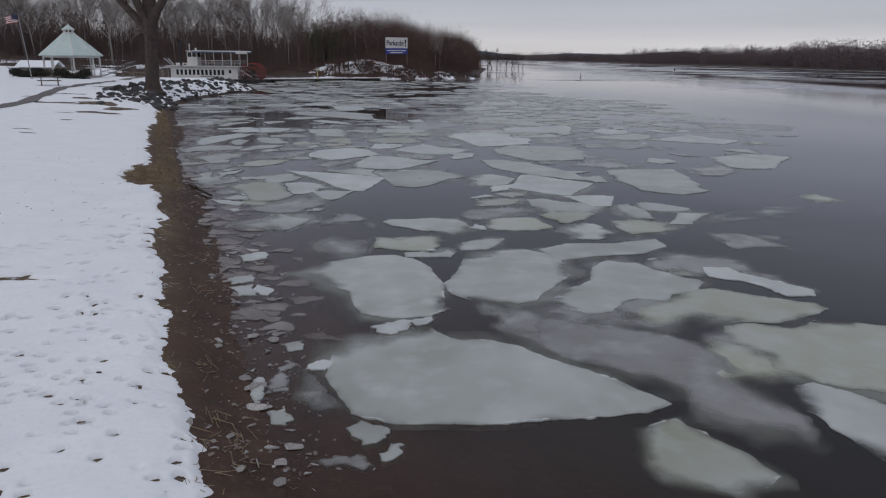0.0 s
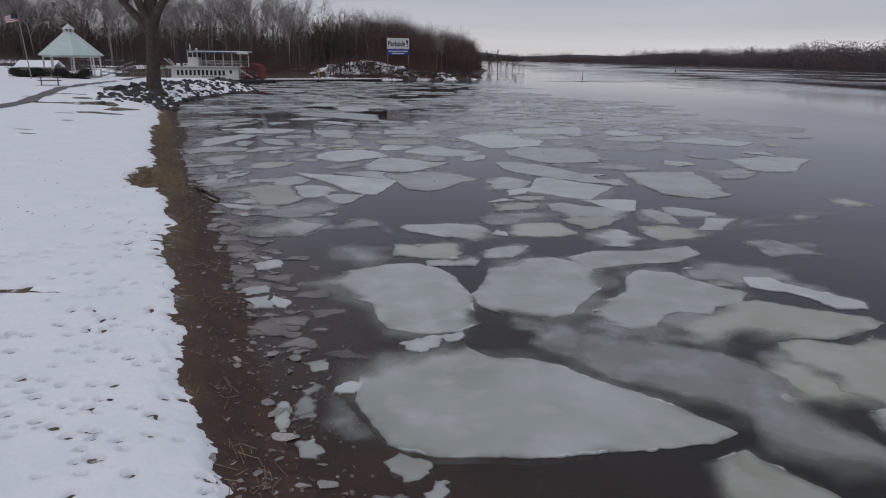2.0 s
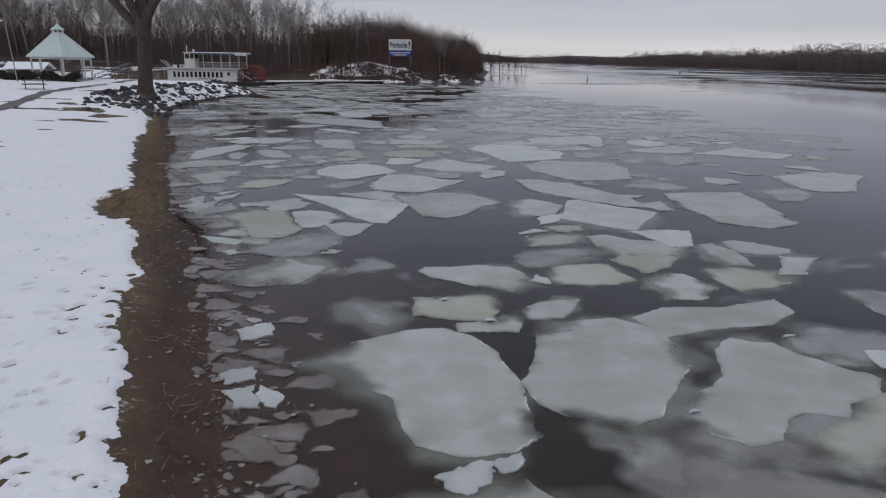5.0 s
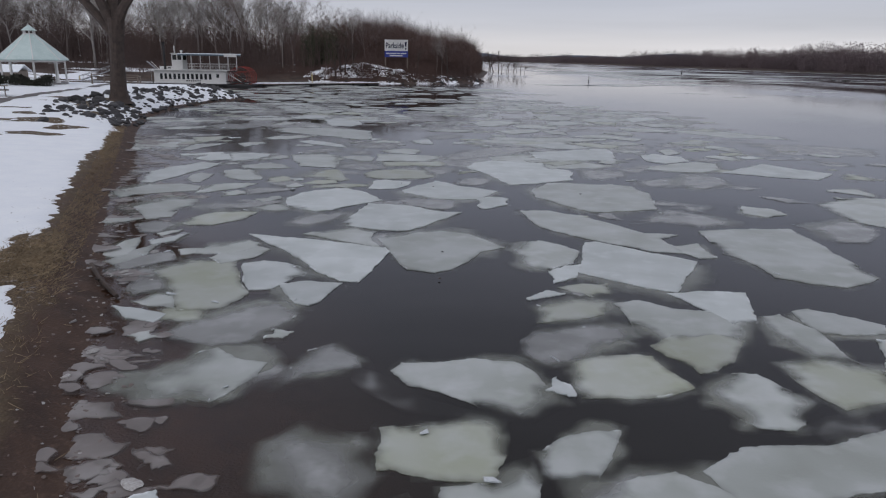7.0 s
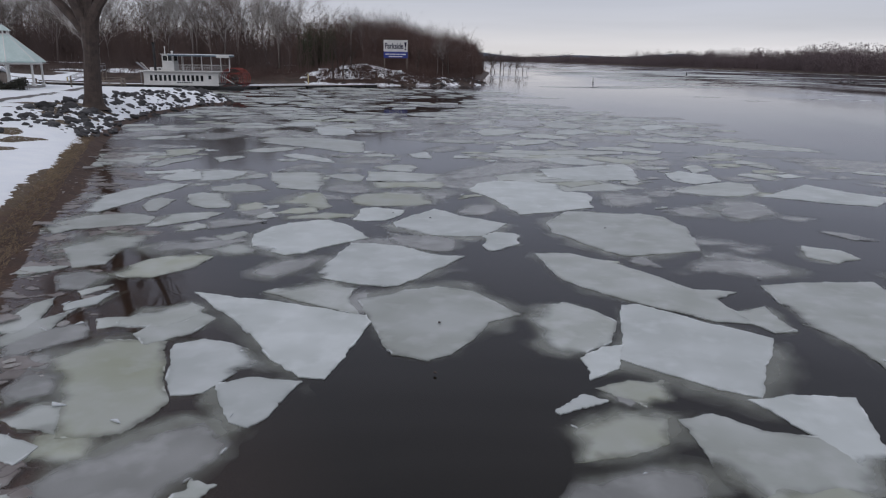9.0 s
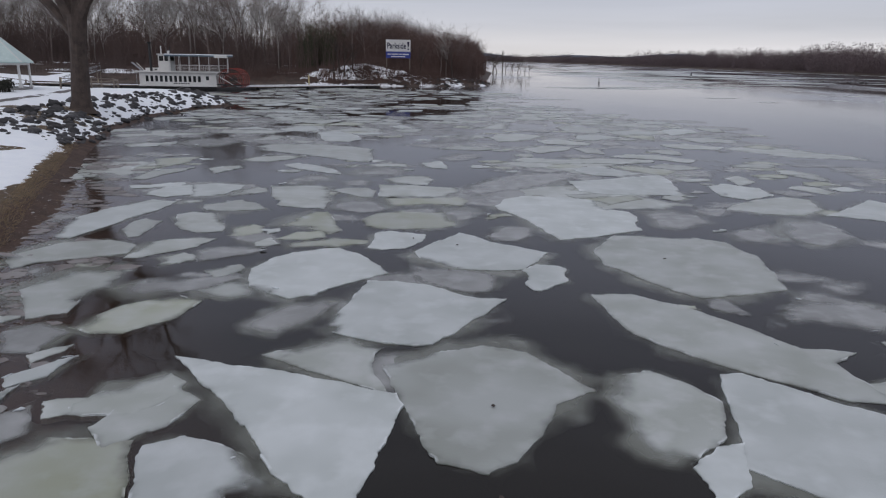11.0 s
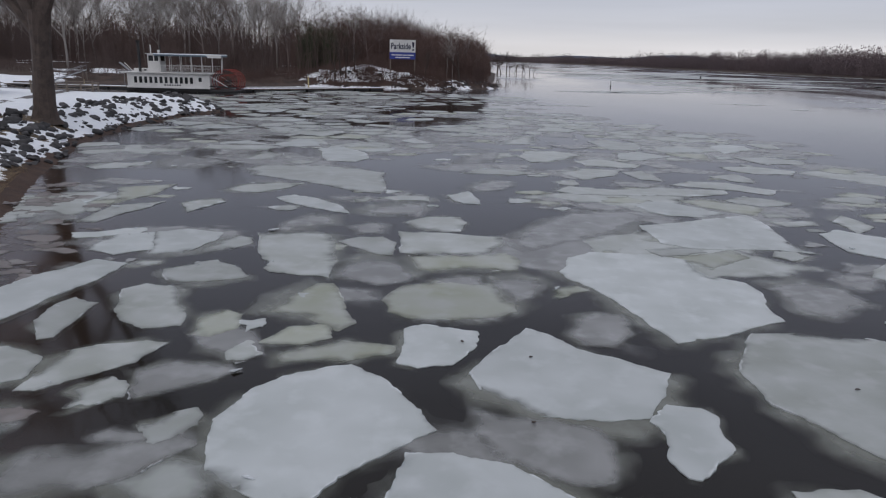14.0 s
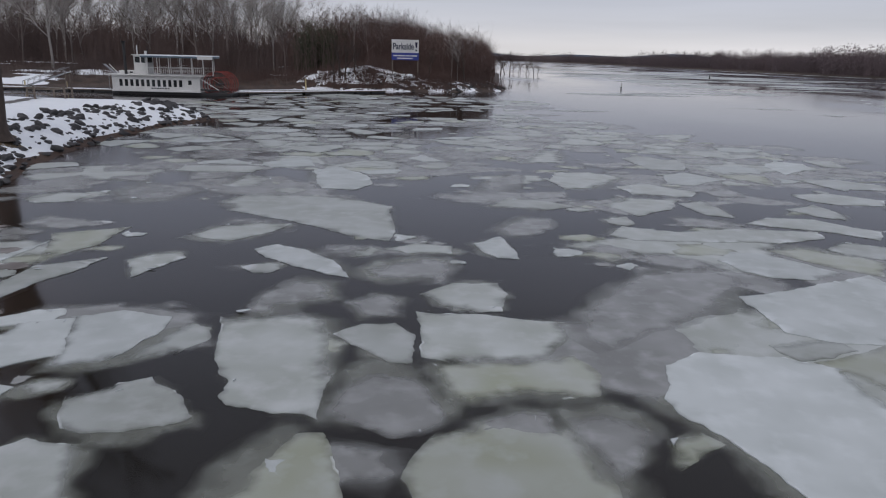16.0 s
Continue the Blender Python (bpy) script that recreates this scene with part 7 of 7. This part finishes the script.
    part("finial", beam(bmesh.new(), (0, 0, T + 0.85), (0, 0, T + 1.05), 0.05, 6, 0.02), M_WHITE, cupola)
    return g


gazebo()


def hedge(x, y, length, turn, height):
    r = np.random.default_rng(int(abs(x * 10)))
    n = 2600
    b = np.stack([r.uniform(-length / 2, length / 2, n), r.normal(0, 0.45, n), np.zeros(n)], 1)
    hh = height * (0.7 + 0.3 * np.sin(b[:, 0] * 2.3 + x)) * r.uniform(0.35, 1, n)
    s = b + np.stack([np.zeros(n), np.zeros(n), hh * 0.75], 1)
    t = s + np.stack([r.normal(0, 0.16, n), r.normal(0, 0.16, n), r.uniform(-0.02, 0.25, n)], 1)
    v1, f1 = sticks(s, t, 0.05)
    v2, f2 = sticks(b[:300], s[:300], 0.02)
    bush = tagged(new("hedge", mesh_of("hedge", np.concatenate([v1, v2]), np.concatenate([f1, f2 + len(v1)]), M_HEDGE)), "dark winter shrubs planted round the gazebo", "hedge", "shrubs round the gazebo")
    bush.matrix_world = pose(x, y, land_at(x, y) - 0.05, 0, 0, turn)


hedge(-43.9, 71.6, 3.2, -10, 1.25)
hedge(-39.6, 71.3, 3.2, 12, 1.3)
hedge(-46.0, 73.6, 2.2, 60, 1.2)


def picnic_table():
    t = thing("picnic_table", "dark picnic table dusted with snow on the lawn", "picnic table", pose(-33.9, 58.0, land_at(-33.9, 58.0), 0, 0, 35))
    part("tabletop", box(bmesh.new(), (-0.85, -0.38, 0.70), (0.85, 0.38, 0.75), 0.01), M_WOOD, t)
    for s in (-1, 1):
        part("bench", box(bmesh.new(), (-0.85, s * 0.72 - 0.13, 0.42), (0.85, s * 0.72 + 0.13, 0.46), 0.01), M_WOOD, t)
        part("leg", beam(beam(beam(bmesh.new(), (s * 0.6, -0.6, 0), (s * 0.6, 0.25, 0.7), 0.04), (s * 0.6, 0.6, 0), (s * 0.6, -0.25, 0.7), 0.04), (s * 0.6, -0.72, 0.4), (s * 0.6, 0.72, 0.4), 0.04), M_WOOD, t)


picnic_table()


def flagpole():
    x, y = -41.2, 67.2
    z = land_at(x, y)
    f = thing("flagpole", "slim white flagpole with a striped flag flying", "flagpole", pose(x, y, z))
    part("pole", beam(bmesh.new(), (0, 0, -0.2), (-0.5, 0, 5.95), 0.055, 8, 0.035), M_STEEL, f)
    w, h = 1.25, 0.72
    for i in range(9):
        bm = bmesh.new()
        prev = None
        for k in range(13):
            u = k / 12
            x0, sw = -0.53 - w * u, 0.10 * math.sin(u * 7) * u
            z0 = 5.9 - h * i / 9 - 0.22 * u
            cur = [bm.verts.new((x0, sw - 0.004, z0)), bm.verts.new((x0, sw - 0.004, z0 - h / 9)), bm.verts.new((x0, sw + 0.004, z0 - h / 9)), bm.verts.new((x0, sw + 0.004, z0))]
            if prev:
                for a in range(4):
                    bm.faces.new((prev[a], prev[(a + 1) % 4], cur[(a + 1) % 4], cur[a]))
            prev = cur
        part("flag_stripe", bm, M_FLAGR if i % 2 == 0 else M_WHITE, f)
    bm = bmesh.new()
    box(bm, (-1.1, -0.09, 5.42), (-0.53, 0.09, 5.88))
    part("flag_canton", bm, M_NAVY, f, "dark blue canton")


flagpole()


def shed():
    x, y = -52.2, 86.5
    z = land_at(x, y)
    s = thing("shed", "low grey park shed with a snowy roof", "shed", pose(x, y, z, 0, 0, 12))
    part("wall", box(bmesh.new(), (-1.9, -1.5, -0.1), (1.9, 1.5, 1.1)), M_WOOD, s)
    for sg in (-1, 1):
        bm = bmesh.new()
        a = [bm.verts.new(p) for p in ((-2.2, sg * 1.9, 0.95), (2.2, sg * 1.9, 0.95), (2.2, 0, 1.65), (-2.2, 0, 1.65))]
        b = [bm.verts.new(v.co + Vector((0, 0, 0.12))) for v in a]
        bm.faces.new(a), bm.faces.new(b)
        for i in range(4):
            bm.faces.new((a[i], a[(i + 1) % 4], b[(i + 1) % 4], b[i]))
        part("roof_slope", bm, M_SNOW, s, "snow-covered roof slope")
    part("door", box(bmesh.new(), (-0.4, -1.55, 0), (0.4, -1.5, 1.0)), M_BLACK, s)


shed()


def strip(name, mid, half, lift, mat, label, cat):
    """A paved strip laid along a line over the ground."""
    pts = []
    for a, b in zip(mid, mid[1:]):
        for k in range(12):
            pts.append(Vector(a).lerp(Vector(b), k / 12))
    pts.append(Vector(mid[-1]))
    v, f = [], []
    for i, p in enumerate(pts):
        e = (pts[min(i + 1, len(pts) - 1)] - pts[max(i - 1, 0)]).normalized()
        nrm = Vector((-e.y, e.x))
        for w in (-half, -half * 0.4, half * 0.4, half):
            q = p + nrm * (w + 0.08 * math.sin(i * 1.7 + w))
            v.append((q.x, q.y, land_at(q.x, q.y) + lift))
    for i in range(len(pts) - 1):
        for k in range(3):
            f.append((i * 4 + k, i * 4 + k + 1, i * 4 + 5 + k, i * 4 + 4 + k))
    tagged(new(name, mesh_of(name, v, f, mat, True)), label, cat, kind="structure")


strip("path", [(-22, 26), (-26.5, 40), (-30.8, 53.5), (-33.2, 62), (-35.2, 72), (-37.5, 82), (-44, 98)], 0.45, 0.066, M_PATH, "wet dark asphalt footpath through snow", "path")


def rail_fence(pts, label):
    f = thing("fence", label, "fence", pose(pts[0][0], pts[0][1], land_at(*pts[0])))
    o = Vector((pts[0][0], pts[0][1], land_at(*pts[0])))
    tops = []
    for x, y in pts:
        z = land_at(x, y)
        part("post", box(bmesh.new(), Vector((x - 0.06, y - 0.06, z - 0.2)) - o, Vector((x + 0.06, y + 0.06, z + 1.05)) - o, 0.01), M_WOOD, f)
        tops.append(Vector((x, y, z)) - o)
    for a, b in zip(tops, tops[1:]):
        for h in (0.5, 0.95):
            part("rail", beam(bmesh.new(), a + Vector((0, 0, h)), b + Vector((0, 0, h)), 0.045, 4), M_WOOD, f)


rail_fence([(-38.2, 79), (-37.0, 82), (-36.4, 85), (-37.5, 88), (-40, 89.5), (-43, 90.5)], "weathered wooden rail fence beside the path")
rail_fence([(-57, 92), (-54, 93), (-51, 94), (-48, 95)], "weathered wooden rail fence above the harbour")


# ---- harbour ----
def riverboat():
    B = thing("riverboat", "small white double-deck sternwheel riverboat with a red paddlewheel", "riverboat", pose(-51.2, 119.2, 0, 0, 0, 3) @ Matrix.Diagonal((1.14, 1.1, 1.02, 1)))
    W = 4.0
    bm = bmesh.new()
    prof = [(0.0, 1.9, 2.1), (0.5, 1.1, 2.9), (1.4, 0.35, 3.65), (3.0, 0.0, 4.0), (10.9, 0.0, 4.0)]
    rows = []
    for x, y0, y1 in prof:
        rows.append([bm.verts.new(p) for p in ((x + 0.25, y0 * 0.9 + 0.2, -0.3), (x, y0, 0.55), (x, y1, 0.55), (x + 0.25, y1 * 0.95, -0.3))])
    for a, b in zip(rows, rows[1:]):
        for k in range(4):
            bm.faces.new((a[k], a[(k + 1) % 4], b[(k + 1) % 4], b[k]))
    bm.faces.new(rows[0]), bm.faces.new(rows[-1])
    part("hull", bm, M_BLACK, B, "black hull at the waterline")
    part("guard_strake", box(bmesh.new(), (0.9, -0.06, 0.36), (10.95, W + 0.06, 0.62), 0.02), M_WHITE, B)
    # cabin side with window openings
    nwin, x0, pitch, ww = 12, 1.8, 0.61, 0.37
    cabin = part("cabin", box(box(bmesh.new(), (1.0, 0.02, 0.62), (10.9, W - 0.02, 1.02)), (1.0, 0.02, 1.86), (10.9, W - 0.02, 2.34)), M_WHITE, B)
    cuts = [1.0] + [v for k in range(nwin) for v in (x0 + k * pitch, x0 + k * pitch + ww)] + [9.55, 9.95, 10.9]
    for y in (0.02, W - 0.14):
        for k in range(0, len(cuts) - 1, 2):
            part("window_pier", box(bmesh.new(), (cuts[k], y, 1.02), (cuts[k + 1], y + 0.12, 1.86)), M_WHITE, cabin)
        for k in range(nwin):
            part("window", box(bmesh.new(), (x0 + k * pitch, y + 0.05, 1.02), (x0 + k * pitch + ww, y + 0.07, 1.86)), M_GLASS, cabin, "dark arched cabin window")
        part("window", box(bmesh.new(), (9.55, y + 0.05, 1.02), (9.95, y + 0.07, 1.86)), M_GLASS, cabin)
        part("window_infill", box(bmesh.new(), (9.55, y + 0.0, 1.02), (9.95, y + 0.12, 1.32)), M_WHITE, cabin)
    for x in (1.0, 10.78):
        part("end_wall", box(bmesh.new(), (x, 0.14, 1.02), (x + 0.12, W - 0.14, 1.86)), M_WHITE, cabin)
    for k in range(7):
        part("name_bar", box(bmesh.new(), (5.4 + k * 0.3, -0.003, 0.72), (5.6 + k * 0.3, 0.03, 0.88)), M_BLACK, cabin)
    part("upper_deck", box(bmesh.new(), (0.35, -0.2, 2.34), (11.3, W + 0.2, 2.46), 0.02), M_WHITE, B)
    for k in range(26):
        part("deck_bracket", box(bmesh.new(), (0.7 + k * 0.41, -0.16, 2.22), (0.86 + k * 0.41, 0.03, 2.34)), M_WHITE, B)
    for y in (-0.12, W + 0.12):
        rail = part("upper_railing", beam(beam(bmesh.new(), (4.7, y, 3.35), (11.2, y, 3.35), 0.035), (4.7, y, 2.95), (11.2, y, 2.95), 0.02), M_WHITE, B)
        for k in range(30):
            part("baluster", beam(bmesh.new(), (4.7 + k * 0.224, y, 2.46), (4.7 + k * 0.224, y, 3.35), 0.014, 4), M_WHITE, rail)
        for k in range(6):
            part("canopy_post", beam(bmesh.new(), (5.0 + k * 1.28, y, 2.46), (5.0 + k * 1.28, y, 4.68), 0.045, 6), M_WHITE, B)
    part("canopy", box(bmesh.new(), (4.5, -0.4, 4.78), (12.0, W + 0.4, 4.92), 0.04), M_SNOW, B, "snow-dusted white canopy roof")
    part("canopy_fascia", box(bmesh.new(), (4.52, -0.38, 4.58), (11.98, W + 0.38, 4.775)), M_TEAL, B, "teal canvas fascia")
    part("stern_panel", box(bmesh.new(), (10.9, -0.45, 4.45), (12.6, -0.39, 4.85)), M_WHITE, B)
    ph = part("pilothouse", box(box(bmesh.new(), (3.2, 1.1, 2.46), (4.75, 2.9, 3.9)), (3.2, 1.1, 4.62), (4.75, 2.9, 4.8)), M_WHITE, B)
    for x, y in ((3.2, 1.1), (3.9, 1.1), (4.63, 1.1), (3.2, 2.78), (3.9, 2.78), (4.63, 2.78)):
        part("window_post", box(bmesh.new(), (x, y, 3.9), (x + 0.12, y + 0.12, 4.62)), M_WHITE, ph)
    part("window", box(bmesh.new(), (3.26, 1.16, 3.9), (4.69, 2.84, 4.62)), M_GLASS, ph)
    part("pilothouse_roof", box(bmesh.new(), (3.05, 0.95, 4.8), (4.9, 3.05, 4.9), 0.02), M_WHITE, ph)
    part("texas_box", box(bmesh.new(), (1.5, 1.0, 2.46), (3.2, 3.0, 2.9), 0.02), M_WHITE, B)
    part("vent", box(bmesh.new(), (2.7, 0.97, 2.6), (3.05, 1.0, 2.78)), M_BLACK, B)
    for y, top in ((0.9, 6.3),):
        st = part("smokestack", beam(bmesh.new(), (2.3, y, 2.46), (2.3, y, top), 0.16, 12), M_BLACK, B, "black smokestack")
        part("stack_crown", beam(bmesh.new(), (2.3, y, top - 0.1), (2.3, y, top + 0.22), 0.16, 12, 0.28), M_BLACK, st)
    part("mast", beam(bmesh.new(), (3.6, 1.3, 4.9), (3.6, 1.3, 6.0), 0.07, 8), M_WHITE, B)
    part("horn", beam(bmesh.new(), (4.5, 1.4, 4.9), (4.5, 1.4, 5.35), 0.10, 8, 0.18), M_WHITE, B)
    part("radar_mast", beam(bmesh.new(), (4.5, 2.0, 4.9), (4.5, 2.0, 6.0), 0.05, 6), M_BLACK, B)
    part("landing_stage", box(bmesh.new(), (-0.9, -0.3, -0.05), (0.9, 0.3, 0.05), 0.01, pose(0.1, 2.0, 3.0, 0, 42, 0)), M_STEEL, B)
    part("stage_boom", beam(bmesh.new(), (1.0, 2.0, 2.46), (0.0, 2.0, 3.6), 0.05, 6), M_WHITE, B)
    part("bow_ladder", beam(beam(bmesh.new(), (0.1, 1.4, 0.55), (0.1, 1.4, 2.6), 0.04), (0.1, 2.6, 0.55), (0.1, 2.6, 2.6), 0.04), M_STEEL, B)
    part("stern_pole", beam(bmesh.new(), (12.4, 0.2, 2.46), (12.4, 0.2, 4.3), 0.05, 6), M_WHITE, B)
    # paddlewheel
    wheel = part("paddlewheel", beam(bmesh.new(), (12.7, 0.35, 1.4), (12.7, W - 0.35, 1.4), 0.13, 10), M_BLACK, B)
    for y in (0.5, 1.5, 2.5, 3.5):
        part("wheel_rim", ring(bmesh.new(), (12.7, y, 1.4), 1.6, 0.085), M_RED, wheel, "red wheel rim")
        part("wheel_rim", ring(bmesh.new(), (12.7, y, 1.4), 0.9, 0.06, steps=16), M_RED, wheel)
        for k in range(10):
            a = math.pi * 2 * k / 10
            part("spoke", beam(bmesh.new(), (12.7, y, 1.4), (12.7 + 1.6 * math.cos(a), y, 1.4 + 1.6 * math.sin(a)), 0.022, 4), M_OXIDE, wheel)
    for k in range(10):
        a = math.pi * 2 * k / 10
        part("bucket", box(bmesh.new(), (-0.11, 0.45, -0.02), (0.11, W - 0.45, 0.02), 0, pose(12.7 + 1.46 * math.cos(a), 0, 1.4 + 1.46 * math.sin(a), 0, -math.degrees(a), 0)), M_OXIDE, wheel)
    for y in (0.1, W - 0.1):
        part("cylinder_beam", beam(bmesh.new(), (10.9, y, 0.75), (14.2, y, 0.62), 0.13, 4), M_BLACK, B)
        part("pitman_arm", beam(bmesh.new(), (10.8, y - 0.05, 2.2), (13.0, y - 0.05, 0.7), 0.06, 4), M_WHITE, B)
    part("stern_sponson", box(bmesh.new(), (10.9, -0.1, 0.0), (14.4, W + 0.1, 0.3), 0.03), M_BLACK, B)


riverboat()


def dock(a, b, width, label, posts):
    a, b = Vector((*a, 0)), Vector((*b, 0))
    e = (b - a)
    d = thing("dock", label, "dock", pose(a.x, a.y, 0, 0, 0, math.degrees(math.atan2(e.y, e.x))), "floating docks")
    n = max(2, round(e.length / 3))
    for i in range(n):
        x0, x1 = e.length * i / n, e.length * (i + 1) / n - 0.06
        sec = part("deck_section", box(bmesh.new(), (x0, 0, 0.22), (x1, width, 0.34), 0.015), M_WOOD, d)
        part("float", box(bmesh.new(), (x0 + 0.2, 0.15, -0.2), (x1 - 0.2, width - 0.15, 0.215)), M_BLACK, sec)
        part("snow_cover", box(bmesh.new(), (x0 + 0.05, 0.06, 0.344), (x1 - 0.02, width - 0.05, 0.41), 0.03), M_SNOW, sec, "snow lying on the planks")
    for x, h in posts:
        part("mooring_post", beam(bmesh.new(), (x, width + 0.12, -0.6), (x, width + 0.12, h), 0.1, 8), M_YELLOW, d)


dock((-36.2, 122.6), (-16.8, 139.3), 1.6, "long low floating dock under snow", [(12.5, 2.1)])
dock((-36.6, 127.4), (-24.0, 138.2), 1.2, "narrow floating dock finger under snow", [])
dock((-70.0, 123.0), (-51.4, 122.2), 1.5, "floating dock under snow beside the riverboat", [(5.0, 1.2), (11.0, 1.2)])


def gangway():
    g = thing("gangway", "sloping aluminium gangway with rails at the dock", "gangway", pose(-64.4, 123.1, 0.41, 0, 0, 2))
    for y in (0.0, 1.1):
        part("side_truss", beam(beam(bmesh.new(), (0, y, 0.05), (6.0, y, 2.0), 0.05), (0, y, 0.75), (6.0, y, 2.7), 0.045), M_STEEL, g)
        for k in range(8):
            part("stanchion", beam(bmesh.new(), (k * 0.85, y, 0.05 + k * 0.28), (k * 0.85, y, 0.75 + k * 0.28), 0.025, 4), M_STEEL, g)
    part("walkway", box(bmesh.new(), (0, 0.05, -0.03), (6.3, 1.05, 0.03), 0, pose(0, 0, 0.05, 0, -18.0, 0)), M_SNOW, g)
    for y in (0.0, 1.1):
        part("support_post", beam(bmesh.new(), (5.9, y, -0.9), (5.9, y, 2.0), 0.08, 6), M_WOOD, g)


gangway()


def billboard():
    gz, ZB = land_at(-15, 152), 4.95
    s = thing("billboard", "roadside-style billboard, white above and blue below, facing the river", "sign", pose(-17.4, 151, 0, 0, 0, 4))
    for x in (0.12, 4.5):
        part("post", box(bmesh.new(), (x - 0.1, 0.12, gz - 0.5), (x + 0.1, 0.3, ZB + 3.2)), M_WOOD, s)
    part("panel", box(bmesh.new(), (0, 0, ZB + 1.2), (4.62, 0.12, ZB + 3.35), 0.01), M_WHITE, s)
    low = part("lower_panel", box(bmesh.new(), (0, 0, ZB), (4.62, 0.12, ZB + 1.19), 0.01), M_BLUE, s, "blue lower panel with white lettering bars")
    fc = bpy.data.curves.new("lettering", "FONT")
    fc.body, fc.size, fc.extrude, fc.offset = "Parkside", 1.5, 0.012, 0.028
    tmp = new("lettering", fc)
    bpy.context.view_layer.update()
    me = bpy.data.meshes.new_from_object(tmp.evaluated_get(bpy.context.evaluated_depsgraph_get()))
    bpy.data.objects.remove(tmp)
    me.materials.clear()
    me.materials.append(M_NAVY)
    let = part("lettering", me, None, s, "dark navy lettering")
    wide = max(v.co.x for v in me.vertices)
    let.matrix_basis = pose(0.2, -0.015, ZB + 1.75, 90, 0, 0) @ Matrix.Diagonal((3.6 / wide, 1, 1, 1))
    part("emblem", box(beam(bmesh.new(), (4.2, -0.012, ZB + 2.0), (4.2, -0.012, ZB + 2.95), 0.1, 6, 0.22), (4.06, -0.02, ZB + 1.5), (4.34, 0.0, ZB + 1.78)), M_NAVY, s)
    for x0, x1, z in ((0.3, 1.0, ZB + 0.72), (1.1, 2.3, ZB + 0.72), (2.4, 3.1, ZB + 0.72), (3.2, 4.3, ZB + 0.72), (1.0, 3.6, ZB + 0.3)):
        part("lettering_bar", box(bmesh.new(), (x0, -0.015, z - 0.09), (x1, 0.0, z + 0.09)), M_WHITE, low)


billboard()
# snow lying on the open ground of the point
snow_mound = lump_mesh("snow_heap", M_SNOW, 5, 0.5, 3, 0.1)
for x, y, a, b, h in ((-14.9, 151.5, 4.2, 2.6, 2.4), (-29, 153.5, 5, 3, 1.4)):
    ob = tagged(new("snow_heap", snow_mound), "snow heap lying on the wooded point", "snow heap", "snow on the point")
    ob.matrix_world = pose(x, y, land_at(x, y), 0, 0, 20) @ Matrix.Diagonal((a, b, h, 1))


def buoy(x, y, h, mat, label, tilt, wide=0.26):
    b = thing("buoy", label, "buoy", pose(x, y, 0, tilt, 0, 0))
    part("float_body", beam(beam(bmesh.new(), (0, 0, -0.5), (0, 0, h * 0.65), wide, 12), (0, 0, h * 0.65), (0, 0, h), wide * 0.92, 12, wide * 0.4), mat, b)
    part("top_ring", ring(bmesh.new(), (0, 0, h + 0.06), 0.1, 0.03, steps=10), M_STEEL, b)
    part("band", beam(bmesh.new(), (0, 0, h * 0.08), (0, 0, h * 0.3), wide + 0.01, 12), M_BLACK if mat is M_WHITE else M_WHITE, b)


buoy(28.2, 181, 1.25, M_WHITE, "white spar buoy with a dark waterline in calm water", 4, 0.15)
buoy(78.0, 276, 1.6, M_BLACK, "dark river channel buoy in calm water", 0)
buoy(60.0, 520, 1.6, M_BLACK, "distant dark channel buoy", 0)
